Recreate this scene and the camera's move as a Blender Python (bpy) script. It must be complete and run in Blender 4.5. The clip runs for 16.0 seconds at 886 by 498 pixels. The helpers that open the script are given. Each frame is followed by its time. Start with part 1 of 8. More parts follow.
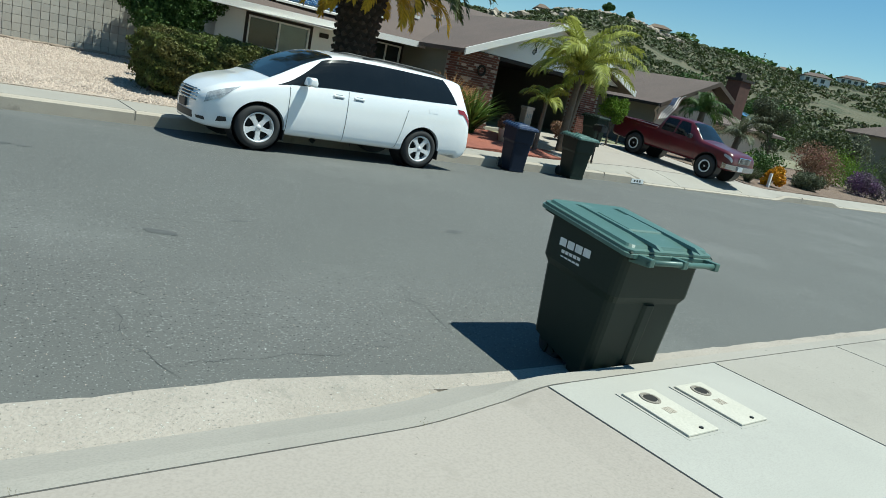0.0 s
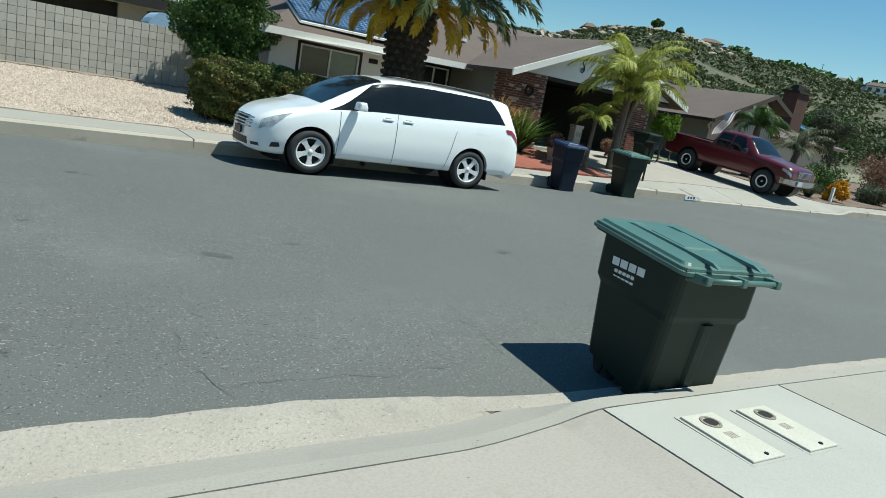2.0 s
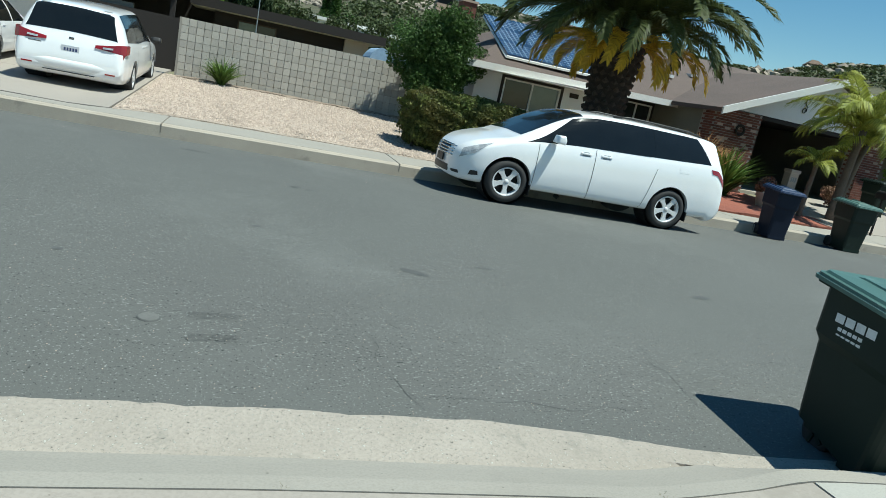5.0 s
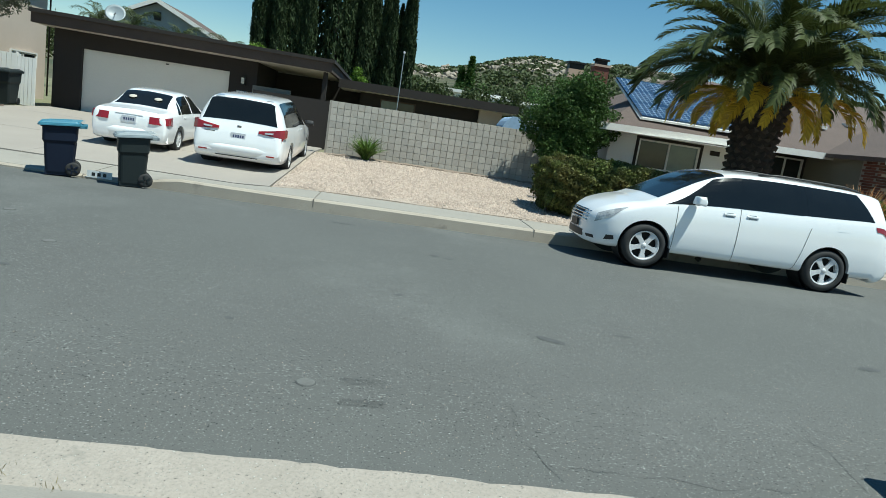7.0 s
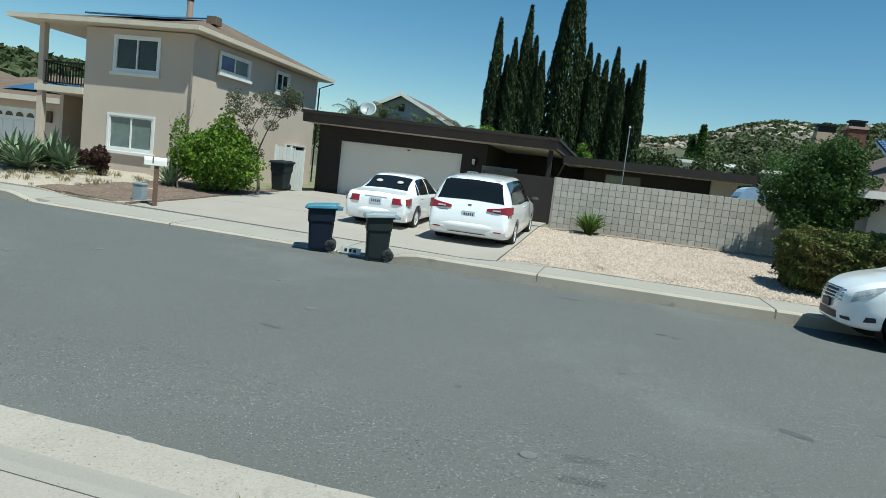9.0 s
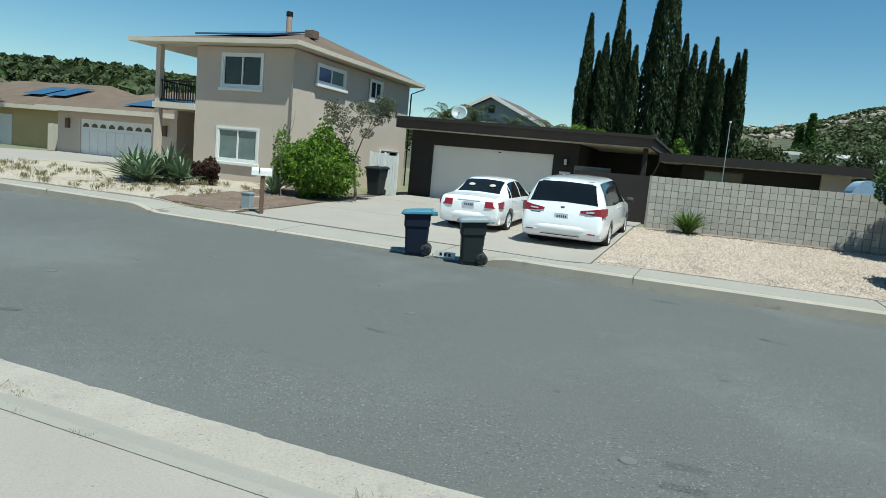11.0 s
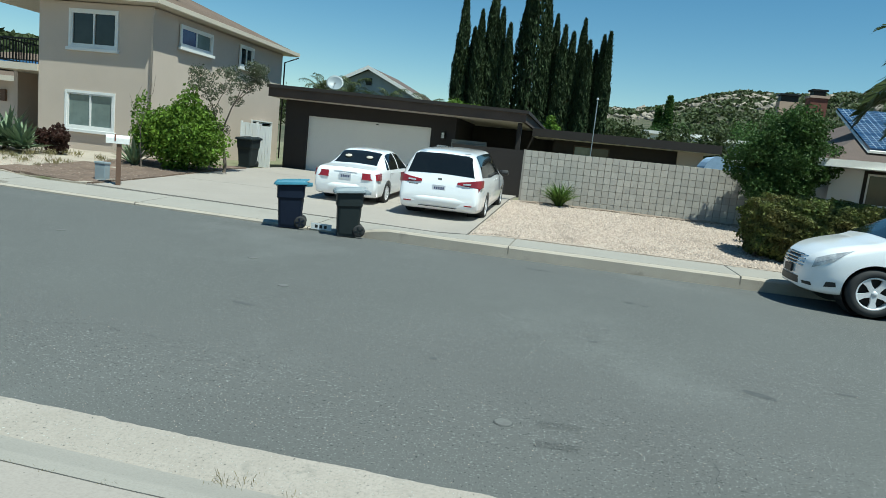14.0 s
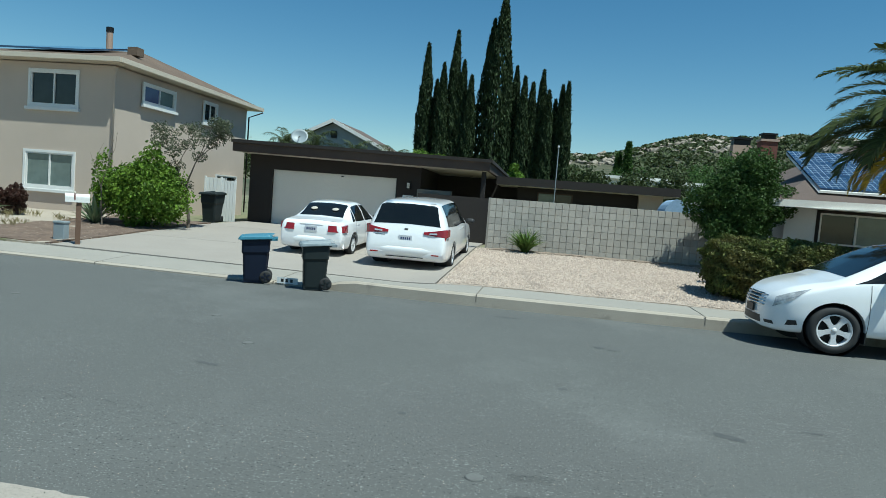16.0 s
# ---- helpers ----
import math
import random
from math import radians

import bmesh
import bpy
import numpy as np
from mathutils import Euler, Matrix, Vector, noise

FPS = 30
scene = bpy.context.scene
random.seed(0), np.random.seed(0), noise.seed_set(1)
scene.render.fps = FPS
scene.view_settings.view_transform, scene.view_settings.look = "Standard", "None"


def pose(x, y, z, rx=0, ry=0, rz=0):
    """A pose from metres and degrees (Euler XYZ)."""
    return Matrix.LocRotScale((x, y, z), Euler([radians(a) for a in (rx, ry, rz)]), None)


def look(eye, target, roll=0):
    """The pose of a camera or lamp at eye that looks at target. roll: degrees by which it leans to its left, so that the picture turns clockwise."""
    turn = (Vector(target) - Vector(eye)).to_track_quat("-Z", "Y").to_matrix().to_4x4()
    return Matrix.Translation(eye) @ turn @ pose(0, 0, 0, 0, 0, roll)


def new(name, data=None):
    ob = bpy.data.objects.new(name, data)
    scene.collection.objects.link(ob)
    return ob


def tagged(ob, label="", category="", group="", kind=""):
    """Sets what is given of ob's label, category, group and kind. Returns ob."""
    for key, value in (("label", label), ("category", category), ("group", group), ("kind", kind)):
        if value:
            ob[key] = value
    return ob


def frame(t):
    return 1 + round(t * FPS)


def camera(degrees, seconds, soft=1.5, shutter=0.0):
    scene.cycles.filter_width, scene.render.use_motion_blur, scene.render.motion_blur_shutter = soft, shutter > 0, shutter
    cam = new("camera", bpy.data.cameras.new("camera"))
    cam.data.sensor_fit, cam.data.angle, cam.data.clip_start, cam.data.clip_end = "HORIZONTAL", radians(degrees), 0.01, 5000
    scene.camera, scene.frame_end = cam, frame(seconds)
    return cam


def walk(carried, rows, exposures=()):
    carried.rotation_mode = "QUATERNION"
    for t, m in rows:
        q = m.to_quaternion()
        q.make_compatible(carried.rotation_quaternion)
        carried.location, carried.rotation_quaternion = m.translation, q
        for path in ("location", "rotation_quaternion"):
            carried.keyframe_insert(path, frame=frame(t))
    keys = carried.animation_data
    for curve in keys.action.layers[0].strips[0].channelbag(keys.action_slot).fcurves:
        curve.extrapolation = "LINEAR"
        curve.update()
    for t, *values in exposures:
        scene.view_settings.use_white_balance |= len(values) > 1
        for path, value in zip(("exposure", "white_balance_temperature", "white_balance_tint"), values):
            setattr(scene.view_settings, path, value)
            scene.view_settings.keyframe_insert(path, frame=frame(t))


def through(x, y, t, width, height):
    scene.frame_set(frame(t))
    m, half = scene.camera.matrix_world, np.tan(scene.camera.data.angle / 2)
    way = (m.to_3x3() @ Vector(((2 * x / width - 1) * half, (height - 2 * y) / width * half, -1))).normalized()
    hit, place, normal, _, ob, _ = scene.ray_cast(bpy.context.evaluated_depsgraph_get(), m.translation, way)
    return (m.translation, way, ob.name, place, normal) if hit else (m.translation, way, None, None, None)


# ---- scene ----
cam = camera(67.1, 16.0, soft=0.75)
PATH = [
    (0, (-0.099, 0.446, 1.6), (1.14, 1.941, 1.121), 12.1),
    (0.5, (-0.097, 0.453, 1.599), (1.087, 1.987, 1.103), 11.1),
    (1, (-0.1, 0.468, 1.571), (1.013, 2.032, 1.012), 11.5),
    (1.5, (-0.079, 0.45, 1.599), (1.048, 2.045, 1.17), 8.0),
    (2, (-0.093, 0.457, 1.595), (1.025, 2.053, 1.147), 10.4),
    (2.5, (-0.116, 0.46, 1.594), (0.982, 2.07, 1.146), 11.2),
    (3, (-0.135, 0.455, 1.585), (0.912, 2.116, 1.204), 10.8),
    (3.5, (-0.133, 0.442, 1.557), (0.803, 2.155, 1.121), 11.1),
    (4, (-0.143, 0.442, 1.573), (0.731, 2.192, 1.159), 10.0),
    (4.5, (-0.161, 0.447, 1.56), (0.64, 2.224, 1.113), 10.2),
    (4.7, (-0.163, 0.465, 1.557), (0.527, 2.286, 1.101), 11.9),
    (6.8, (-0.209, 0.373, 1.614), (0.198, 2.293, 1.231), 9.3),
    (7, (-0.216, 0.33, 1.64), (-0.002, 2.288, 1.292), 8.7),
    (7.5, (-0.22, 0.29, 1.64), (-0.183, 2.266, 1.331), 8.5),
    (8, (-0.232, 0.295, 1.646), (-0.262, 2.271, 1.341), 8.0),
    (8.5, (-0.247, 0.218, 1.668), (-0.567, 2.169, 1.365), 6.4),
    (9, (-0.223, 0.157, 1.695), (-0.687, 2.089, 1.472), 6.8),
    (11.3, (-0.232, -0.051, 1.789), (-0.959, 1.795, 1.536), 5.1),
    (11.5, (-0.234, -0.022, 1.775), (-0.809, 1.878, 1.53), 4.6),
    (12, (-0.24, 0.057, 1.733), (-0.701, 1.984, 1.465), 5.8),
    (12.5, (-0.241, 0.116, 1.706), (-0.68, 2.051, 1.455), 5.9),
    (13, (-0.236, 0.09, 1.728), (-0.66, 2.029, 1.485), 6.4),
    (13.5, (-0.229, 0.11, 1.707), (-0.604, 2.057, 1.444), 6.2),
    (14, (-0.226, 0.134, 1.685), (-0.596, 2.078, 1.397), 6.0),
    (14.5, (-0.221, 0.128, 1.7), (-0.612, 2.076, 1.473), 6.5),
    (15, (-0.216, 0.112, 1.711), (-0.578, 2.067, 1.49), 6.0),
    (15.5, (-0.22, 0.133, 1.726), (-0.499, 2.106, 1.552), 5.6),
    (16, (-0.202, 0.141, 1.717), (-0.496, 2.115, 1.58), 4.5),
]
walk(cam, [(t, look(eye, target, roll)) for t, eye, target, roll in PATH], exposures=[(0.0, 0.40, 6260, -5), (8.0, 0.34, 6170, -5), (12.5, 0.36, 6070, -6), (15.4, 0.30, 5990, -7), (16.0, 0.22, 5900, -7)])

# ---- light ----
TO_SUN = Vector((0.37, -0.26, 1.0)).normalized()
world = bpy.data.worlds.new("sky_world")
scene.world = world
world.use_nodes = True
wn = world.node_tree.nodes
sky = wn.new("ShaderNodeTexSky")
sky.sky_type = "NISHITA"
sky.sun_disc = False
sky.sun_elevation = math.asin(TO_SUN.z)
sky.sun_rotation = math.atan2(TO_SUN.x, TO_SUN.y)
sky.air_density = 1.0
sky.dust_density = 0.0
sky.ozone_density = 1.2
wn["Background"].inputs["Strength"].default_value = 0.079
sat = wn.new("ShaderNodeHueSaturation")
sat.inputs["Saturation"].default_value = 1.28
sat.inputs["Hue"].default_value = 0.494
world.node_tree.links.new(sky.outputs["Color"], sat.inputs["Color"])
world.node_tree.links.new(sat.outputs["Color"], wn["Background"].inputs["Color"])
sun = new("sun", bpy.data.lights.new("sun", "SUN"))
sun.data.energy = 5.0
sun.data.angle = radians(0.5)
sun.data.color = (1.0, 0.965, 0.91)
sun.matrix_world = look((0, 0, 60), Vector((0, 0, 60)) - TO_SUN)

# ---- materials ----
MATS = {}


def mat(name, c1, c2=None, fine=40.0, coarse=1.5, rough=0.7, metal=0.0, bump=0.2, depth=0.01, island=0.0, rnd=0.0, coat=0.0, stain=None, stain_scale=0.6, stain_at=0.6, coords="Object", spec=0.5, speck=()):
    """A surface with variation at two scales; stain: a third colour in patches; island / rnd: brightness spread per loose piece / per object."""
    m = bpy.data.materials.new(name)
    MATS[name] = m
    m.use_nodes = True
    nt = m.node_tree
    nodes, links = nt.nodes, nt.links
    b = nodes["Principled BSDF"]
    c2 = c2 or tuple(v * 0.75 for v in c1)
    tc = nodes.new("ShaderNodeTexCoord")

    def noise_node(scale, detail=4.0, rgh=0.6):
        n = nodes.new("ShaderNodeTexNoise")
        n.inputs["Scale"].default_value = scale
        n.inputs["Detail"].default_value = detail
        n.inputs["Roughness"].default_value = rgh
        links.new(tc.outputs[coords], n.inputs["Vector"])
        return n

    def mix(a, bb, f, blend="MIX"):
        x = nodes.new("ShaderNodeMix")
        x.data_type = "RGBA"
        x.blend_type = blend
        for sock, v in ((x.inputs[0], f), (x.inputs[6], a), (x.inputs[7], bb)):
            if isinstance(v, (tuple, list)):
                sock.default_value = (*v[:3], 1)
            elif isinstance(v, (int, float)):
                sock.default_value = v
            else:
                links.new(v, sock)
        return x.outputs[2]

    def ramp(src, lo, hi):
        r = nodes.new("ShaderNodeMapRange")
        r.inputs["From Min"].default_value = lo
        r.inputs["From Max"].default_value = hi
        links.new(src, r.inputs["Value"])
        return r.outputs["Result"]

    nf, nc = noise_node(fine), noise_node(coarse, 3)
    col = mix(c1, c2, ramp(nc.outputs["Fac"], 0.3, 0.7))
    dark = tuple(v * 0.7 for v in c2)
    fm = nodes.new("ShaderNodeMath")
    fm.operation = "MULTIPLY"
    fm.inputs[1].default_value = 0.55
    links.new(ramp(nf.outputs["Fac"], 0.42, 0.78), fm.inputs[0])
    col = mix(col, dark, fm.outputs[0])
    if stain:
        ns = noise_node(stain_scale, 5, 0.65)
        col = mix(col, stain, ramp(ns.outputs["Fac"], stain_at, stain_at + 0.12))
    for sc_, sv, at_ in speck:
        col = mix(col, sc_, ramp(noise_node(sv, 2, 0.5).outputs["Fac"], at_, at_ + 0.05))
    if island or rnd:
        src = nodes.new("ShaderNodeNewGeometry").outputs["Random Per Island"] if island else nodes.new("ShaderNodeObjectInfo").outputs["Random"]
        amt = island or rnd
        r = nodes.new("ShaderNodeMapRange")
        r.inputs["To Min"].default_value = 1 - amt
        r.inputs["To Max"].default_value = 1 + amt
        links.new(src, r.inputs["Value"])
        hs = nodes.new("ShaderNodeHueSaturation")
        links.new(r.outputs["Result"], hs.inputs["Value"])
        links.new(col, hs.inputs["Color"])
        col = hs.outputs["Color"]
    links.new(col, b.inputs["Base Color"])
    b.inputs["Roughness"].default_value = rough
    b.inputs["Metallic"].default_value = metal
    b.inputs["Specular IOR Level"].default_value = spec
    if coat:
        b.inputs["Coat Weight"].default_value = coat
        b.inputs["Coat Roughness"].default_value = 0.04
    if bump:
        bp = nodes.new("ShaderNodeBump")
        bp.inputs["Strength"].default_value = bump
        bp.inputs["Distance"].default_value = depth
        links.new(nf.outputs["Fac"], bp.inputs["Height"])
        links.new(bp.outputs["Normal"], b.inputs["Normal"])
    return m


def leafy(name, c1, c2, spread=0.35, rough=0.5, through=0.25):
    m = mat(name, c1, c2, fine=6, coarse=0.9, rough=max(rough, 0.55), bump=0, island=spread, spec=0.22)
    b = m.node_tree.nodes["Principled BSDF"]
    b.inputs["Transmission Weight"].default_value = 0.0
    b.inputs["Subsurface Weight"].default_value = 0.0
    tr = m.node_tree.nodes.new("ShaderNodeBsdfTranslucent")
    mx = m.node_tree.nodes.new("ShaderNodeMixShader")
    mx.inputs[0].default_value = through
    L = m.node_tree.links
    src = b.inputs["Base Color"].links[0].from_socket
    L.new(src, tr.inputs["Color"])
    L.new(b.outputs[0], mx.inputs[1])
    L.new(tr.outputs[0], mx.inputs[2])
    L.new(mx.outputs[0], m.node_tree.nodes["Material Output"].inputs["Surface"])
    return m


ASPHALT = mat("asphalt", (0.111, 0.113, 0.106), (0.097, 0.098, 0.092), fine=130, coarse=0.35, rough=0.88, bump=0.5, depth=0.006, stain=(0.122, 0.124, 0.117), stain_scale=0.25, stain_at=0.52, speck=(((0.232, 0.236, 0.224), 75, 0.63), ((0.036, 0.038, 0.036), 60, 0.635), ((0.336, 0.336, 0.320), 28, 0.755)))
PATCH = mat("asphalt_stain", (0.061, 0.064, 0.062), (0.090, 0.093, 0.090), fine=60, coarse=8, rough=0.8, bump=0.2)
CRACK = mat("tar_crack", (0.045, 0.046, 0.045), (0.070, 0.071, 0.070), fine=40, coarse=5, rough=0.9, bump=0.1)
CONC = mat("pavement_concrete", (0.334, 0.308, 0.270), (0.296, 0.274, 0.239), fine=90, coarse=0.9, rough=0.85, bump=0.25, depth=0.004, stain=(0.266, 0.243, 0.213), stain_scale=1.3, stain_at=0.60, speck=(((0.167, 0.152, 0.129), 26, 0.73),))
CONC_NEW = mat("new_concrete", (0.382, 0.370, 0.335), (0.347, 0.335, 0.304), fine=110, coarse=1.1, rough=0.8, bump=0.15, depth=0.003, stain=(0.328, 0.312, 0.285), stain_scale=1.8, stain_at=0.64)
DRIVE = mat("driveway_concrete", (0.342, 0.304, 0.266), (0.312, 0.277, 0.243), fine=70, coarse=0.7, rough=0.85, bump=0.2, depth=0.004, stain=(0.274, 0.243, 0.209), stain_scale=2.1, stain_at=0.62, speck=(((0.167, 0.144, 0.122), 24, 0.74),))
GUTTER = mat("gutter_concrete", (0.380, 0.338, 0.293), (0.312, 0.277, 0.236), fine=55, coarse=1.6, rough=0.9, bump=0.8, depth=0.01, stain=(0.236, 0.220, 0.190), stain_scale=4, stain_at=0.60, speck=(((0.129, 0.122, 0.106), 70, 0.63), ((0.456, 0.441, 0.395), 70, 0.66), ((0.099, 0.091, 0.080), 55, 0.69)))
KERB = mat("kerb_concrete", (0.42, 0.37, 0.305), (0.36, 0.315, 0.26), fine=60, coarse=1.4, rough=0.9, bump=0.4, depth=0.006, stain=(0.25, 0.22, 0.185), stain_scale=2.2, stain_at=0.62)
JOINT = mat("joint_shadow_gap", (0.25, 0.225, 0.19), (0.17, 0.15, 0.125), rough=1.0, bump=0)
GRAVEL = mat("gravel_base", (0.482, 0.396, 0.327), (0.396, 0.318, 0.258), fine=45, coarse=2, rough=0.95, bump=0.9, depth=0.03)
STONE = mat("gravel_stone", (0.456, 0.370, 0.305), (0.387, 0.310, 0.254), fine=20, coarse=3, rough=0.9, bump=0.2, island=0.26)
MULCH = mat("bark_mulch", (0.20, 0.14, 0.105), (0.13, 0.09, 0.068), fine=30, coarse=2, rough=1.0, bump=1.0, depth=0.03, speck=(((0.36, 0.29, 0.22), 14, 0.64), ((0.06, 0.045, 0.035), 11, 0.64)))
RED_ROCK = mat("red_lava_rock", (0.34, 0.115, 0.075), (0.24, 0.08, 0.055), fine=35, coarse=2, rough=1.0, bump=1.0, depth=0.03)
DIRT = mat("dry_dirt", (0.425, 0.365, 0.297), (0.340, 0.289, 0.230), fine=12, coarse=0.5, rough=1.0, bump=0.6, depth=0.03, stain=(0.136, 0.145, 0.060), stain_scale=0.5, stain_at=0.55)
GROUND = mat("ground_soil", (0.23, 0.20, 0.14), (0.15, 0.16, 0.08), fine=3, coarse=0.1, rough=1.0, bump=0.5, depth=0.05)
SCRUB = mat("chaparral_slope", (0.082, 0.082, 0.047), (0.115, 0.105, 0.066), fine=0.22, coarse=0.03, rough=1.0, bump=1.0, depth=1.5, stain=(0.05, 0.06, 0.03), stain_scale=0.08, stain_at=0.5)
BOULDER = mat("pale_granite", (0.34, 0.29, 0.235), (0.25, 0.21, 0.17), fine=1.2, coarse=0.2, rough=0.9, bump=0.4, depth=0.2, island=0.25)
PAINT_W = mat("white_car_paint", (0.87, 0.875, 0.88), (0.86, 0.865, 0.87), fine=300, coarse=2, rough=0.28, bump=0, coat=1.0)
PAINT_R = mat("dark_red_car_paint", (0.092, 0.005, 0.011), (0.08, 0.0045, 0.009), fine=300, coarse=2, rough=0.35, bump=0, coat=0.5)
CHROME = mat("chrome", (0.7, 0.7, 0.7), (0.66, 0.66, 0.66), rough=0.15, metal=1.0, bump=0)
ALLOY = mat("silver_alloy", (0.72, 0.72, 0.73), (0.66, 0.66, 0.67), rough=0.35, metal=0.15, bump=0)
TYRE = mat("tyre_rubber", (0.02, 0.02, 0.021), (0.028, 0.028, 0.028), fine=60, rough=0.8, bump=0.2, depth=0.003)
BLACK = mat("black_plastic", (0.016, 0.016, 0.017), (0.022, 0.022, 0.022), rough=0.5, bump=0.05)
TAIL = mat("red_tail_lens", (0.30, 0.01, 0.012), (0.2, 0.008, 0.01), fine=80, rough=0.12, bump=0.05, coat=0.8)
LAMP = mat("clear_lamp_lens", (0.62, 0.64, 0.65), (0.25, 0.26, 0.27), fine=60, coarse=11, rough=0.1, bump=0.1, coat=1.0)
PLATE = mat("number_plate", (0.62, 0.64, 0.68), (0.58, 0.6, 0.64), rough=0.4, bump=0)
PLATE_INK = mat("plate_ink", (0.04, 0.06, 0.16), (0.04, 0.05, 0.12), rough=0.5, bump=0)
BIN_G = mat("dark_green_plastic", (0.0065, 0.0165, 0.0115), (0.0085, 0.0195, 0.014), fine=160, coarse=3, rough=0.5, spec=0.3, bump=0.25, depth=0.002, stain=(0.02, 0.031, 0.027), stain_scale=3, stain_at=0.62)
LID_G = mat("faded_green_plastic", (0.062, 0.125, 0.108), (0.075, 0.145, 0.125), fine=160, coarse=2.5, rough=0.42, bump=0.2, depth=0.002, stain=(0.13, 0.20, 0.18), stain_scale=3.5, stain_at=0.62)
BIN_B = mat("navy_plastic", (0.006, 0.010, 0.024), (0.008, 0.014, 0.03), fine=160, coarse=3, rough=0.55, spec=0.22, bump=0.2, depth=0.002)
LID_B = mat("blue_plastic_lid", (0.012, 0.028, 0.075), (0.016, 0.035, 0.09), fine=160, coarse=3, rough=0.4, bump=0.2, depth=0.002)
LID_T = mat("teal_plastic_lid", (0.05, 0.18, 0.26), (0.06, 0.21, 0.29), fine=160, coarse=3, rough=0.42, bump=0.2, depth=0.002)
BIN_K = mat("charcoal_plastic", (0.014, 0.020, 0.021), (0.018, 0.024, 0.025), fine=160, coarse=3, rough=0.55, spec=0.25, bump=0.2, depth=0.002)
LID_K = mat("grey_plastic_lid", (0.23, 0.27, 0.29), (0.27, 0.31, 0.33), fine=160, coarse=3, rough=0.45, bump=0.2, depth=0.002)
WHITE_INK = mat("white_print", (0.72, 0.74, 0.74), (0.66, 0.68, 0.68), rough=0.6, bump=0)
STUCCO = mat("tan_stucco", (0.541, 0.446, 0.370), (0.494, 0.408, 0.337), fine=70, coarse=0.8, rough=0.95, bump=0.6, depth=0.006)
STUCCO_W = mat("white_stucco", (0.80, 0.79, 0.78), (0.76, 0.75, 0.74), fine=70, coarse=0.8, rough=0.95, bump=0.5, depth=0.006)
STUCCO_O = mat("olive_grey_siding", (0.20, 0.185, 0.155), (0.17, 0.16, 0.13), fine=40, coarse=0.8, rough=0.9, bump=0.3, depth=0.006)
STUCCO_Y = mat("yellow_stucco", (0.50, 0.38, 0.21), (0.45, 0.34, 0.19), fine=60, coarse=0.8, rough=0.95, bump=0.4, depth=0.006)
TRIM_W = mat("white_trim", (0.76, 0.75, 0.72), (0.70, 0.69, 0.66), fine=50, coarse=1.5, rough=0.55, bump=0.05)
TRIM_T = mat("cream_fascia", (0.60, 0.53, 0.43), (0.55, 0.48, 0.39), fine=50, coarse=1.5, rough=0.6, bump=0.05)
BROWN = mat("dark_brown_siding", (0.024, 0.018, 0.015), (0.019, 0.015, 0.013), fine=50, coarse=1.0, rough=0.8, bump=0.3, depth=0.005)
FASCIA_B = mat("weathered_brown_fascia", (0.079, 0.054, 0.041), (0.056, 0.039, 0.030), fine=45, coarse=1.0, rough=0.8, bump=0.3, depth=0.004)
SOFFIT = mat("pale_soffit", (0.52, 0.47, 0.40), (0.48, 0.43, 0.37), fine=40, coarse=1.0, rough=0.8, bump=0.1)
GARAGE_W = mat("pale_garage_door", (0.76, 0.72, 0.65), (0.72, 0.68, 0.62), fine=60, coarse=0.6, rough=0.6, bump=0.08)
CMU = mat("grey_concrete_block", (0.440, 0.409, 0.361), (0.396, 0.370, 0.326), fine=70, coarse=1.2, rough=0.95, bump=0.6, depth=0.006, rnd=0.10)
MORTAR = mat("dark_mortar", (0.315, 0.289, 0.255), (0.272, 0.251, 0.221), fine=60, rough=1.0, bump=0.3)
SHINGLE = mat("brown_asphalt_shingle", (0.135, 0.10, 0.088), (0.105, 0.08, 0.07), fine=26, coarse=0.8, rough=0.95, bump=0.7, depth=0.02)
TILE = mat("tan_roof_shingle", (0.17, 0.118, 0.085), (0.115, 0.082, 0.06), fine=14, coarse=0.8, rough=0.95, bump=0.8, depth=0.03)
BRICK = mat("red_brick", (0.16, 0.06, 0.042), (0.115, 0.048, 0.035), fine=50, coarse=2, rough=0.95, bump=0.5, depth=0.006, rnd=0.35)
BRICK_PALE = mat("pale_brick", (0.42, 0.30, 0.24), (0.38, 0.27, 0.21), fine=50, coarse=2, rough=0.95, bump=0.5, depth=0.006, rnd=0.2)
SOLAR = mat("solar_cell_glass", (0.035, 0.065, 0.13), (0.03, 0.055, 0.11), fine=60, coarse=1, rough=0.15, bump=0, coat=1.0)
GRID_W = mat("solar_grid_line", (0.35, 0.40, 0.46), (0.3, 0.35, 0.4), rough=0.4, bump=0)
# near-black; on garage ceiling, garage back and window backings it paints in deep shade
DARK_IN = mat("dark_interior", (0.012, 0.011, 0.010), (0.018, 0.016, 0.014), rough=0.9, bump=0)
WOOD_P = mat("weathered_post_wood", (0.15, 0.09, 0.06), (0.10, 0.06, 0.04), fine=40, coarse=2, rough=0.9, bump=0.4, depth=0.004)
IRON = mat("black_iron", (0.012, 0.012, 0.012), (0.018, 0.018, 0.018), rough=0.5, metal=0.5, bump=0.05)
BARK = mat("grey_bark", (0.16, 0.13, 0.105), (0.10, 0.08, 0.062), fine=25, coarse=3, rough=1.0, bump=0.8, depth=0.02)
PALM_BARK = mat("palm_trunk_scale", (0.062, 0.048, 0.036), (0.035, 0.028, 0.022), fine=25, coarse=4, rough=1.0, bump=0.7, depth=0.02, rnd=0.35)
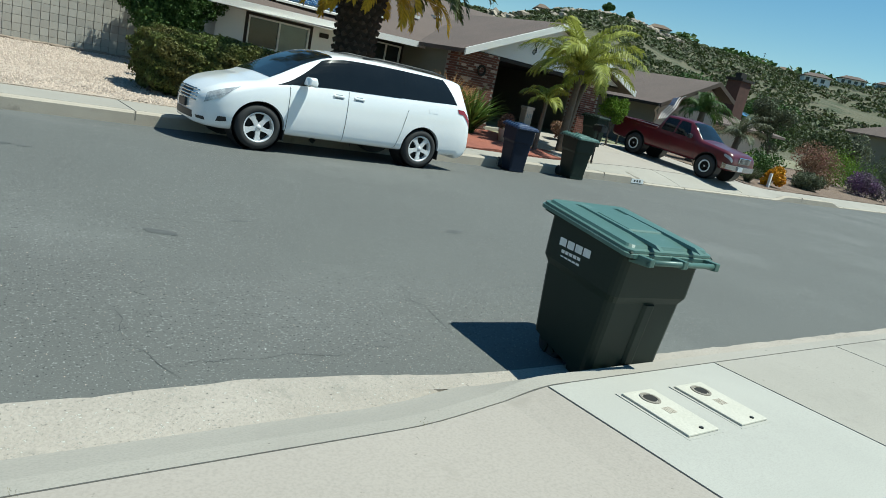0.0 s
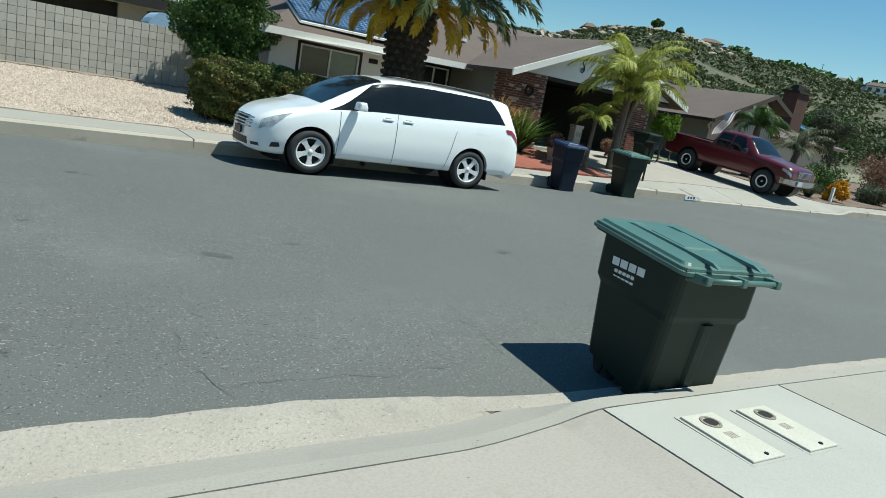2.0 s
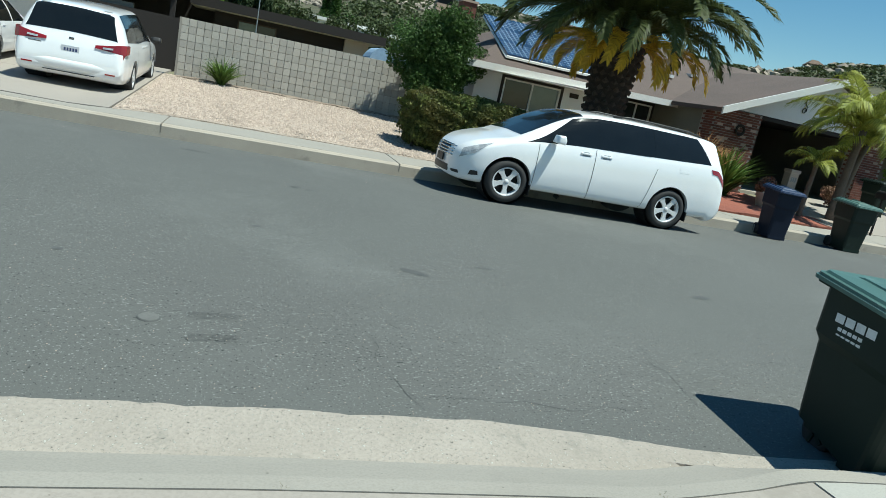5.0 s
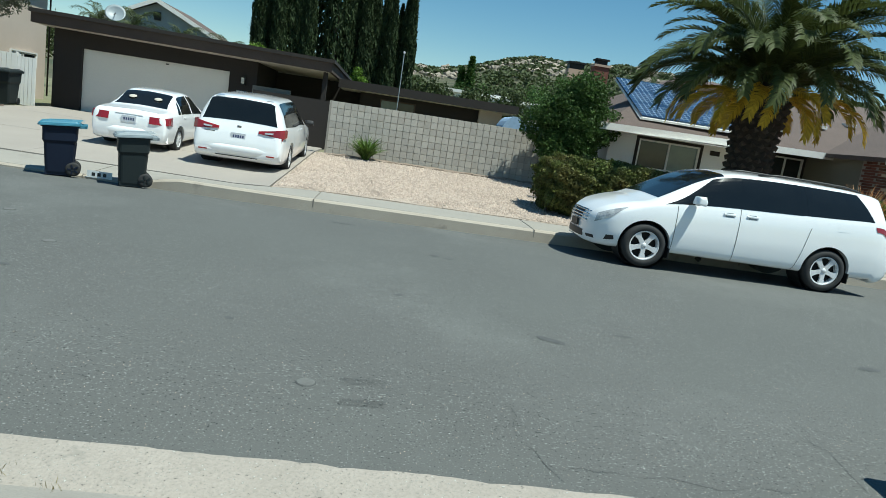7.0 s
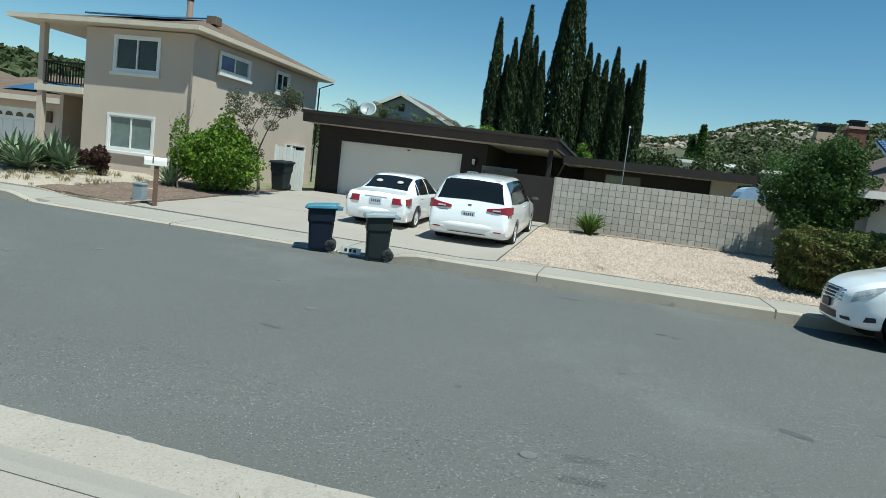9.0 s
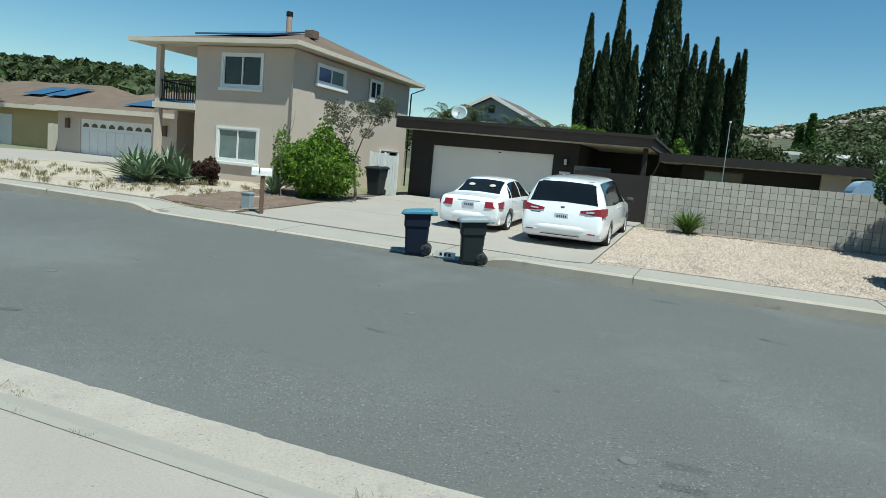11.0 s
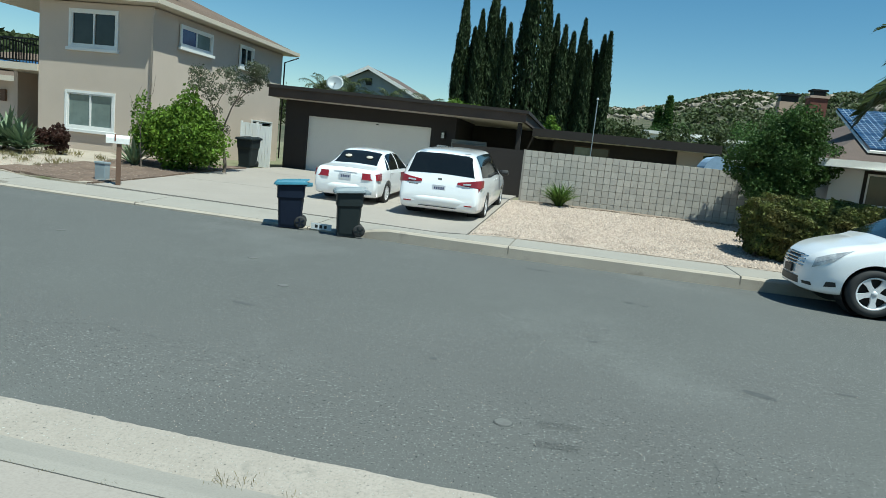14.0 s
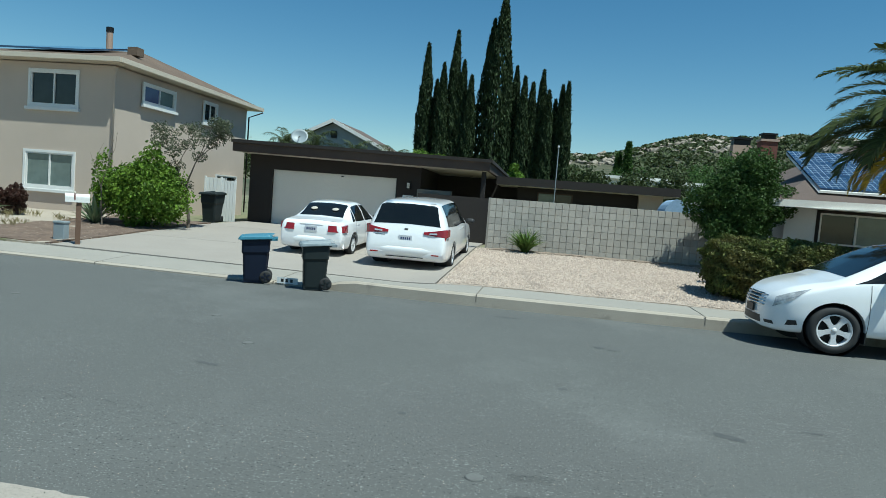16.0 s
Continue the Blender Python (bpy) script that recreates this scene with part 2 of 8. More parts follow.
PALM_CORE = mat("palm_trunk_core", (0.03, 0.024, 0.018), (0.02, 0.016, 0.012), fine=25, coarse=4, rough=1.0, bump=0.7, depth=0.02)
LEAF_BUSH = leafy("bright_shrub_leaf", (0.16, 0.25, 0.03), (0.09, 0.165, 0.02), 0.4)
LEAF_TREE = leafy("dark_tree_leaf", (0.072, 0.13, 0.032), (0.045, 0.088, 0.022), 0.4)
LEAF_HEDGE = leafy("hedge_leaf", (0.10, 0.145, 0.035), (0.14, 0.115, 0.04), 0.5)
LEAF_CYP = leafy("cypress_leaf", (0.043, 0.064, 0.026), (0.026, 0.042, 0.017), 0.4, rough=0.8, through=0.12)
LEAF_PALM = leafy("palm_frond_green", (0.080, 0.095, 0.028), (0.055, 0.075, 0.022), 0.3, rough=0.4)
LEAF_GOLD = leafy("palm_frond_gold", (0.64, 0.43, 0.04), (0.48, 0.33, 0.035), 0.25, rough=0.5, through=0.35)
LEAF_QUEEN = leafy("queen_palm_frond", (0.34, 0.35, 0.07), (0.24, 0.27, 0.05), 0.35, rough=0.4, through=0.35)
LEAF_BLADE = leafy("strap_leaf", (0.12, 0.19, 0.04), (0.075, 0.13, 0.028), 0.35, rough=0.4)
LEAF_AGAVE = leafy("agave_leaf", (0.20, 0.25, 0.15), (0.13, 0.18, 0.10), 0.25, rough=0.45, through=0.1)
LEAF_RED = leafy("maroon_leaf", (0.065, 0.022, 0.018), (0.045, 0.028, 0.018), 0.4)
LEAF_ORANGE = leafy("orange_bloom", (0.58, 0.34, 0.17), (0.44, 0.24, 0.11), 0.3)
LEAF_YELLOW = leafy("yellow_bloom", (0.65, 0.36, 0.02), (0.5, 0.2, 0.02), 0.3)
LEAF_PINK = leafy("faded_pink_bloom", (0.34, 0.16, 0.14), (0.14, 0.12, 0.05), 0.4)
LEAF_PURPLE = leafy("purple_bloom", (0.20, 0.09, 0.24), (0.07, 0.09, 0.05), 0.4)
LEAF_GREY = leafy("grey_green_leaf", (0.13, 0.145, 0.085), (0.09, 0.10, 0.06), 0.4)
LEAF_FAR = leafy("far_tree_leaf", (0.075, 0.095, 0.036), (0.05, 0.068, 0.026), 0.4)
LEAF_SAGE = leafy("sage_scrub_leaf", (0.13, 0.125, 0.072), (0.09, 0.095, 0.052), 0.3)


def glass(name, tint, rough=0.03):
    """Dark tinted glazing: a glossy coat over a dim body."""
    m = mat(name, tint, tuple(v * 0.8 for v in tint), fine=3, coarse=0.7, rough=0.08, bump=0, coat=0.15, spec=0.35)
    return m


GLASS = glass("tinted_car_glass", (0.010, 0.012, 0.013))
PANE = glass("window_pane", (0.035, 0.042, 0.042))
PANE_LIT = glass("window_pane_with_blind", (0.17, 0.22, 0.21))
CLEAR = bpy.data.materials.new("clear_glass")
CLEAR.use_nodes = True
CLEAR.node_tree.nodes["Principled BSDF"].inputs["Transmission Weight"].default_value = 1.0
CLEAR.node_tree.nodes["Principled BSDF"].inputs["Roughness"].default_value = 0.02
CLEAR.node_tree.nodes["Principled BSDF"].inputs["Base Color"].default_value = (0.75, 0.8, 0.8, 1)


# ---- mesh building ----
class Build:
    """Gathers vertices and faces of one mesh."""

    def __init__(self):
        self.v, self.f = [], []

    def add(self, verts, faces):
        n = len(self.v)
        self.v += [tuple(p) for p in verts]
        self.f += [tuple(i + n for i in f) for f in faces]
        return self

    def box(self, x0, x1, y0, y1, z0, z1, m=None):
        p = [(x, y, z) for z in (z0, z1) for y in (y0, y1) for x in (x0, x1)]
        if m is not None:
            p = [m @ Vector(q) for q in p]
        return self.add(p, [(0, 2, 3, 1), (4, 5, 7, 6), (0, 1, 5, 4), (2, 6, 7, 3), (0, 4, 6, 2), (1, 3, 7, 5)])

    def tube(self, pts, radii, seg=8, caps=True):
        pts = [Vector(p) for p in pts]
        if isinstance(radii, (int, float)):
            radii = [radii] * len(pts)
        rings, ref = [], None
        for i, p in enumerate(pts):
            d = (pts[min(i + 1, len(pts) - 1)] - pts[max(i - 1, 0)]).normalized()
            if ref is None:
                ref = Vector((0, 0, 1)) if abs(d.z) < 0.9 else Vector((1, 0, 0))
            a = d.cross(ref).normalized()
            b = d.cross(a)
            ref = -b
            rings.append([p + radii[i] * (math.cos(2 * math.pi * k / seg) * a + math.sin(2 * math.pi * k / seg) * b) for k in range(seg)])
        return self.loft(rings, caps)

    def loft(self, rings, caps=True, closed=True):
        n = len(rings[0])
        v = [p for r in rings for p in r]
        f = []
        for i in range(len(rings) - 1):
            for k in range(n if closed else n - 1):
                f.append((i * n + k, i * n + (k + 1) % n, (i + 1) * n + (k + 1) % n, (i + 1) * n + k))
        if caps:
            f.append(tuple(range(n))[::-1])
            f.append(tuple((len(rings) - 1) * n + k for k in range(n)))
        return self.add(v, f)

    def prism(self, outline, h0, h1, axis="z", m=None):
        """An outline in a plane, drawn out along an axis from h0 to h1."""
        def at(p, h):
            q = {"z": (p[0], p[1], h), "y": (p[0], h, p[1]), "x": (h, p[0], p[1])}[axis]
            return m @ Vector(q) if m is not None else q
        return self.loft([[at(p, h0) for p in outline], [at(p, h1) for p in outline]])

    def lathe(self, profile, seg=24, m=None):
        """A profile of (radius, height) turned about the y axis."""
        rings = []
        for k in range(seg):
            a = 2 * math.pi * k / seg
            rings.append([(r * math.cos(a), h, r * math.sin(a)) for r, h in profile])
        if m is not None:
            rings = [[m @ Vector(p) for p in r] for r in rings]
        n = len(profile)
        v = [p for r in rings for p in r]
        f = [(k * n + j, k * n + j + 1, ((k + 1) % seg) * n + j + 1, ((k + 1) % seg) * n + j) for k in range(seg) for j in range(n - 1)]
        return self.add(v, f)

    def mesh(self, name, material, bevel=0.0, smooth=False, fix=True, weld=False):
        me = bpy.data.meshes.new(name)
        me.from_pydata(self.v, [], self.f)
        if bevel or fix:
            bm = bmesh.new()
            bm.from_mesh(me)
            if weld:
                bmesh.ops.remove_doubles(bm, verts=bm.verts, dist=0.0005)
            if fix:
                bmesh.ops.recalc_face_normals(bm, faces=bm.faces)
            if bevel:
                bmesh.ops.bevel(bm, geom=bm.edges[:], offset=bevel, segments=2, affect="EDGES", profile=0.6, clamp_overlap=True)
            bm.to_mesh(me)
            bm.free()
        me.materials.append(material)
        if smooth:
            me.shade_smooth()
        return me


def part(name, b, material, parent, label="", bevel=0.0, smooth=False, fix=True):
    ob = new(name, b.mesh(name, material, bevel, smooth, fix, name == "wall") if isinstance(b, Build) else b)
    if parent:
        ob.parent = parent
    return tagged(ob, label)


def thing(name, label, category, m=None, group="", kind=""):
    ob = new(name)
    ob.empty_display_size = 0.2
    if m is not None:
        ob.matrix_world = m
    return tagged(ob, label, category, group, kind)


def solid(name, b, material, label, category="", kind="", bevel=0.0, smooth=False, m=None, group="", fix=True):
    ob = new(name, b.mesh(name, material, bevel, smooth, fix))
    if m is not None:
        ob.matrix_world = m
    return tagged(ob, label, category, group, kind)


def ease(v):
    v = min(1.0, max(0.0, v))
    return v * v * (3 - 2 * v)


def quads(centres, normals, ups, ls, ws, bend=0.0):
    """Many loose leaves as pointed four-sided blades; returns vertices and faces."""
    c, n, u = np.asarray(centres), np.asarray(normals), np.asarray(ups)
    n = n / np.linalg.norm(n, axis=1, keepdims=True)
    side = np.cross(n, u)
    side /= np.linalg.norm(side, axis=1, keepdims=True) + 1e-9
    up = np.cross(side, n)
    ls, ws = np.asarray(ls)[:, None], np.asarray(ws)[:, None]
    a = c - up * ls * 0.5
    b = c + side * ws * 0.5 + n * bend * ls
    d = c + up * ls * 0.5
    e = c - side * ws * 0.5 + n * bend * ls
    v = np.stack([a, b, d, e], 1).reshape(-1, 3)
    k = np.arange(len(c)) * 4
    f = np.stack([k, k + 1, k + 2, k + 3], 1)
    return v, f


def leaf_mesh(name, v, f, material):
    me = bpy.data.meshes.new(name)
    me.from_pydata(v.tolist(), [], f.tolist())
    me.materials.append(material)
    return me


def clump_leaves(rng, blobs, count, size, flat=0.6, stretch=1.7):
    """Leaves over the shells of several blobs (centre, radii); inner leaves too, with gaps between."""
    vol = np.array([b[1][0] * b[1][1] + b[1][0] * b[1][2] for b in blobs])
    pick = rng.choice(len(blobs), count, p=vol / vol.sum())
    cen = np.array([b[0] for b in blobs])[pick]
    rad = np.array([b[1] for b in blobs])[pick]
    d = rng.normal(size=(count, 3))
    d /= np.linalg.norm(d, axis=1, keepdims=True)
    lump = 0.86 + 0.14 * np.sin(d[:, 0] * 9 + pick) * np.cos(d[:, 1] * 8 + 2 * pick) + 0.10 * np.sin(d[:, 2] * 13 + d[:, 0] * 7)
    r = lump * (1 - 0.35 * rng.random(count) ** 2.2)
    p = cen + d * rad * r[:, None]
    n = d * flat + rng.normal(size=(count, 3)) * 0.7
    u = rng.normal(size=(count, 3)) + np.array([0, 0, 0.5])
    s = size * (0.6 + 0.8 * rng.random(count))
    return quads(p, n, u, s * stretch, s, 0.12)


# ---- the lie of the land ----
def far_kerb(x):
    return 12.0 + 0.06 * max(0.0, -1.0 - x) * ease((-1.0 - x) / 6 + 0.3)


def near_edge(x):
    """The asphalt's ragged near edge; it lies closer to the kerb beyond the driveway."""
    return kerb_ref(x) - 0.20 * ease((x - 1.1) / 1.7)


def kerb_ref(x):
    return 3.26 - 0.0225 * max(0.0, x) ** 1.2 + (0.02 * (-x - 2) if x < -2 else 0.0)


def road_z(x, y):
    f = (y - near_edge(x)) / (far_kerb(x) - near_edge(x))
    return float(np.interp(f, [-0.3, 0, 0.3, 0.6, 0.8, 1.0], [0.0, 0.0, 0.02, 0.02, -0.005, -0.085]))


def lot_z(x, y):
    k = ease((x - 13.0) / 5.0)
    return 0.115 + 0.12 * k * ease((26.5 - x) / 3) + (0.040 + 0.03 * k) * (min(max(y, 13.4), 20.7) - 13.4) - 0.085 * ease((-1.5 - x) / 1.5) * ease((x + 14.5) / 2) * min(1.0, max(0.0, (24.0 - y) / 8))


def sheet(x0, x1, y0, y1, nx, ny, zf, lift=0.0, thick=0.0, low=None, high=None, xs=None):
    """A surface over a patch of the plan; low(x), high(x) may bend its long edges; thick gives it a skirt."""
    b = Build()
    xs = np.linspace(x0, x1, nx) if xs is None else xs
    top = []
    for x in xs:
        a, c = (low(x) if low else y0), (high(x) if high else y1)
        top.append([(x, a + (c - a) * j / (ny - 1), zf(x, a + (c - a) * j / (ny - 1)) + lift) for j in range(ny)])
    b.loft(top, caps=False, closed=False)
    if thick:
        edge = [r[0] for r in top] + top[-1][1:] + [r[-1] for r in top[::-1]][1:] + top[0][::-1][1:-1]
        b.loft([edge, [(p[0], p[1], p[2] - thick) for p in edge]], caps=False)
    return b


# ground to the horizon
gx = [-2600, -900, -400, -160, -90, -60, *range(-45, 61, 3), 80, 130, 300, 700, 2600]
gy = [-2600, -600, -100, -20, -5, 2, 8, 13.0, 13.6, *np.arange(14.5, 24, 1.5), 30, 45, 70, 120, 300, 800, 2800]
g = Build()
rows = [[(x, y, (lot_z(x, y) - 0.045) if y > 13.3 else -0.4) for y in gy] for x in gx]
g.loft(rows, caps=False, closed=False)
ground = solid("ground", g, GROUND, "dry soil and patchy weeds reaching to the hills", kind="structure")

road = solid("road", sheet(-75, 90, 0, 0, 150, 24, road_z, thick=0.25, low=lambda x: near_edge(x), high=lambda x: far_kerb(x) + 0.02, xs=[-75, -60, -45, -35, *np.arange(-28, 30, 0.2), 36, 45, 60, 90]), ASPHALT,
             "worn grey asphalt street with fine cracks", kind="structure")

# far kerb with its drops at the driveways, and the far pavement
DROPS = [(-13.2, -4.2), (16.2, 24.6), (-34.0, -24.5), (29.5, 36.0)]


def far_kerb_top(x):
    z = 0.125
    for a, b in DROPS:
        w = ease((x - a + 0.6) / 0.9) * ease((b + 0.6 - x) / 0.9)
        z = z * (1 - w) + (-0.035) * w
    return z


def kerb_profile(x):
    y, t = far_kerb(x), far_kerb_top(x)
    r = 0.03
    return [(x, y, -0.3), (x, y, t - r if t > 0 else -0.055), (x, y + r, t), (x, y + 0.15, t + 0.004), (x, y + 0.15, -0.3)]


kx = [-75, -50, *np.arange(-36, 38, 0.3), 60, 90]
b = Build()
b.loft([kerb_profile(x) for x in kx])
kerb_far = solid("kerb_far", b, KERB, "pale concrete kerb with dropped driveway aprons", kind="structure", smooth=False)


def walk_z(x, y):
    """Pavement behind the far kerb: it starts at the kerb's top and climbs to the lots."""
    f = min(1.0, max(0.0, (y - far_kerb(x) - 0.15) / 1.15))
    return far_kerb_top(x) + 0.006 + (lot_z(x, 13.4) - far_kerb_top(x)) * (f ** 0.8 if far_kerb_top(x) < 0.05 else f)


def slab_row(parent, x0, x1, step, material, zf, low, high, gap=0.012, lift=0.0):
    x = x0
    while x < x1 - 0.05:
        e = min(x + step, x1)
        part("slab", sheet(x + gap, e - gap, 0, 0, max(3, int((e - x) / 0.3)), 6, zf, lift=lift, thick=0.12, low=low, high=high), material, parent)
        x = e


pavement_far = solid("pavement_far", sheet(-75, 90, 0, 0, 260, 4, walk_z, lift=-0.012, low=lambda x: far_kerb(x) + 0.16, high=lambda x: far_kerb(x) + 1.36), JOINT,
                     "pale concrete pavement beyond the street, in long slabs", kind="structure")
slab_row(pavement_far, -32.82, 45, 3.94, CONC, walk_z, lambda x: far_kerb(x) + 0.155, lambda x: far_kerb(x) + 1.37)
for x in np.arange(-32.82, 45, 3.94):
    y, t = far_kerb(x), far_kerb_top(x)
    part("joint", Build().box(x - 0.008, x + 0.008, y - 0.004, y + 0.153, t - 0.13, t + 0.008), JOINT, kerb_far)


def inside(poly, x, y):
    c, j = False, len(poly) - 1
    for i in range(len(poly)):
        (xi, yi), (xj, yj) = poly[i], poly[j]
        if (yi > y) != (yj > y) and x < (xj - xi) * (y - yi) / (yj - yi) + xi:
            c = not c
        j = i
    return c


# the dark house's driveway: two columns of slabs
drive = thing("driveway_dark_house", "pale concrete driveway with two parked white cars", "driveway", kind="structure")
for xa, xb in ((-11.6, -7.0), (-7.0, -2.3)):
    for ya, yb in ((13.4, 17.2), (17.2, 21.0), (21.0, 24.9)):
        part("slab", sheet(xa + 0.004, xb - 0.004, ya + 0.004, yb - 0.004, 8, 8, lot_z, lift=0.012, thick=0.06, low=lambda x: (ya if ya > 14 else far_kerb(x) + 1.39) + 0.01, high=lambda x: yb - 0.01), DRIVE, drive)
drive_c = thing("driveway_brick_house", "pale concrete driveway sloping up to an open garage", "driveway", kind="structure")
for xa, xb in ((15.4, 19.9), (19.9, 24.3)):
    for ya, yb in ((13.4, 15.6), (15.6, 17.9)):
        part("slab", sheet(xa + 0.004, xb - 0.004, ya + 0.004, yb - 0.004, 8, 6, lot_z, lift=0.012, thick=0.06, low=lambda x: (ya if ya > 14 else far_kerb(x) + 1.39) + 0.01), DRIVE, drive_c)
drive_e = solid("driveway_far_house", sheet(-38, -27, 13.9, 30, 10, 10, lot_z, lift=0.012, thick=0.06), DRIVE, "pale concrete driveway before a white garage door", kind="structure")

# gravel yard before the block wall: a bed and loose stones
rng = np.random.default_rng(7)
gravel = solid("gravel_bed", sheet(-2.25, 6.2, 13.36, 20.95, 40, 36, lambda x, y: lot_z(x, y) + 0.02 * noise.noise((x * 1.3, y * 1.3, 0)), lift=0.02, thick=0.05), GRAVEL,
               "pinkish pale decorative gravel yard", kind="structure")


def stones(x0, x1, y0, y1, count, size, lift, keep=lambda x, y: True):
    n = count
    xs, ys = rng.uniform(x0, x1, n), rng.uniform(y0, y1, n)
    v, f = [], []
    for x, y in zip(xs, ys):
        if not keep(x, y):
            continue
        s = size * (0.5 + rng.random())
        a = rng.random() * 6.28
        ca, sa = math.cos(a) * s, math.sin(a) * s * 0.8
        z = lot_z(x, y) + lift
        k = len(v)
        v += [(x + ca, y + sa, z), (x - sa, y + ca, z), (x - ca, y - sa, z), (x + sa, y - ca, z), (x + s * 0.2, y, z + s * 0.8)]
        f += [(k, k + 1, k + 4), (k + 1, k + 2, k + 4), (k + 2, k + 3, k + 4), (k + 3, k, k + 4)]
    me = bpy.data.meshes.new("stones")
    me.from_pydata(v, [], f)
    return me


me = stones(-2.2, 5.8, 13.45, 20.8, 24000, 0.032, 0.02)
me.materials.append(STONE)
tagged(new("loose_gravel", me), "loose pinkish gravel stones on the yard", "gravel", kind="stuff")

SOIL = mat("damp_soil_litter", (0.20, 0.155, 0.12), (0.28, 0.22, 0.17), fine=25, coarse=3, rough=1.0, bump=0.8, depth=0.02, speck=(((0.09, 0.07, 0.055), 16, 0.62), ((0.42, 0.36, 0.29), 20, 0.66)))
solid("soil_strip", sheet(-1.9, 5.2, 0, 0, 90, 5, lambda x, y: lot_z(x, y) + 0.03 * noise.noise((x * 3, y * 3, 2)), lift=0.055, thick=0.05, low=lambda x: 20.40 + 0.16 * noise.noise((x * 0.9, 7, 1)) + 0.08 * noise.noise((x * 4, 2, 1)), high=lambda x: 20.9), SOIL,
      "bare brown soil along the foot of the block wall", kind="structure")
yard_a = solid("yard_weedy", sheet(-27, -11.6, 14.0, 21.5, 40, 24, lambda x, y: lot_z(x, y) + 0.05 * noise.noise((x, y, 3)), lift=0.02, thick=0.05), DIRT,
               "pale dusty front yard with dry weeds", kind="structure")
me = stones(-26.5, -13.5, 14.1, 17.5, 1600, 0.032, 0.02)
me.materials.append(STONE)
tagged(new("yard_rubble", me), "pale stone chips over the dusty yard", "gravel", kind="stuff")
bed = solid("mulch_bed", sheet(-14.3, -11.45, 14.05, 21.5, 16, 20, lambda x, y: lot_z(x, y) + 0.05 * noise.noise((x * 2, y * 2, 5)), lift=0.05, thick=0.06), MULCH,
            "brown bark mulch under shrubs", kind="structure")
red_bed = solid("red_rock_bed", sheet(7.0, 14.6, 13.45, 17.2, 30, 16, lambda x, y: lot_z(x, y) + 0.04 * noise.noise((x * 1.5, y * 1.5, 8)), lift=0.05, thick=0.08), RED_ROCK,
                "red lava rock planting bed", kind="structure")
pale_bed = solid("pale_rock_bed", sheet(14.3, 15.6, 13.45, 15.6, 10, 10, lot_z, lift=0.055, thick=0.08), GRAVEL, "pale pebbles beside a driveway", kind="structure")
lawn = solid("planting_strip", sheet(24.4, 60, 13.4, 24, 30, 14, lambda x, y: lot_z(x, y) + 0.05 * noise.noise((x, y, 9)), lift=0.03, thick=0.08), MULCH, "planted strip of low flowering shrubs", kind="structure")

# ---- near side: gutter, low driveway lip, kerb, pavement ----


def near_line(x):
    """Where the kerb's back meets the slabs."""
    return kerb_ref(x) - 0.70 + 0.12 * ease((x - 1.6) / 1.0)


def lip_z(x):
    return 0.075 + 0.055 * ease((x - 2.25) / 0.45) + 0.05 * ease((-4.2 - x) / 0.8)


b = Build()
rings = []
for x in [-75, -40, -20, *np.arange(-10, 14, 0.06), 30, 90]:
    e = near_edge(x)
    k = max(ease((x - 2.25) / 0.45), ease((-4.2 - x) / 0.8))
    wob = 0.018 * noise.noise((x * 3, 0, 0)) + 0.016 * noise.noise((x * 11, 3, 0))
    top = lip_z(x)
    yl = near_line(x)
    face = yl + 0.16 + 0.17 * (1 - k)
    rings.append([(x, e + 0.03 + wob, -0.1), (x, e + 0.03 + wob, 0.006), (x, e - 0.12, -0.006), (x, face + 0.035, -0.028),
                  (x, face, -0.02 + 0.03 * (1 - k)), (x, face - 0.03 - 0.03 * (1 - k), max(top - 0.02 - 0.03 * (1 - k), 0.0)),
                  (x, yl + 0.11, top), (x, yl + 0.004, top + 0.012 * (1 - k) + 0.004), (x, yl + 0.004, -0.1)])
b.loft([r[:4] + [r[4]] for r in rings], caps=False, closed=False)
gutter = solid("gutter_near", b, GUTTER, "rough pale concrete gutter with exposed grit", kind="structure")
b = Build()
b.loft([r[4:] for r in rings], caps=False, closed=False)
kerb_near = solid("kerb_near", b, CONC, "low rolled concrete kerb at a driveway", kind="structure")


# dirt gathered along the foot of the kerb
b = Build()
rows_d = []
for x in np.arange(-9.9, 2.3, 0.05):
    k = ease((-4.2 - x) / 0.8)
    face = near_line(x) + 0.16 + 0.17 * (1 - k) + 0.036
    ww = 0.004 + 0.010 * max(0.0, noise.noise((x * 4, 1, 2)) + 0.25)
    rows_d.append([(x, face - ww * 0.5, -0.0255), (x, face + ww, -0.0255)])
b.loft(rows_d, caps=False, closed=False)
part("dirt_line", b, mat("gutter_dirt", (0.20, 0.18, 0.15), (0.13, 0.115, 0.095), fine=60, coarse=9, rough=1.0, bump=0.3), gutter)


def near_z(x, y):
    d = max(0.0, near_line(x) - y)
    return lip_z(x) + 0.016 - 0.012 * ease((x - 2.25) / 0.4) + 0.045 * min(d, 2.0) * (1 - 0.8 * ease((x - 2.2) / 0.6))


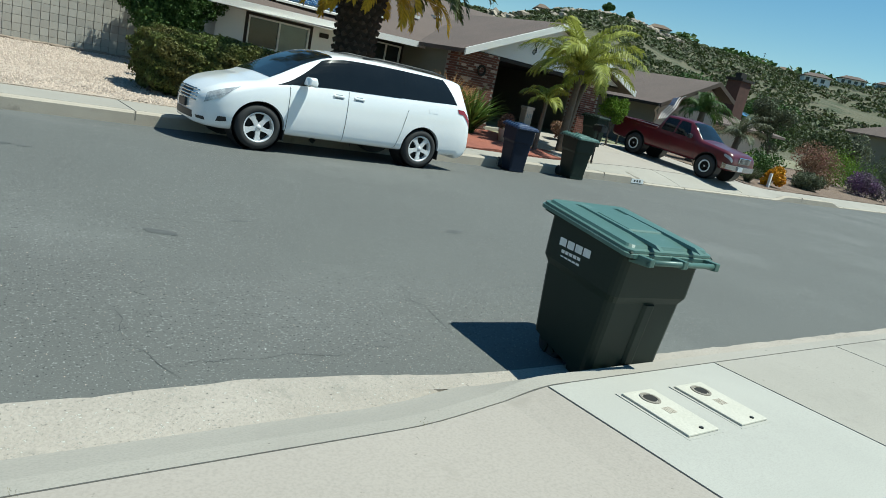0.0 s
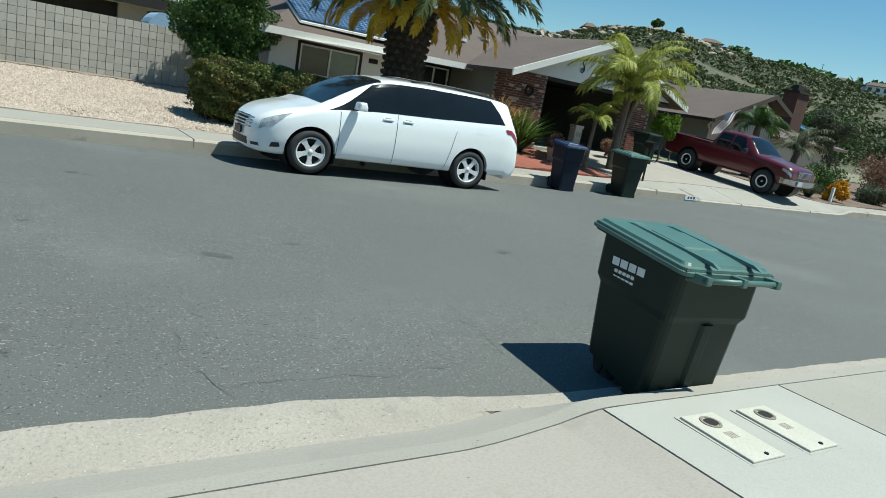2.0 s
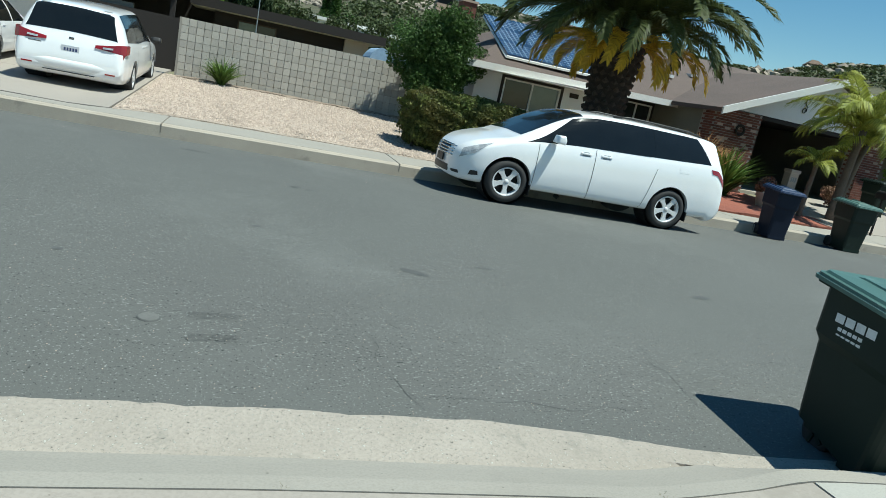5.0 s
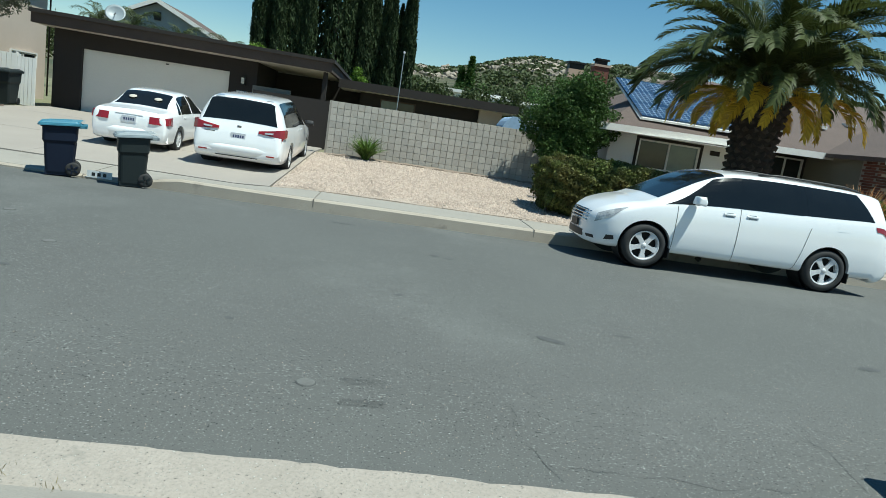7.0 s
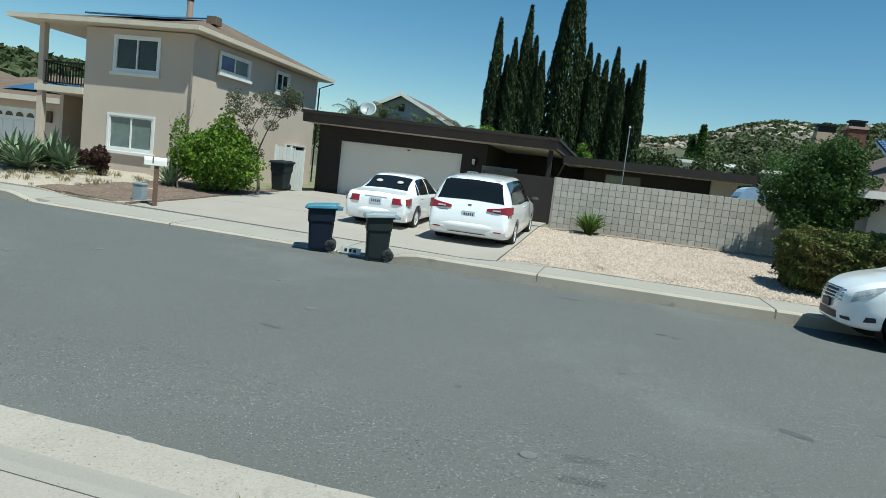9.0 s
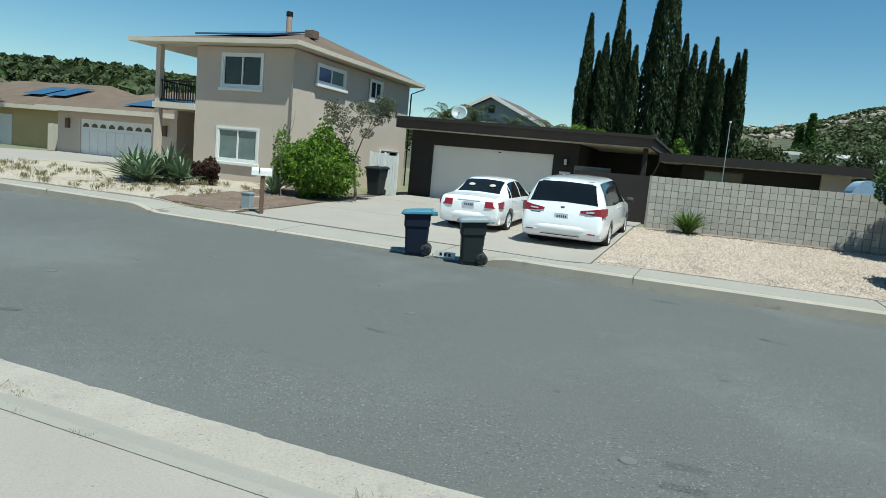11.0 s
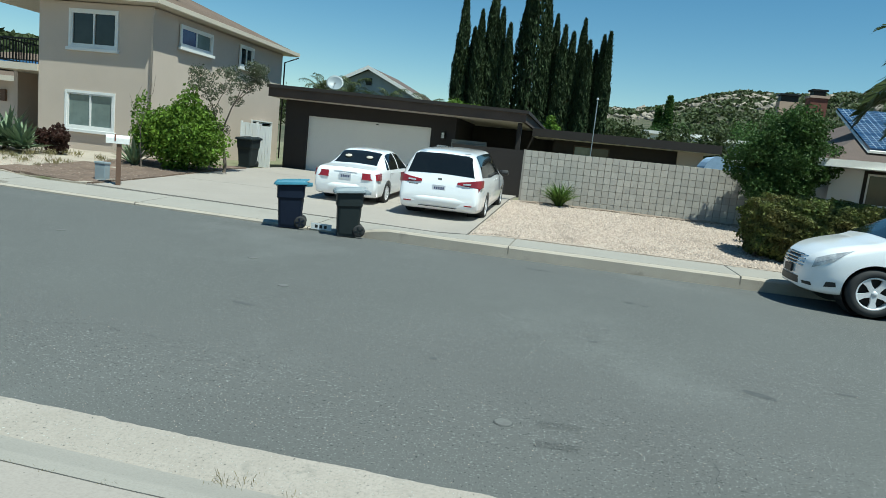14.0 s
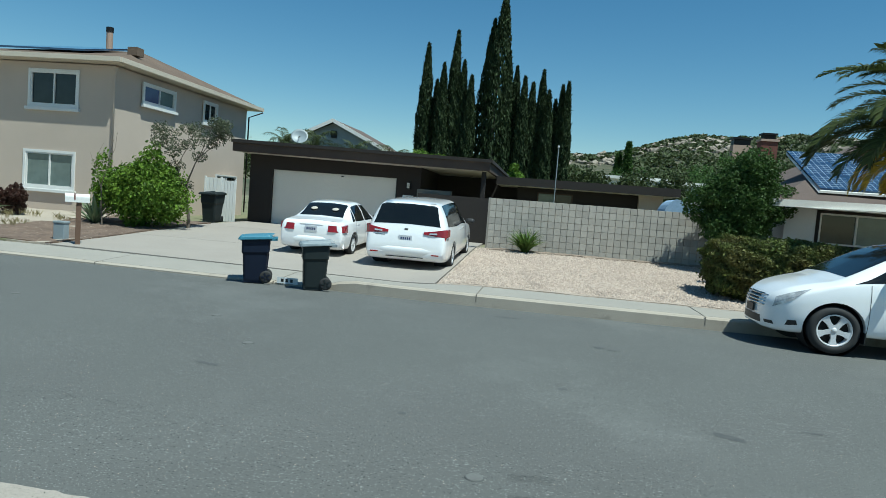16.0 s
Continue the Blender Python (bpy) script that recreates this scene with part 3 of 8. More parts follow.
base_near = solid("pavement_bed", sheet(-75, 90, -30, 0, 120, 4, lambda x, y: -0.05, high=near_line), JOINT, "dark joints between the slabs", kind="structure")
pavement_near = thing("pavement_near", "pale beige concrete pavement and driveway slabs", "pavement", kind="structure")
G = 0.008
for xa, xb, ya, m in ((-9.5, -4.6, -1.4, CONC), (-4.6, 2.62, -3.2, DRIVE), (2.62, 4.23, 0.9, CONC_NEW), (4.23, 6.05, 0.9, CONC), (6.05, 7.9, 0.9, CONC), (7.9, 9.8, 0.9, CONC), (9.8, 11.7, 0.9, CONC)):
    part("slab", sheet(xa + G, xb - G, ya, 0, max(4, int((xb - xa) / 0.15)), 16, near_z, thick=0.1, low=lambda x: ya, high=lambda x: near_line(x) - 0.006), m, pavement_near,
         "newer whiter slab" if m is CONC_NEW else "")
part("slab", sheet(-30, -9.52, -1.4, 0, 8, 6, near_z, thick=0.1, high=lambda x: near_line(x) - 0.006), CONC, pavement_near)
part("slab", sheet(11.72, 60, 0.9, 0, 12, 6, near_z, thick=0.1, high=lambda x: near_line(x) - 0.006), CONC, pavement_near)
part("slab", sheet(-4.6 + G, 2.62 - G, -12, -3.22, 8, 8, lambda x, y: near_z(x, -3.2), thick=0.1), DRIVE, pavement_near)
yard_near = solid("yard_near", sheet(2.64, 60, -30, 0.88, 10, 10, lambda x, y: 0.15, thick=0.1), DIRT, "dry front yard behind the pavement", kind="structure")
yard_near_b = solid("yard_near_far_side", sheet(-60, -4.62, -30, -1.42, 10, 10, lambda x, y: 0.19, thick=0.1), DIRT, "dry front yard behind the pavement", kind="structure")

# meter boxes set in the newer slab
for i, (cx, cy) in enumerate(((3.115, 2.16), (3.585, 2.13))):
    t = thing("meter_box", "worn cream concrete water meter box lid with a dark reading hole", "meter box", pose(cx, cy, near_z(cx, cy), 0, 0, -2), group="meter boxes in the pavement")
    part("collar", Build().box(-0.155, 0.155, -0.245, 0.245, -0.05, 0.003), CONC_NEW, t)
    b = Build().box(-0.135, 0.135, -0.225, 0.225, 0.0, 0.016)
    part("cover", b, mat("meter_lid_%s" % "ab"[i], (0.50, 0.475, 0.41), (0.45, 0.43, 0.37), fine=70, coarse=6, rough=0.8, bump=0.4, depth=0.004, stain=(0.44, 0.40, 0.31), stain_scale=9, stain_at=0.62), t, bevel=0.012)
    part("rim", Build().lathe([(0.062, 0.0165), (0.06, 0.021), (0.045, 0.021), (0.044, 0.0165)], 20, Matrix.Translation((0, 0.13, 0)) @ Matrix.Rotation(radians(90), 4, "X") @ Matrix.Scale(1, 4)), JOINT, t)
    hole = Build()
    hole.add([(0.046 * math.cos(a), 0.13 + 0.038 * math.sin(a), 0.0185) for a in np.linspace(0, 2 * math.pi, 20, endpoint=False)], [tuple(range(20))])
    part("reading_hole", hole, DARK_IN, t, "dark oval hole")
    part("bolt", Build().lathe([(0.0, 0.022), (0.011, 0.022), (0.013, 0.016)], 10, Matrix.Translation((0.02, -0.19, 0)) @ Matrix.Rotation(radians(90), 4, "X")), IRON, t)
    for k in range(4):
        part("mark", Build().box(-0.03 + k * 0.018, -0.018 + k * 0.018, -0.03, 0.03, 0.016, 0.0175), KERB, t)

# cracks and marks of the street
def crack(pts, w=0.007, jag=0.05, seed=1):
    r = random.Random(seed)
    line = []
    for (xa, ya), (xb, yb) in zip(pts, pts[1:]):
        n = max(2, int(math.hypot(xb - xa, yb - ya) / 0.09))
        for k in range(n):
            f = k / n
            line.append((xa + (xb - xa) * f + r.uniform(-jag, jag), ya + (yb - ya) * f + r.uniform(-jag, jag)))
    line.append(pts[-1])
    b = Build()
    rows_c = []
    for i, (x, y) in enumerate(line):
        ww = w * 0.32 * r.uniform(0.3, 1.3)
        rows_c.append([(x - ww, y - ww, road_z(x, y) + 0.003), (x + ww, y + ww, road_z(x, y) + 0.003)])
    b.loft(rows_c, caps=False, closed=False)
    part("crack", b, CRACK, road)


crack([(0.8, 4.2), (0.74, 3.9), (0.82, 3.55), (0.9, 3.35)], 0.004, 0.03, 1)
crack([(0.82, 3.5), (1.2, 3.5), (1.8, 3.45), (2.3, 3.5)], 0.004, 0.03, 2)
crack([(2.9, 4.5), (2.8, 4.15), (2.75, 3.7), (2.68, 3.5)], 0.006, 0.04, 3)
crack([(-2.7, 3.5), (-2.2, 3.9), (-1.6, 4.05), (-0.9, 4.3)], 0.004, 0.04, 4)
crack([(-5.5, 4.6), (-4.6, 4.4), (-3.9, 4.75), (-3.0, 4.7)], 0.005, 0.05, 5)
crack([(2.5, 3.3), (3.0, 3.9), (3.6, 4.3), (4.5, 4.4)], 0.004, 0.05, 6)
crack([(4.5, 4.0), (5.5, 5.2), (7.2, 5.8)], 0.005, 0.06, 7)
crack([(-8, 9.4), (-3, 9.0), (2, 8.8), (7, 8.7)], 0.004, 0.06, 8)


def blot(x, y, rx, ry, a=0.0, material=None, seed=0):
    """A thin uneven stain on the asphalt."""
    n = 22
    pts = []
    for k in range(n):
        t = 2 * math.pi * k / n
        r = 1 + 0.45 * noise.noise((math.cos(t) * 1.7 + seed * 3.1, math.sin(t) * 1.7, seed))
        px, py = rx * r * math.cos(t), ry * r * math.sin(t)
        qx, qy = x + px * math.cos(a) - py * math.sin(a), y + px * math.sin(a) + py * math.cos(a)
        pts.append((qx, qy, road_z(qx, qy) + 0.0025))
    part("stain", Build().add(pts, [tuple(range(n))]), material or PATCH, road, fix=False)


for i, (x, y, rx, ry, a) in enumerate(((1.40, 5.71, 0.14, 0.05, -0.5), (-0.67, 10.8, 0.20, 0.04, -0.1), (0.62, 8.86, 0.06, 0.05, 0), (0.80, 8.78, 0.07, 0.03, 0.2),
                                       (-3.25, 6.02, 0.13, 0.035, -0.2), (-6.4, 4.36, 0.12, 0.05, 0.3), (4.6, 6.0, 0.13, 0.05, 0.2), (2.2, 6.1, 0.10, 0.02, 0), (6.0, 5.2, 0.08, 0.03, 0.4),
                                       (-1.2, 5.3, 0.04, 0.03, 0), (0.1, 6.6, 0.05, 0.03, 0))):
    blot(x, y, rx, ry, a, seed=i + 1)
for i in range(6):
    crack([(-0.31 + 0.01 * (i % 3), 4.37 - 0.016 * i), (0.0 - 0.02 * (i % 2), 4.40 - 0.016 * i)], 0.005, 0.002, 20 + i)
    crack([(-0.30 + 0.01 * (i % 3), 4.06 - 0.016 * i), (0.0 - 0.02 * (i % 2), 4.08 - 0.016 * i)], 0.005, 0.002, 30 + i)
for x, y in ((-0.5, 4.25), (-7.32, 8.31), (-4.34, 8.28), (-7.75, 5.85), (-7.83, 7.29), (-3.3, 7.0)):
    t = thing("valve_cover", "small round iron valve cover flush with the asphalt", "valve cover", pose(x, y, road_z(x, y)), group="valve covers in the street")
    part("collar", Build().lathe([(0.0, 0.003), (0.062, 0.004), (0.065, 0.0)], 20, Matrix.Rotation(radians(90), 4, "X")), PATCH, t)
    part("cover", Build().lathe([(0.0, 0.007), (0.055, 0.0075), (0.058, 0.002)], 20, Matrix.Rotation(radians(90), 4, "X")), mat("cast_iron_%d" % int(x * -10), (0.155, 0.155, 0.146), (0.125, 0.126, 0.118), fine=80, rough=0.8, metal=0.1, bump=0.3), t)
# pale grit scattered on the asphalt
v, f = [], []
for k in range(2600):
    x, y = rng.uniform(-9, 9), rng.uniform(3.2, 11.5)
    if rng.random() < 0.55:
        y = 3.2 + abs(rng.normal()) * 1.3
        x = rng.uniform(-5, 6)
    s = rng.uniform(0.0012, 0.0042)
    z = road_z(x, y)
    n0 = len(v)
    v += [(x - s, y, z), (x, y - s, z), (x + s, y, z), (x, y + s, z), (x, y, z + s)]
    f += [(n0, n0 + 1, n0 + 4), (n0 + 1, n0 + 2, n0 + 4), (n0 + 2, n0 + 3, n0 + 4), (n0 + 3, n0, n0 + 4)]
me = bpy.data.meshes.new("grit")
me.from_pydata(v, [], f)
me.materials.append(STONE)
tagged(new("street_grit", me), "pale grit scattered over the asphalt", "grit", kind="stuff")


# ---- vehicles ----
def monotone(xs, ys, x):
    """Monotone cubic through the keyed values."""
    xs, ys = np.asarray(xs, float), np.asarray(ys, float)
    h = np.diff(xs)
    d = np.diff(ys) / h
    m = np.zeros(len(xs))
    m[0], m[-1] = d[0], d[-1]
    for i in range(1, len(xs) - 1):
        if d[i - 1] * d[i] > 0:
            m[i] = 3 * (h[i - 1] + h[i]) / ((2 * h[i] + h[i - 1]) / d[i - 1] + (h[i] + 2 * h[i - 1]) / d[i])
    i = int(min(max(np.searchsorted(xs, x) - 1, 0), len(xs) - 2))
    t = (x - xs[i]) / h[i]
    return float((2 * t**3 - 3 * t**2 + 1) * ys[i] + (t**3 - 2 * t**2 + t) * h[i] * m[i] + (-2 * t**3 + 3 * t**2) * ys[i + 1] + (t**3 - t**2) * h[i] * m[i + 1])


class Shell:
    """A car body from stations (x, bottom, belt, top, half width, half roof width); point(x, s) with s 0 floor, 5 belt, 7 roof edge, 9 roof middle."""

    def __init__(self, stations):
        self.xs = [s[0] for s in stations]
        self.cols = list(zip(*stations))[1:]

    def ring(self, x):
        zb, zs, zt, w, wt = (monotone(self.xs, c, x) for c in self.cols)
        d, h = zs - zb, max(zt - zs, 0.02)
        return [(0, zb), (0.84 * w, zb), (0.965 * w, zb + 0.07), (w, zb + 0.40 * d), (0.992 * w, zb + 0.78 * d), (0.957 * w, zs),
                (0.52 * 0.957 * w + 0.48 * wt + 0.012, zs + 0.5 * h), (wt, zt - 0.10 * h), (wt * 0.80, zt - 0.01 * h), (0, zt + 0.02)]

    def point(self, x, s):
        p = self.ring(x)
        i = min(int(s), 8)
        t = s - i
        a, b, c, d = p[max(i - 1, 0)], p[i], p[i + 1], p[min(i + 2, 9)]
        if i == 8:
            d = (-p[8][0], p[8][1])
        if i == 0:
            a = (-p[1][0], p[1][1])
        out = []
        for k in range(2):
            lin = b[k] + (c[k] - b[k]) * t
            cr = 0.5 * (2 * b[k] + (c[k] - a[k]) * t + (2 * a[k] - 5 * b[k] + 4 * c[k] - d[k]) * t * t + (3 * b[k] - a[k] - 3 * c[k] + d[k]) * t**3)
            out.append(0.45 * lin + 0.55 * cr)
        return Vector((x, -out[0], out[1]))

    def normal(self, x, s):
        e = 0.012
        lo, hi = self.xs[0], self.xs[-1]
        dx = self.point(min(x + e, hi), s) - self.point(max(x - e, lo), s)
        ds = self.point(x, min(s + 0.03, 9)) - self.point(x, max(s - 0.03, 0))
        n = dx.cross(ds)
        if n.length < 1e-9:
            return Vector((0, 0, 1))
        n.normalize()
        return n if (n.y < 0 or n.z > 0.5 or abs(n.x) > 0.5 and n.x * (x - (lo + hi) / 2) > 0) else -n

    def body(self, seg=4, nx=90):
        lo, hi = self.xs[0], self.xs[-1]
        f = np.linspace(0, 1, nx)
        g = np.where(f < 0.5, 0.5 * (2 * f) ** 1.35, 1 - 0.5 * (2 * (1 - f)) ** 1.35)
        rings = []
        for x in lo + (hi - lo) * g:
            half = [self.point(x, k / seg) for k in range(9 * seg + 1)]
            rings.append(half + [Vector((p.x, -p.y, p.z)) for p in half[-2:0:-1]])
        return Build().loft(rings)

    def patch(self, corners, nu=10, nv=8, lift=0.004, side=-1, thick=0.0):
        """A piece of skin: corners (x, s) in the order lower front, lower rear, upper rear, upper front; side -1, 1, or 0 for one across the middle."""
        (xa, sa), (xb, sb), (xc, sc), (xd, sd) = corners
        rows_p = []
        for j in range(nv + 1):
            v = j / nv
            row = []
            for i in range(nu + 1):
                u = i / nu
                x = (xa * (1 - u) + xb * u) * (1 - v) + (xd * (1 - u) + xc * u) * v
                s = (sa * (1 - u) + sb * u) * (1 - v) + (sd * (1 - u) + sc * u) * v
                p = self.point(x, s) + self.normal(x, s) * lift
                row.append(p if side < 0 else Vector((p.x, -p.y, p.z)))
            rows_p.append(row)
        b = Build()
        b.loft(rows_p, caps=False, closed=False)
        return b

    def band(self, xa, xb, sa, sb, nx=12, ns=12, lift=0.004):
        """A piece of skin across the middle, from the near edge s=sa up over s=9 to the far edge."""
        rows_p = []
        for i in range(nx + 1):
            x = xa + (xb - xa) * i / nx
            ed = sa + (sb - sa) * i / nx
            left = []
            for j in range(ns + 1):
                s = ed + (9 - ed) * j / ns
                left.append(self.point(x, s) + self.normal(x, s) * lift)
            rows_p.append(left + [Vector((p.x, -p.y, p.z)) for p in left[-2::-1]])
        b = Build()
        b.loft(rows_p, caps=False, closed=False)
        return b


def wheel(parent, x, y, r, w, side, spokes, rim_mat, rim_r=0.69):
    """A tyre with a spoked rim; side -1: its face looks to -y."""
    m = Matrix.Translation((x, y, r)) @ (Matrix.Rotation(math.pi, 4, "Z") if side > 0 else Matrix.Identity(4))
    rr = r * rim_r
    ob = part("wheel", Build().lathe([(rr * 0.9, -w * 0.30), (rr, -w * 0.42), (rr * 1.12, -w * 0.5), (r * 0.94, -w * 0.47), (r, -w * 0.32), (r, w * 0.32), (r * 0.94, w * 0.47), (rr, w * 0.4)], 36, m), TYRE, parent, "black rubber tyre", smooth=True)
    part("rim", Build().lathe([(rr * 1.02, -w * 0.40), (rr * 0.99, -w * 0.43), (rr * 0.91, -w * 0.40), (rr * 0.88, -w * 0.05), (rr * 0.9, w * 0.3)], 36, m), rim_mat, ob, "silver rim", smooth=True)
    part("brake_disc", Build().lathe([(0.0, -w * 0.02), (rr * 0.88, -w * 0.02), (rr * 0.88, 0.0)], 24, m), DARK_IN, ob)
    for k in range(spokes):
        a = 2 * math.pi * k / spokes + 0.3
        mm = m @ Matrix.Rotation(a, 4, "Y")
        b = Build()
        wa, wb = (0.17, 0.24) if spokes <= 5 else (0.09, 0.11)
        b.loft([[mm @ Vector((rr * 0.10, -w * q, rr * s)) for s, q in ((-wa, 0.36), (wa, 0.36), (wa, 0.2), (-wa, 0.2))],
                [mm @ Vector((rr * 0.55, -w * q, rr * s)) for s, q in ((-wa * 0.8, 0.37), (wa * 0.8, 0.37), (wa * 0.8, 0.22), (-wa * 0.8, 0.22))],
                [mm @ Vector((rr * 0.95, -w * q, rr * s)) for s, q in ((-wb, 0.40), (wb, 0.40), (wb, 0.25), (-wb, 0.25))]])
        part("spoke", b, rim_mat, ob)
    part("hub_cap", Build().lathe([(0.0, -w * 0.41), (rr * 0.16, -w * 0.40), (rr * 0.2, -w * 0.30)], 16, m), ALLOY, ob, smooth=True)
    return ob


def cut_body(name, build, material, parent, cutters, label):
    """A body skin with the wheel arches cut out of it."""
    ob = new(name, build.mesh(name, material, smooth=True))
    cb = Build()
    for x, z, r in cutters:
        cb.lathe([(0.0, -1.3), (r, -1.3), (r, 1.3), (0.0, 1.3)], 40, Matrix.Translation((x, 0, z)))
    cut = new("cutter", cb.mesh("cutter", DARK_IN))
    md = ob.modifiers.new("arches", "BOOLEAN")
    md.operation, md.solver, md.object = "DIFFERENCE", "FAST", cut
    bpy.context.view_layer.update()
    dg = bpy.context.evaluated_depsgraph_get()
    me = bpy.data.meshes.new_from_object(ob.evaluated_get(dg))
    ob.modifiers.clear()
    ob.data = me
    bpy.data.objects.remove(cut)
    if len(me.materials) == 0:
        me.materials.append(material)
    for p in me.polygons:
        p.material_index = 0
    me.shade_smooth()
    me.set_sharp_from_angle(angle=radians(38))
    ob.parent = parent
    return tagged(ob, label)


def seam(sh, parent, x, s0, s1, side, w=0.004, x1=None):
    part("panel_gap", sh.patch([(x - w, s0), (x + w, s0), ((x1 if x1 is not None else x) + w, s1), ((x1 if x1 is not None else x) - w, s1)], 1, 14, 0.003, side), BLACK, parent)


def arch_lip(parent, x, z, r, y, material):
    b = Build()
    pts = [(x + (r + 0.005) * math.cos(a), y, z + (r + 0.005) * math.sin(a)) for a in np.linspace(-0.25, math.pi + 0.25, 22)]
    b.tube(pts, 0.012, 6)
    return part("arch_lip", b, material, parent, smooth=True)


def minivan(name, label, m, stations, length, wheels_x, wr, half, windows, glass_x, style):
    car = thing(name, label, "car", m)
    sh = Shell(stations)
    cut_body("body", sh.body(), PAINT_W, car, [(x, wr + 0.012, wr * 1.15) for x in wheels_x], "glossy white body")
    part("underbody", Build().box(0.35, length - 0.3, -half * 0.70, half * 0.70, 0.27, 0.74), DARK_IN, car)
    for side in (-1, 1):
        for x in wheels_x:
            wheel(car, x, side * (half - 0.115), wr, 0.215, side, style["spokes"], ALLOY)
            part("wheel_well", Build().lathe([(wr * 1.15, -0.14), (wr * 1.15, 0.2), (0, 0.2)], 28, Matrix.Translation((x, side * (half - 0.22), wr)) @ (Matrix.Rotation(math.pi, 4, "Z") if side > 0 else Matrix.Identity(4))), BLACK, car)
        part("pillar_trim", sh.patch([(windows[0][0][0] - style.get("quarter", 0.0), 5.08), (windows[-1][1][0] + 0.03, 5.14), (windows[-1][2][0] + 0.03, 6.97), (windows[0][3][0] - 0.2 * style.get("quarter", 0.0), 6.95)], 24, 8, 0.0025, side), GLASS, car, "gloss black pillar trim")
        for corners in windows:
            part("side_window", sh.patch(corners, 10, 8, 0.004, side), GLASS, car, "dark tinted glass")
        for x, s0, s1, x1 in style["seams"]:
            seam(sh, car, x, s0, s1, side, x1=x1)
        for x in style["handles"]:
            p = sh.point(x, 4.55)
            part("door_handle", Build().box(x - 0.10, x + 0.10, side * abs(p.y) - 0.018, side * abs(p.y) + 0.018, p.z - 0.018, p.z + 0.018), PAINT_W, car, bevel=0.012)
            part("handle_recess", sh.patch([(x - 0.07, 4.32), (x + 0.07, 4.32), (x + 0.06, 4.72), (x - 0.06, 4.72)], 4, 3, 0.003, side), LID_K, car)
        part("mirror", Build().loft([[(style["mirror_x"] + dx * k, side * (half - 0.02 + dy), style.get("mirror_z", 1.11) + dz * k) for dx, dz in ((-0.09, -0.05), (0.07, -0.07), (0.09, 0.0), (0.05, 0.085), (-0.06, 0.075))] for dy, k in ((0.0, 0.7), (0.06, 1.0), (0.2, 1.0), (0.235, 0.7))]), style.get("mirror_mat", PAINT_W), car, bevel=0.01, smooth=True)
        part("headlight", sh.patch(style["headlight"], 8, 5, 0.006, side), LAMP, car, "clear headlight")
        part("tail_light", sh.patch(style["tail_light"], 8, 6, 0.007, side), TAIL, car, "red tail light")
        for corners in style.get("tail_extra", ()):
            part("tail_light", sh.patch(corners, 8, 6, 0.007, side), TAIL, car, "red tail light")
        part("mud_flap", Build().box(wheels_x[0] + wr * 1.12, wheels_x[0] + wr * 1.16, side * half - (0.2 if side > 0 else 0.0), side * half + (0.0 if side > 0 else 0.2), 0.19, 0.36), BLACK, car)
        part("mud_flap", Build().box(wheels_x[1] + wr * 1.12, wheels_x[1] + wr * 1.16, side * half - (0.2 if side > 0 else 0.0), side * half + (0.0 if side > 0 else 0.2), 0.19, 0.36), BLACK, car)
        if style.get("rails"):
            pts = [(x, side * abs(sh.point(x, 8.0).y) * 0.99, sh.point(x, 8.0).z + (0.045 if 0 < i < 6 else 0.012)) for i, x in enumerate(np.linspace(style["rails"][0], style["rails"][1], 7))]
            part("roof_rail", Build().tube(pts, 0.018, 8), BLACK, car, smooth=True)
    part("windscreen", sh.band(glass_x[0], glass_x[1], 7.15, 7.2), GLASS, car, "tinted windscreen")
    part("rear_window", sh.band(glass_x[2], glass_x[3], 7.2, 6.9), GLASS, car, "dark rear window")
    return car, sh


SIENNA = [(0.10, 0.27, 0.50, 0.60, 0.30, 0.24), (0.12, 0.25, 0.58, 0.68, 0.44, 0.34), (0.17, 0.24, 0.64, 0.75, 0.60, 0.45), (0.26, 0.23, 0.71, 0.83, 0.74, 0.54), (0.40, 0.23, 0.79, 0.915, 0.855, 0.62),
          (0.56, 0.24, 0.86, 0.975, 0.92, 0.67), (0.75, 0.26, 0.94, 1.03, 0.96, 0.71), (0.95, 0.27, 1.015, 1.08, 0.98, 0.74), (1.2, 0.27, 1.065, 1.215, 0.99, 0.75), (1.45, 0.27, 1.095, 1.37, 0.99, 0.735),
          (1.72, 0.27, 1.11, 1.53, 0.99, 0.715), (2.05, 0.27, 1.13, 1.67, 0.99, 0.70),
          (2.45, 0.27, 1.145, 1.735, 0.99, 0.69), (3.2, 0.27, 1.175, 1.755, 0.99, 0.69), (4.1, 0.27, 1.215, 1.745, 0.99, 0.685), (4.62, 0.28, 1.24, 1.715, 0.98, 0.68),
          (4.80, 0.29, 1.24, 1.68, 0.965, 0.68), (4.87, 0.23, 1.20, 1.50, 0.955, 0.72), (4.95, 0.25, 1.12, 1.25, 0.945, 0.80), (5.02, 0.28, 1.00, 1.08, 0.93, 0.80), (5.07, 0.32, 0.76, 0.84, 0.91, 0.78), (5.09, 0.40, 0.58, 0.64, 0.88, 0.76)]
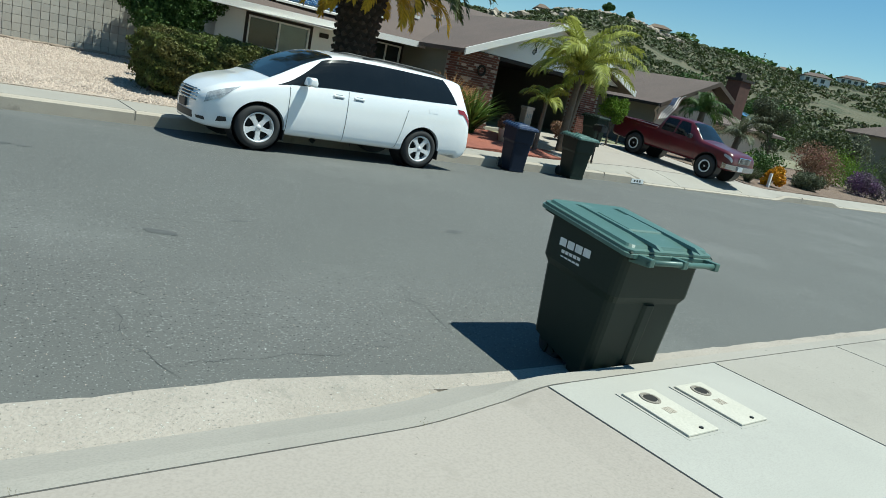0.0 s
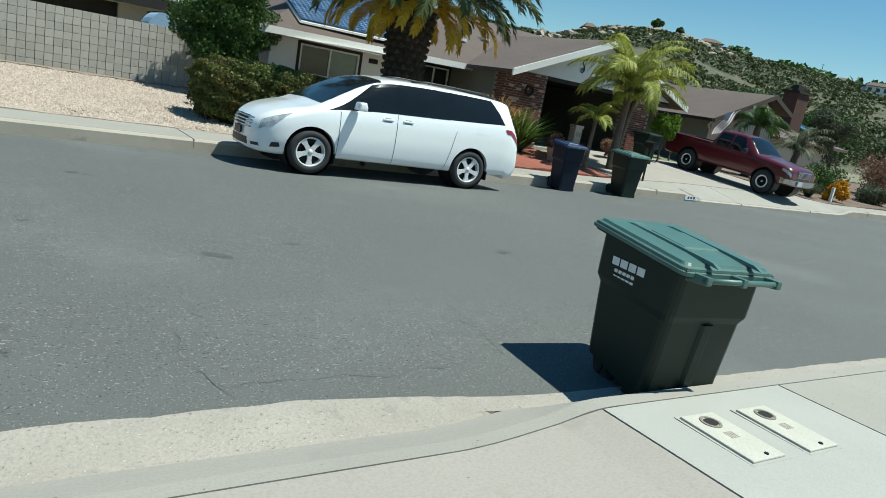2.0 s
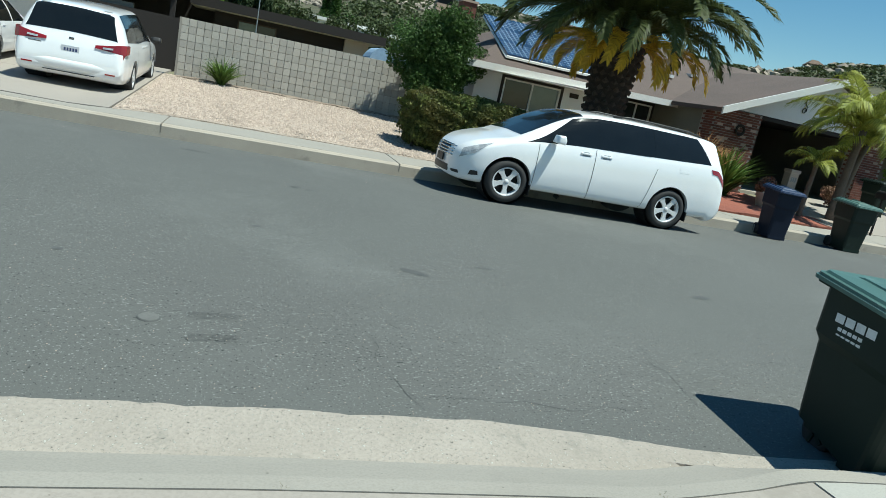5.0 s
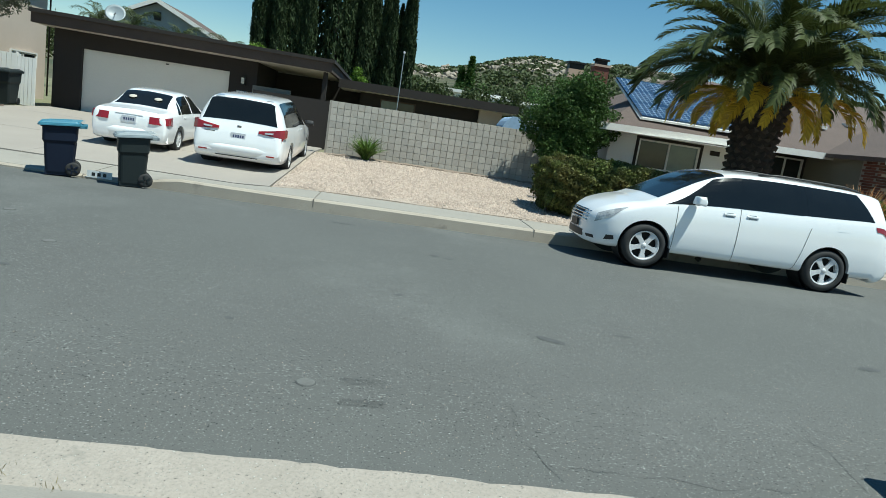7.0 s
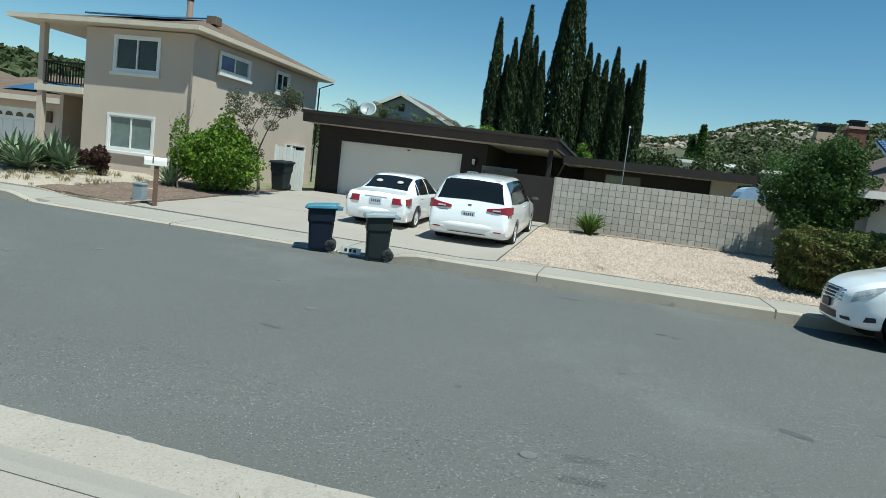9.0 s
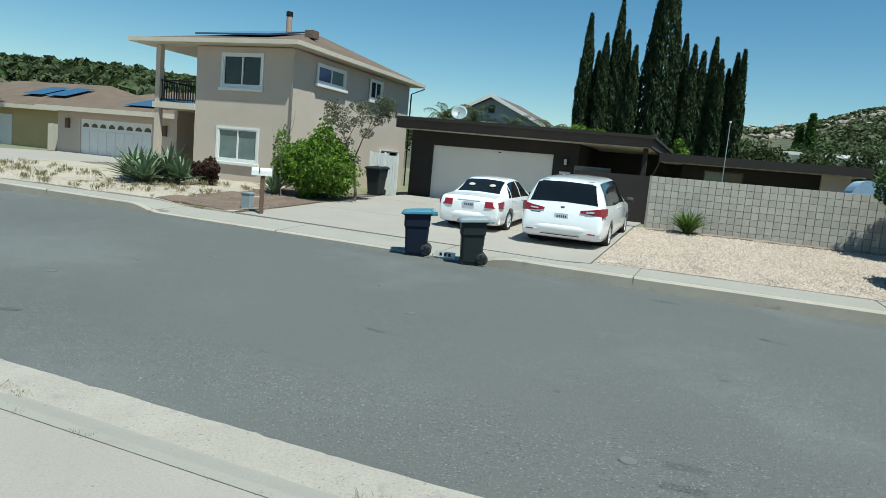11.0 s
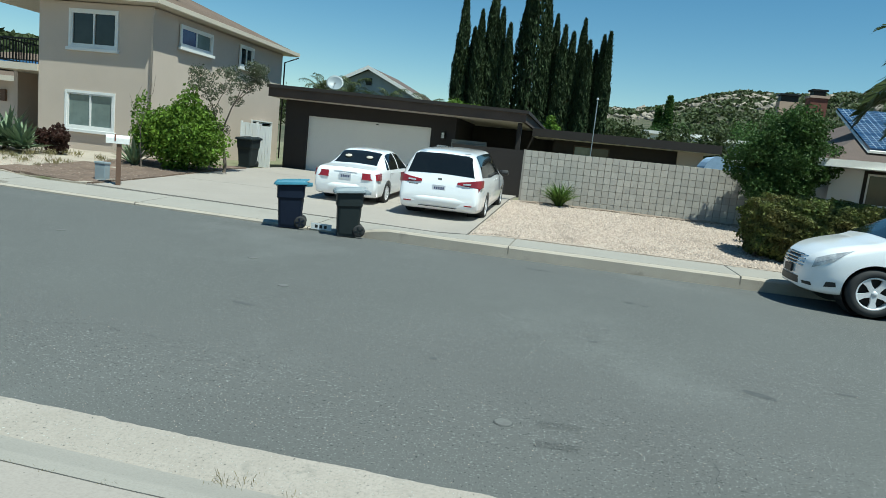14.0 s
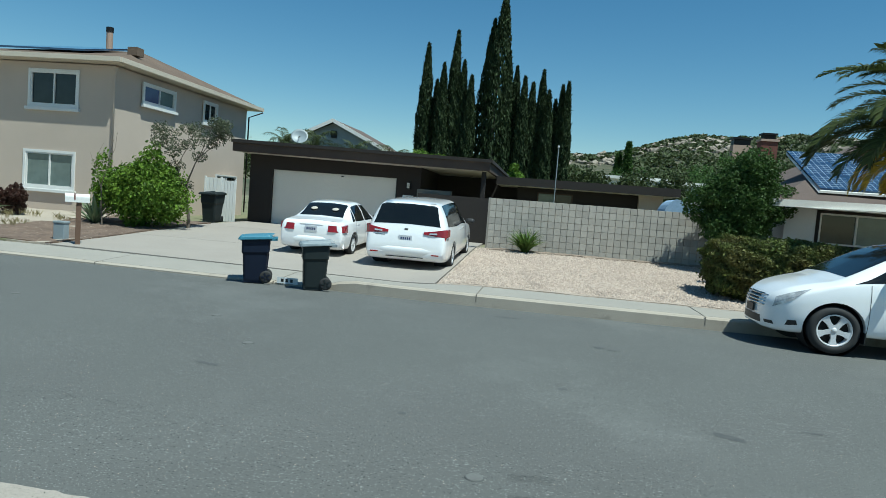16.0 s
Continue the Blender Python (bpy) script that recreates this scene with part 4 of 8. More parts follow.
van, sh = minivan("minivan", "white minivan with dark tinted windows parked at the kerb", pose(3.03, 11.22, 0.02, 0, 0.2, 0) @ Matrix.Diagonal((1, 1, 0.95, 1)), SIENNA, 5.09, (0.94, 3.97), 0.352, 0.99,
                  [[(1.38, 5.12), (2.34, 5.10), (2.32, 6.92), (1.98, 6.92)], [(2.42, 5.10), (3.42, 5.10), (3.38, 6.94), (2.40, 6.94)], [(3.50, 5.12), (4.62, 5.2), (4.36, 6.88), (3.46, 6.94)]],
                  (1.10, 2.12, 4.82, 4.93),
                  dict(spokes=5, seams=[(1.36, 1.6, 4.9, 1.36), (2.38, 1.6, 5.05, 2.38), (3.40, 1.6, 4.2, 3.58)], handles=(2.20, 2.58), mirror_x=1.62, mirror_z=1.20, quarter=0.24,
                       headlight=[(0.19, 4.25), (0.38, 4.5), (0.64, 5.7), (0.23, 5.9)], tail_light=[(4.70, 4.42), (5.02, 4.25), (4.99, 4.75), (4.66, 4.82)], rails=(2.75, 4.55)))


def nose_x(y, z):
    return float(np.interp(z, [0.25, 0.55, 0.62, 0.70, 0.77], [0.085, 0.088, 0.096, 0.118, 0.165])) + 0.25 * y * y


part("grille", Build().loft([[(nose_x(y, z) - 0.006, y, z) for z in (0.57, 0.63, 0.70, 0.76)] for y in np.linspace(-0.46, 0.46, 13)], caps=False, closed=False), BLACK, van, "dark grille opening")
for k in range(4):
    z = 0.59 + 0.05 * k
    part("grille_bar", Build().tube([(nose_x(y, z) - 0.014, y, z) for y in np.linspace(-0.46, 0.46, 13)], 0.014, 6), CHROME, van, "chrome grille bar", smooth=True)
part("intake", Build().loft([[(nose_x(y, 0.4) - 0.012, y, z) for z in (0.30, 0.41)] for y in np.linspace(-0.40, 0.40, 11)], caps=False, closed=False), BLACK, van, "dark lower intake")
part("number_plate", Build().box(0.06, 0.085, -0.15, 0.15, 0.44, 0.56), BLACK, van, "dark empty plate holder")
part("lower_intake", sh.patch([(0.14, 2.1), (0.22, 2.2), (0.20, 2.7), (0.13, 2.7)], 6, 4, 0.005, -1), BLACK, van)
part("fog_light", sh.patch([(0.33, 2.35), (0.47, 2.45), (0.45, 2.85), (0.35, 2.9)], 4, 4, 0.006, -1), BLACK, van)
part("fuel_flap", sh.patch([(4.02, 4.15), (4.22, 4.15), (4.22, 4.75), (4.02, 4.75)], 4, 4, 0.0025, -1), PAINT_W, van)
part("exhaust", Build().tube([(2.1, -0.4, 0.2), (2.15, -0.45, 0.16)], 0.04, 10), BLACK, van)

ODY = [(0.00, 0.32, 0.56, 0.62, 0.56, 0.44), (0.05, 0.24, 0.68, 0.80, 0.76, 0.56), (0.20, 0.21, 0.80, 0.92, 0.90, 0.66), (0.50, 0.20, 0.88, 1.00, 0.98, 0.74),
       (1.00, 0.20, 0.95, 1.10, 1.0, 0.78), (1.25, 0.20, 0.98, 1.18, 1.005, 0.78), (1.75, 0.20, 1.02, 1.48, 1.005, 0.72), (2.15, 0.20, 1.04, 1.68, 1.005, 0.70),
       (2.6, 0.20, 1.05, 1.735, 1.005, 0.70), (3.3, 0.20, 1.03, 1.74, 1.005, 0.70), (4.2, 0.20, 1.06, 1.72, 1.0, 0.70), (4.70, 0.21, 1.08, 1.67, 0.985, 0.70),
       (4.84, 0.22, 1.06, 1.60, 0.97, 0.70), (4.98, 0.24, 1.00, 1.24, 0.955, 0.76), (5.04, 0.26, 0.95, 1.06, 0.945, 0.80), (5.10, 0.30, 0.80, 0.88, 0.92, 0.80), (5.15, 0.36, 0.54, 0.60, 0.88, 0.78)]
ody, so = minivan("minivan", "white minivan parked on a driveway with its tail to the street", pose(-3.36, 20.45, 0.325, 0, 2.6, -90) @ Matrix.Diagonal((1, 1, 0.93, 1)), ODY, 5.15, (1.0, 4.0), 0.33, 1.005,
                  [[(1.65, 5.12), (2.52, 5.12), (2.50, 6.9), (2.10, 6.9)], [(2.62, 5.12), (3.58, 5.12), (3.55, 6.92), (2.60, 6.92)], [(3.66, 5.14), (4.66, 5.2), (4.50, 6.85), (3.62, 6.92)]],
                  (1.32, 2.25, 4.80, 5.015),
                  dict(spokes=5, seams=[(1.45, 2.2, 5.0, 1.45), (2.57, 2.2, 5.05, 2.57), (3.55, 2.2, 4.6, 3.7)], handles=(2.35, 2.82), mirror_x=1.80,
                       headlight=[(0.10, 4.75), (0.62, 4.9), (0.80, 5.25), (0.13, 5.35)], tail_light=[(4.83, 4.3), (5.07, 4.15), (5.055, 5.0), (4.83, 5.05)], rails=None, mirror_mat=BLACK))


def plate(parent, x, z, w=0.31, h=0.155):
    p = part("number_plate", Build().box(x, x + 0.012, -w / 2, w / 2, z - h / 2, z + h / 2), PLATE, parent, "small white number plate")
    for k in range(5):
        part("bar", Build().box(x + 0.012, x + 0.0145, -w * 0.36 + k * w * 0.16, -w * 0.36 + k * w * 0.16 + w * 0.1, z - h * 0.2, z + h * 0.2), PLATE_INK, p)


plate(ody, 5.115, 0.80)
for s_ in (-1, 1):
    part("rear_lamp", Build().loft([[(4.80, s_ * y, za), (5.115 - e, s_ * y, za), (5.085 - e, s_ * y, zb_), (4.80, s_ * y, zb_)] for y, e, za, zb_ in ((0.42, 0.0, 0.93, 0.985), (0.70, 0.0, 0.90, 1.03), (0.88, 0.03, 0.88, 1.07), (0.965, 0.09, 0.87, 1.08), (1.0, 0.22, 0.90, 1.06))]), TAIL, ody, "red tail light", bevel=0.004)
    part("lamp_strip", Build().loft([[(5.0, s_ * y, z - 0.018), (5.122 - e, s_ * y, z - 0.018), (5.115 - e, s_ * y, z + 0.018), (5.0, s_ * y, z + 0.018)] for y, e, z in ((0.56, -0.004, 0.955), (0.74, 0.002, 0.965))]), LAMP, ody)
part("bumper", Build().loft([[(5.02 + dx, y, z) for dx, z in ((0, 0.34), (0.13 - e, 0.36), (0.155 - e, 0.52), (0.12 - e, 0.61), (0, 0.62))] for y, e in ((-0.93, 0.14), (-0.8, 0.04), (-0.4, 0.0), (0.4, 0.0), (0.8, 0.04), (0.93, 0.14))]), PAINT_W, ody, smooth=True)
part("bumper_strip", Build().box(5.13, 5.16, -0.45, 0.45, 0.33, 0.345), BLACK, ody)
for s in (-1, 1):
    part("reflector", Build().box(5.12, 5.165, s * 0.72 - 0.09, s * 0.72 + 0.09, 0.415, 0.445), TAIL, ody)
part("badge", Build().box(5.062, 5.072, -0.045, 0.045, 1.0, 1.05), CHROME, ody, bevel=0.004)
part("model_badge", Build().box(5.10, 5.11, -0.72, -0.50, 0.845, 0.865), CHROME, ody)
part("roof_spoiler", Build().loft([[(4.62 + dx, y, z) for dx, z in ((0, 1.685), (0.16, 1.655), (0.175, 1.63), (0.05, 1.62))] for y in (-0.6, -0.3, 0.3, 0.6)]), PAINT_W, ody, smooth=True)
part("wiper", Build().tube([(5.02, 0.0, 1.10), (4.99, -0.35, 1.20)], 0.008, 6), BLACK, ody)

CIVIC = [(0.00, 0.32, 0.50, 0.56, 0.50, 0.40), (0.05, 0.24, 0.60, 0.68, 0.66, 0.50), (0.25, 0.20, 0.70, 0.76, 0.79, 0.58), (0.9, 0.19, 0.80, 0.90, 0.85, 0.66), (1.15, 0.19, 0.84, 0.97, 0.857, 0.66),
         (1.65, 0.19, 0.87, 1.24, 0.857, 0.58), (2.0, 0.19, 0.88, 1.40, 0.857, 0.55), (2.45, 0.19, 0.89, 1.44, 0.857, 0.55), (2.95, 0.19, 0.90, 1.42, 0.857, 0.55), (3.2, 0.19, 0.91, 1.34, 0.857, 0.56),
         (3.55, 0.19, 0.91, 1.14, 0.855, 0.60), (3.78, 0.19, 0.91, 1.03, 0.85, 0.66), (4.15, 0.20, 0.90, 0.985, 0.835, 0.70), (4.32, 0.22, 0.87, 0.965, 0.82, 0.70), (4.40, 0.26, 0.80, 0.88, 0.80, 0.69), (4.43, 0.30, 0.66, 0.74, 0.78, 0.67), (4.44, 0.36, 0.52, 0.58, 0.75, 0.64)]
civic = thing("sedan", "white compact sedan parked on a driveway, tail to the street", "car", pose(-5.95, 20.6, 0.335, 0, 2.7, -90) @ Matrix.Diagonal((1, 1, 0.93, 1)))
sc = Shell(CIVIC)
cut_body("body", sc.body(), PAINT_W, civic, [(0.85, 0.30, 0.36), (3.47, 0.30, 0.36)], "glossy white body")
part("underbody", Build().box(0.35, 4.1, -0.6, 0.6, 0.2, 0.6), DARK_IN, civic)
for side in (-1, 1):
    for x in (0.85, 3.47):
        wheel(civic, x, side * 0.75, 0.30, 0.185, side, 9, ALLOY, 0.66)
    for corners in ([(1.5, 5.15), (2.40, 5.12), (2.36, 6.85), (1.95, 6.85)], [(2.48, 5.12), (3.28, 5.12), (3.12, 6.8), (2.44, 6.85)], [(3.32, 5.15), (3.52, 5.2), (3.3, 6.3), (3.18, 6.7)]):
        part("side_window", sc.patch(corners, 10, 8, 0.004, side), GLASS, civic, "dark side glass")
    for x in (1.3, 2.43, 3.3):
        seam(sc, civic, x, 2.2, 5.05, side)
    for x in (2.25, 3.1):
        p = sc.point(x, 4.6)
        part("door_handle", Build().box(x - 0.09, x + 0.09, side * abs(p.y) - 0.02, side * abs(p.y) + 0.02, p.z - 0.015, p.z + 0.015), PAINT_W, civic, bevel=0.01)
    part("mirror", Build().loft([[(1.65 + dx * k, side * (0.84 + dy), 0.98 + dz * k) for dx, dz in ((-0.07, -0.05), (0.06, -0.06), (0.07, 0.05), (-0.05, 0.06))] for dy, k in ((0.0, 0.7), (0.05, 1.0), (0.15, 1.0), (0.18, 0.7))]), BLACK, civic, bevel=0.01, smooth=True)
    ya, yb = sorted((side * 0.42, side * 0.80))
    part("tail_light", Build().loft([[(4.10, side * y, 0.68), (4.455 - e, side * y, 0.70), (4.415 - e, side * y, 0.87), (4.10, side * y, 0.89)] for y, e in ((0.44, 0.0), (0.60, 0.0), (0.74, 0.03), (0.83, 0.09), (0.86, 0.20))]), TAIL, civic, "red tail light", bevel=0.004)
    part("seat_back", Build().loft([[(x, side * 0.36 + y * k, z) for y in (-0.12, 0.12) for x in ((2.9, 3.0) if y < 0 else (3.0, 2.9))] for z, k in ((0.95, 0.9), (1.1, 1.0), (1.2, 0.9))]), SOFFIT, civic, "pale grey headrest", bevel=0.02)
part("windscreen", sc.band(1.2, 1.98, 7.15, 7.2), GLASS, civic, "tinted windscreen")
part("rear_window", sc.band(3.12, 3.72, 7.2, 7.5), GLASS, civic, "dark rear window")
for s in (-1, 1):
    p = sc.point(3.42, 9)
    part("headrest", Build().lathe([(0.0, -0.015), (0.075, -0.012), (0.095, 0.0), (0.075, 0.012), (0.0, 0.015)], 18, Matrix.Translation((3.44, s * 0.29, p.z + 0.006)) @ Matrix.Rotation(radians(32), 4, "Y") @ Matrix.Rotation(radians(90), 4, "X") @ Matrix.Scale(0.75, 4, (1, 0, 0))), SOFFIT, civic, "pale grey headrest", smooth=True)
plate(civic, 4.435, 0.755)
part("bumper", Build().loft([[(4.28 + dx, y, z) for dx, z in ((0, 0.26), (0.17 - e, 0.28), (0.19 - e, 0.48), (0.15 - e, 0.58), (0, 0.60))] for y, e in ((-0.82, 0.2), (-0.66, 0.06), (-0.3, 0.0), (0.3, 0.0), (0.66, 0.06), (0.82, 0.2))]), PAINT_W, civic, smooth=True)
part("boot_trim", Build().box(4.39, 4.42, -0.30, 0.30, 0.86, 0.885), PAINT_W, civic, bevel=0.006)
part("boot_gap", sc.band(4.285, 4.295, 7.3, 7.3, 1, 10, 0.003), BLACK, civic)

TACO = [(0.00, 0.52, 0.68, 0.72, 0.66, 0.60), (0.04, 0.46, 0.84, 0.92, 0.74, 0.62), (0.20, 0.44, 0.95, 1.04, 0.80, 0.66), (0.8, 0.44, 1.04, 1.13, 0.845, 0.70), (1.30, 0.44, 1.08, 1.19, 0.85, 0.70),
        (1.55, 0.44, 1.10, 1.38, 0.85, 0.66), (1.95, 0.44, 1.11, 1.67, 0.85, 0.60), (2.25, 0.44, 1.11, 1.71, 0.85, 0.60), (2.95, 0.44, 1.11, 1.70, 0.85, 0.60), (3.10, 0.44, 1.10, 1.62, 0.85, 0.61), (3.19, 0.44, 1.10, 1.14, 0.85, 0.80),
        (3.25, 0.44, 1.10, 1.13, 0.85, 0.82), (5.02, 0.46, 1.10, 1.13, 0.85, 0.82), (5.08, 0.48, 1.08, 1.11, 0.84, 0.80)]
truck = thing("pickup_truck", "dark red pickup truck parked nose to the street", "truck", pose(21.85, 12.33, 0.215, 0, -3.6, 90))
st = Shell(TACO)
cut_body("body", st.body(4, 110), PAINT_R, truck, [(0.87, 0.40, 0.45), (3.97, 0.40, 0.45)], "dark red body")
part("underbody", Build().box(0.5, 4.9, -0.55, 0.55, 0.42, 0.9), DARK_IN, truck)
for side in (-1, 1):
    for x in (0.87, 3.97):
        w = wheel(truck, x, side * 0.75, 0.38, 0.24, side, 6, IRON, 0.54)
        mw = Matrix.Translation((x, side * 0.75, 0.38)) @ (Matrix.Rotation(math.pi, 4, "Z") if side > 0 else Matrix.Identity(4))
        part("rim_ring", Build().lathe([(0.215, -0.105), (0.205, -0.125), (0.178, -0.125), (0.165, -0.10)], 28, mw), WHITE_INK, w, "white ring", smooth=True)
        part("wheel_well", Build().lathe([(0.44, -0.14), (0.44, 0.2), (0, 0.2)], 28, Matrix.Translation((x, side * 0.68, 0.40)) @ (Matrix.Rotation(math.pi, 4, "Z") if side > 0 else Matrix.Identity(4))), BLACK, truck)
        arch_lip(truck, x, 0.40, 0.45, side * 0.845, BLACK)
    for corners in ([(1.78, 5.12), (2.42, 5.12), (2.40, 6.85), (2.02, 6.85)], [(2.50, 5.12), (3.02, 5.12), (2.98, 6.85), (2.48, 6.85)]):
        part("side_window", st.patch(corners, 10, 8, 0.004, side), GLASS, truck, "dark side glass")
    for x in (1.45, 2.46, 3.17):
        seam(st, truck, x, 2.2, 5.0, side)
    part("headlight", st.patch([(0.03, 3.9), (0.34, 4.2), (0.34, 4.85), (0.03, 4.95)], 8, 5, 0.008, side), LAMP, truck, "clear headlight")
    part("mirror", Build().loft([[(1.72 + dx * k, side * (0.84 + dy), 1.2 + dz * k) for dx, dz in ((-0.07, -0.07), (0.06, -0.07), (0.06, 0.08), (-0.05, 0.08))] for dy, k in ((0.0, 0.6), (0.05, 1.0), (0.17, 1.0), (0.19, 0.7))]), BLACK, truck, bevel=0.01, smooth=True)
part("windscreen", st.band(1.34, 1.93, 7.12, 7.15), GLASS, truck, "tinted windscreen")
part("rear_window", st.band(3.08, 3.17, 7.3, 7.2), GLASS, truck)
part("truck_bed", Build().box(3.27, 5.0, -0.70, 0.70, 1.10, 1.156), BLACK, truck, "dark open bed liner")
for s in (-1, 1):
    part("bed_rail", Build().box(3.22, 5.06, min(s * 0.72, s * 0.83), max(s * 0.72, s * 0.83), 1.09, 1.20), PAINT_R, truck, bevel=0.02)
part("tailgate", Build().box(5.0, 5.07, -0.8, 0.8, 0.75, 1.2), PAINT_R, truck, bevel=0.02)
part("front_bumper", Build().loft([[(-0.10 + e + dx, y, z) for dx, z in ((0, 0.50), (0, 0.66), (0.16, 0.68), (0.16, 0.48))] for y, e in ((-0.83, 0.24), (-0.7, 0.07), (-0.3, 0.0), (0.3, 0.0), (0.7, 0.07), (0.83, 0.24))]), CHROME, truck, "chrome front bumper", smooth=False)
part("grille", Build().box(-0.02, 0.05, -0.36, 0.36, 0.74, 0.95), CHROME, truck, "chrome grille surround", bevel=0.02)
for k in range(5):
    part("grille_bar", Build().box(-0.03, -0.018, -0.31, 0.31, 0.765 + 0.035 * k, 0.785 + 0.035 * k), BLACK, truck)
pl = part("number_plate", Build().box(-0.125, -0.11, 0.18, 0.46, 0.50, 0.64), PLATE, truck, "small white number plate")
part("tow_bar", Build().tube([(5.1, 0.0, 0.5), (5.3, 0.0, 0.55)], 0.03, 8), IRON, truck)


# ---- wheeled bins ----
def bin_shape(w0, d0, w1, d1, z0, z1f, z1b, notch=0.0, lift=0.0, shift=0.0, collar=0.655):
    """The tapered tub: base w0 x d0, rim w1 x d1; the rim may stand higher in front (+y) than behind."""
    b = Build()
    rings = []
    for f in (0.0, 0.04, 0.12, 0.2, 0.4, collar - 0.055, collar, collar + 0.16, 0.96, 1.0):
        k = f
        w, d = w0 + (w1 - w0) * k, d0 + (d1 - d0) * k
        if f >= collar:
            g = notch * 2.5 * (1 - 0.45 * ease((f - collar) / 0.3))
            w, d = w + g, d + g
        c = 0.06
        ring = []
        for sx, sy in ((-1, -1), (1, -1), (1, 1), (-1, 1)):
            for i in range(4):
                a = math.atan2(sy, sx) + (i - 1.5) * 0.42
                ring.append((sx * (w / 2 - c) + c * math.cos(a), sy * (d / 2 - c) + c * math.sin(a)))
        rings.append([(x, y - shift * (1 - f), z0 + lift * (1 - f) ** 3 * ease((y / d + 0.1) / 0.3) + f * ((z1b + (z1f - z1b) * (y / d + 0.5)) - z0)) for x, y in ring])
    b.loft(rings)
    return b


def wheeled_bin(m, label, tub, lid, w0=0.46, d0=0.52, w1=0.58, d1=0.72, hf=0.97, hb=0.99, group="", logo=False, near=False):
    t = thing("wheeled_bin", label, "wheeled bin", m, group)
    part("tub", bin_shape(w0, d0 - (0.12 if near else 0.0), w1, d1 - (0.03 if near else 0.0), 0.05, hf, hb, 0.016, 0.10 if near else 0.0, -0.015 if near else 0.0, 0.66), tub, t, smooth=False)
    rim = Build()
    rim.loft([[(sx * (w1 / 2 + g), sy * (d1 / 2 + g), (hf if sy > 0 else hb) + z) for sx, sy in ((-1, -1), (1, -1), (1, 1), (-1, 1))] for z, g in ((-0.05, 0.012), (-0.045, 0.03), (-0.005, 0.034), (0.002, 0.026))])
    part("rim", rim, tub, t)
    # lid: a shallow dome with a skirt
    g = Build()
    rings = []
    for k, z in ((0.99, -0.030), (1.012, -0.028), (1.012, -0.006), (0.985, -0.002), (0.98, 0.014), (0.93, 0.020), (0.90, 0.036), (0.55, 0.044), (0.0, 0.046)):
        ring = []
        for sx, sy in ((-1, -1), (1, -1), (1, 1), (-1, 1)):
            for i in range(4):
                a = math.atan2(sy, sx) + (i - 1.5) * 0.42
                x = sx * ((w1 / 2 + 0.05) * k - 0.05 * k) + 0.05 * k * math.cos(a)
                y = sy * ((d1 / 2 + 0.055) * k - 0.05 * k) + 0.05 * k * math.sin(a)
                ring.append((x, y + 0.015, (hb + (hf - hb) * (y / d1 + 0.5)) + z))
        rings.append(ring)
    g.loft(rings)
    ld = part("lid", g, lid, t, "faded lid")
    slope = (hf - hb) / d1
    for x in (-0.17, 0.17):
        b = Build()
        b.loft([[(x + dx, y, hb + slope * (y + d1 / 2) + 0.040 + z) for dx, z in ((-0.022, 0), (-0.014, q), (0.014, q), (0.022, 0))] for y, q in ((-d1 / 2 - 0.10, 0.0), (-d1 / 2 - 0.04, 0.018), (-0.05, 0.016), (d1 * 0.36, 0.012), (d1 * 0.42, 0.0))])
        part("lid_rib", b, lid, ld)
    for y in (-0.12, 0.04):
        part("lid_groove", Build().box(-0.14, 0.14, y - 0.004, y + 0.004, hb + slope * (y + d1 / 2) + 0.036, hb + slope * (y + d1 / 2) + 0.0525), tub, ld)
    part("lid_panel", Build().loft([[(x, y, hb + slope * (y + d1 / 2) + 0.044 + z) for x, y in ((-k, -k * 1.1), (k, -k * 1.1), (k, k * 1.1), (-k, k * 1.1))] for k, z in ((0.145, 0.0), (0.135, 0.01))]), lid, ld)
    # handle bar behind
    yb = -d1 / 2 - 0.12
    part("handle", Build().tube([(-w1 / 2 + 0.02, yb, hb - 0.03), (w1 / 2 - 0.02, yb, hb - 0.03)], 0.017, 10), lid, t, "grab bar", smooth=True)
    for x in (-w1 / 2 + 0.02, -0.02, w1 / 2 - 0.06):
        part("handle_arm", Build().loft([[(x, -d1 / 2 + 0.02, hb - 0.07), (x + 0.04, -d1 / 2 + 0.02, hb - 0.07), (x + 0.04, -d1 / 2 + 0.02, hb - 0.01), (x, -d1 / 2 + 0.02, hb - 0.01)],
                                         [(x, yb - 0.022, hb - 0.055), (x + 0.04, yb - 0.022, hb - 0.055), (x + 0.04, yb - 0.022, hb - 0.005), (x, yb - 0.022, hb - 0.005)]]), lid, t, bevel=0.008)
    for s in (-1, 1):
        wr = 0.115
        mm = Matrix.Translation((s * (w0 / 2 - (0.07 if near else 0.01)), (d0 / 2 - 0.20) if near else (-d0 / 2 - 0.01), wr)) @ Matrix.Rotation(radians(90), 4, "Z")
        wl = part("wheel", Build().lathe([(0.0, -0.03), (0.05, -0.035), (0.085, -0.03), (wr, -0.024), (wr, 0.024), (0.085, 0.03), (0.0, 0.03)], 24, mm), TYRE, t, "black plastic wheel", smooth=True)
        for k in range(5):
            part("spoke", Build().box(0.02, 0.085, -0.04, 0.04, -0.012, 0.012, mm @ Matrix.Rotation(k * 2 * math.pi / 5, 4, "Y")), tub, wl)
    ya = d0 / 2 - 0.20 if near else -d0 / 2 - 0.01
    part("axle", Build().tube([(-w0 / 2 + 0.02, ya, 0.115), (w0 / 2 - 0.02, ya, 0.115)], 0.014, 8), IRON, t)
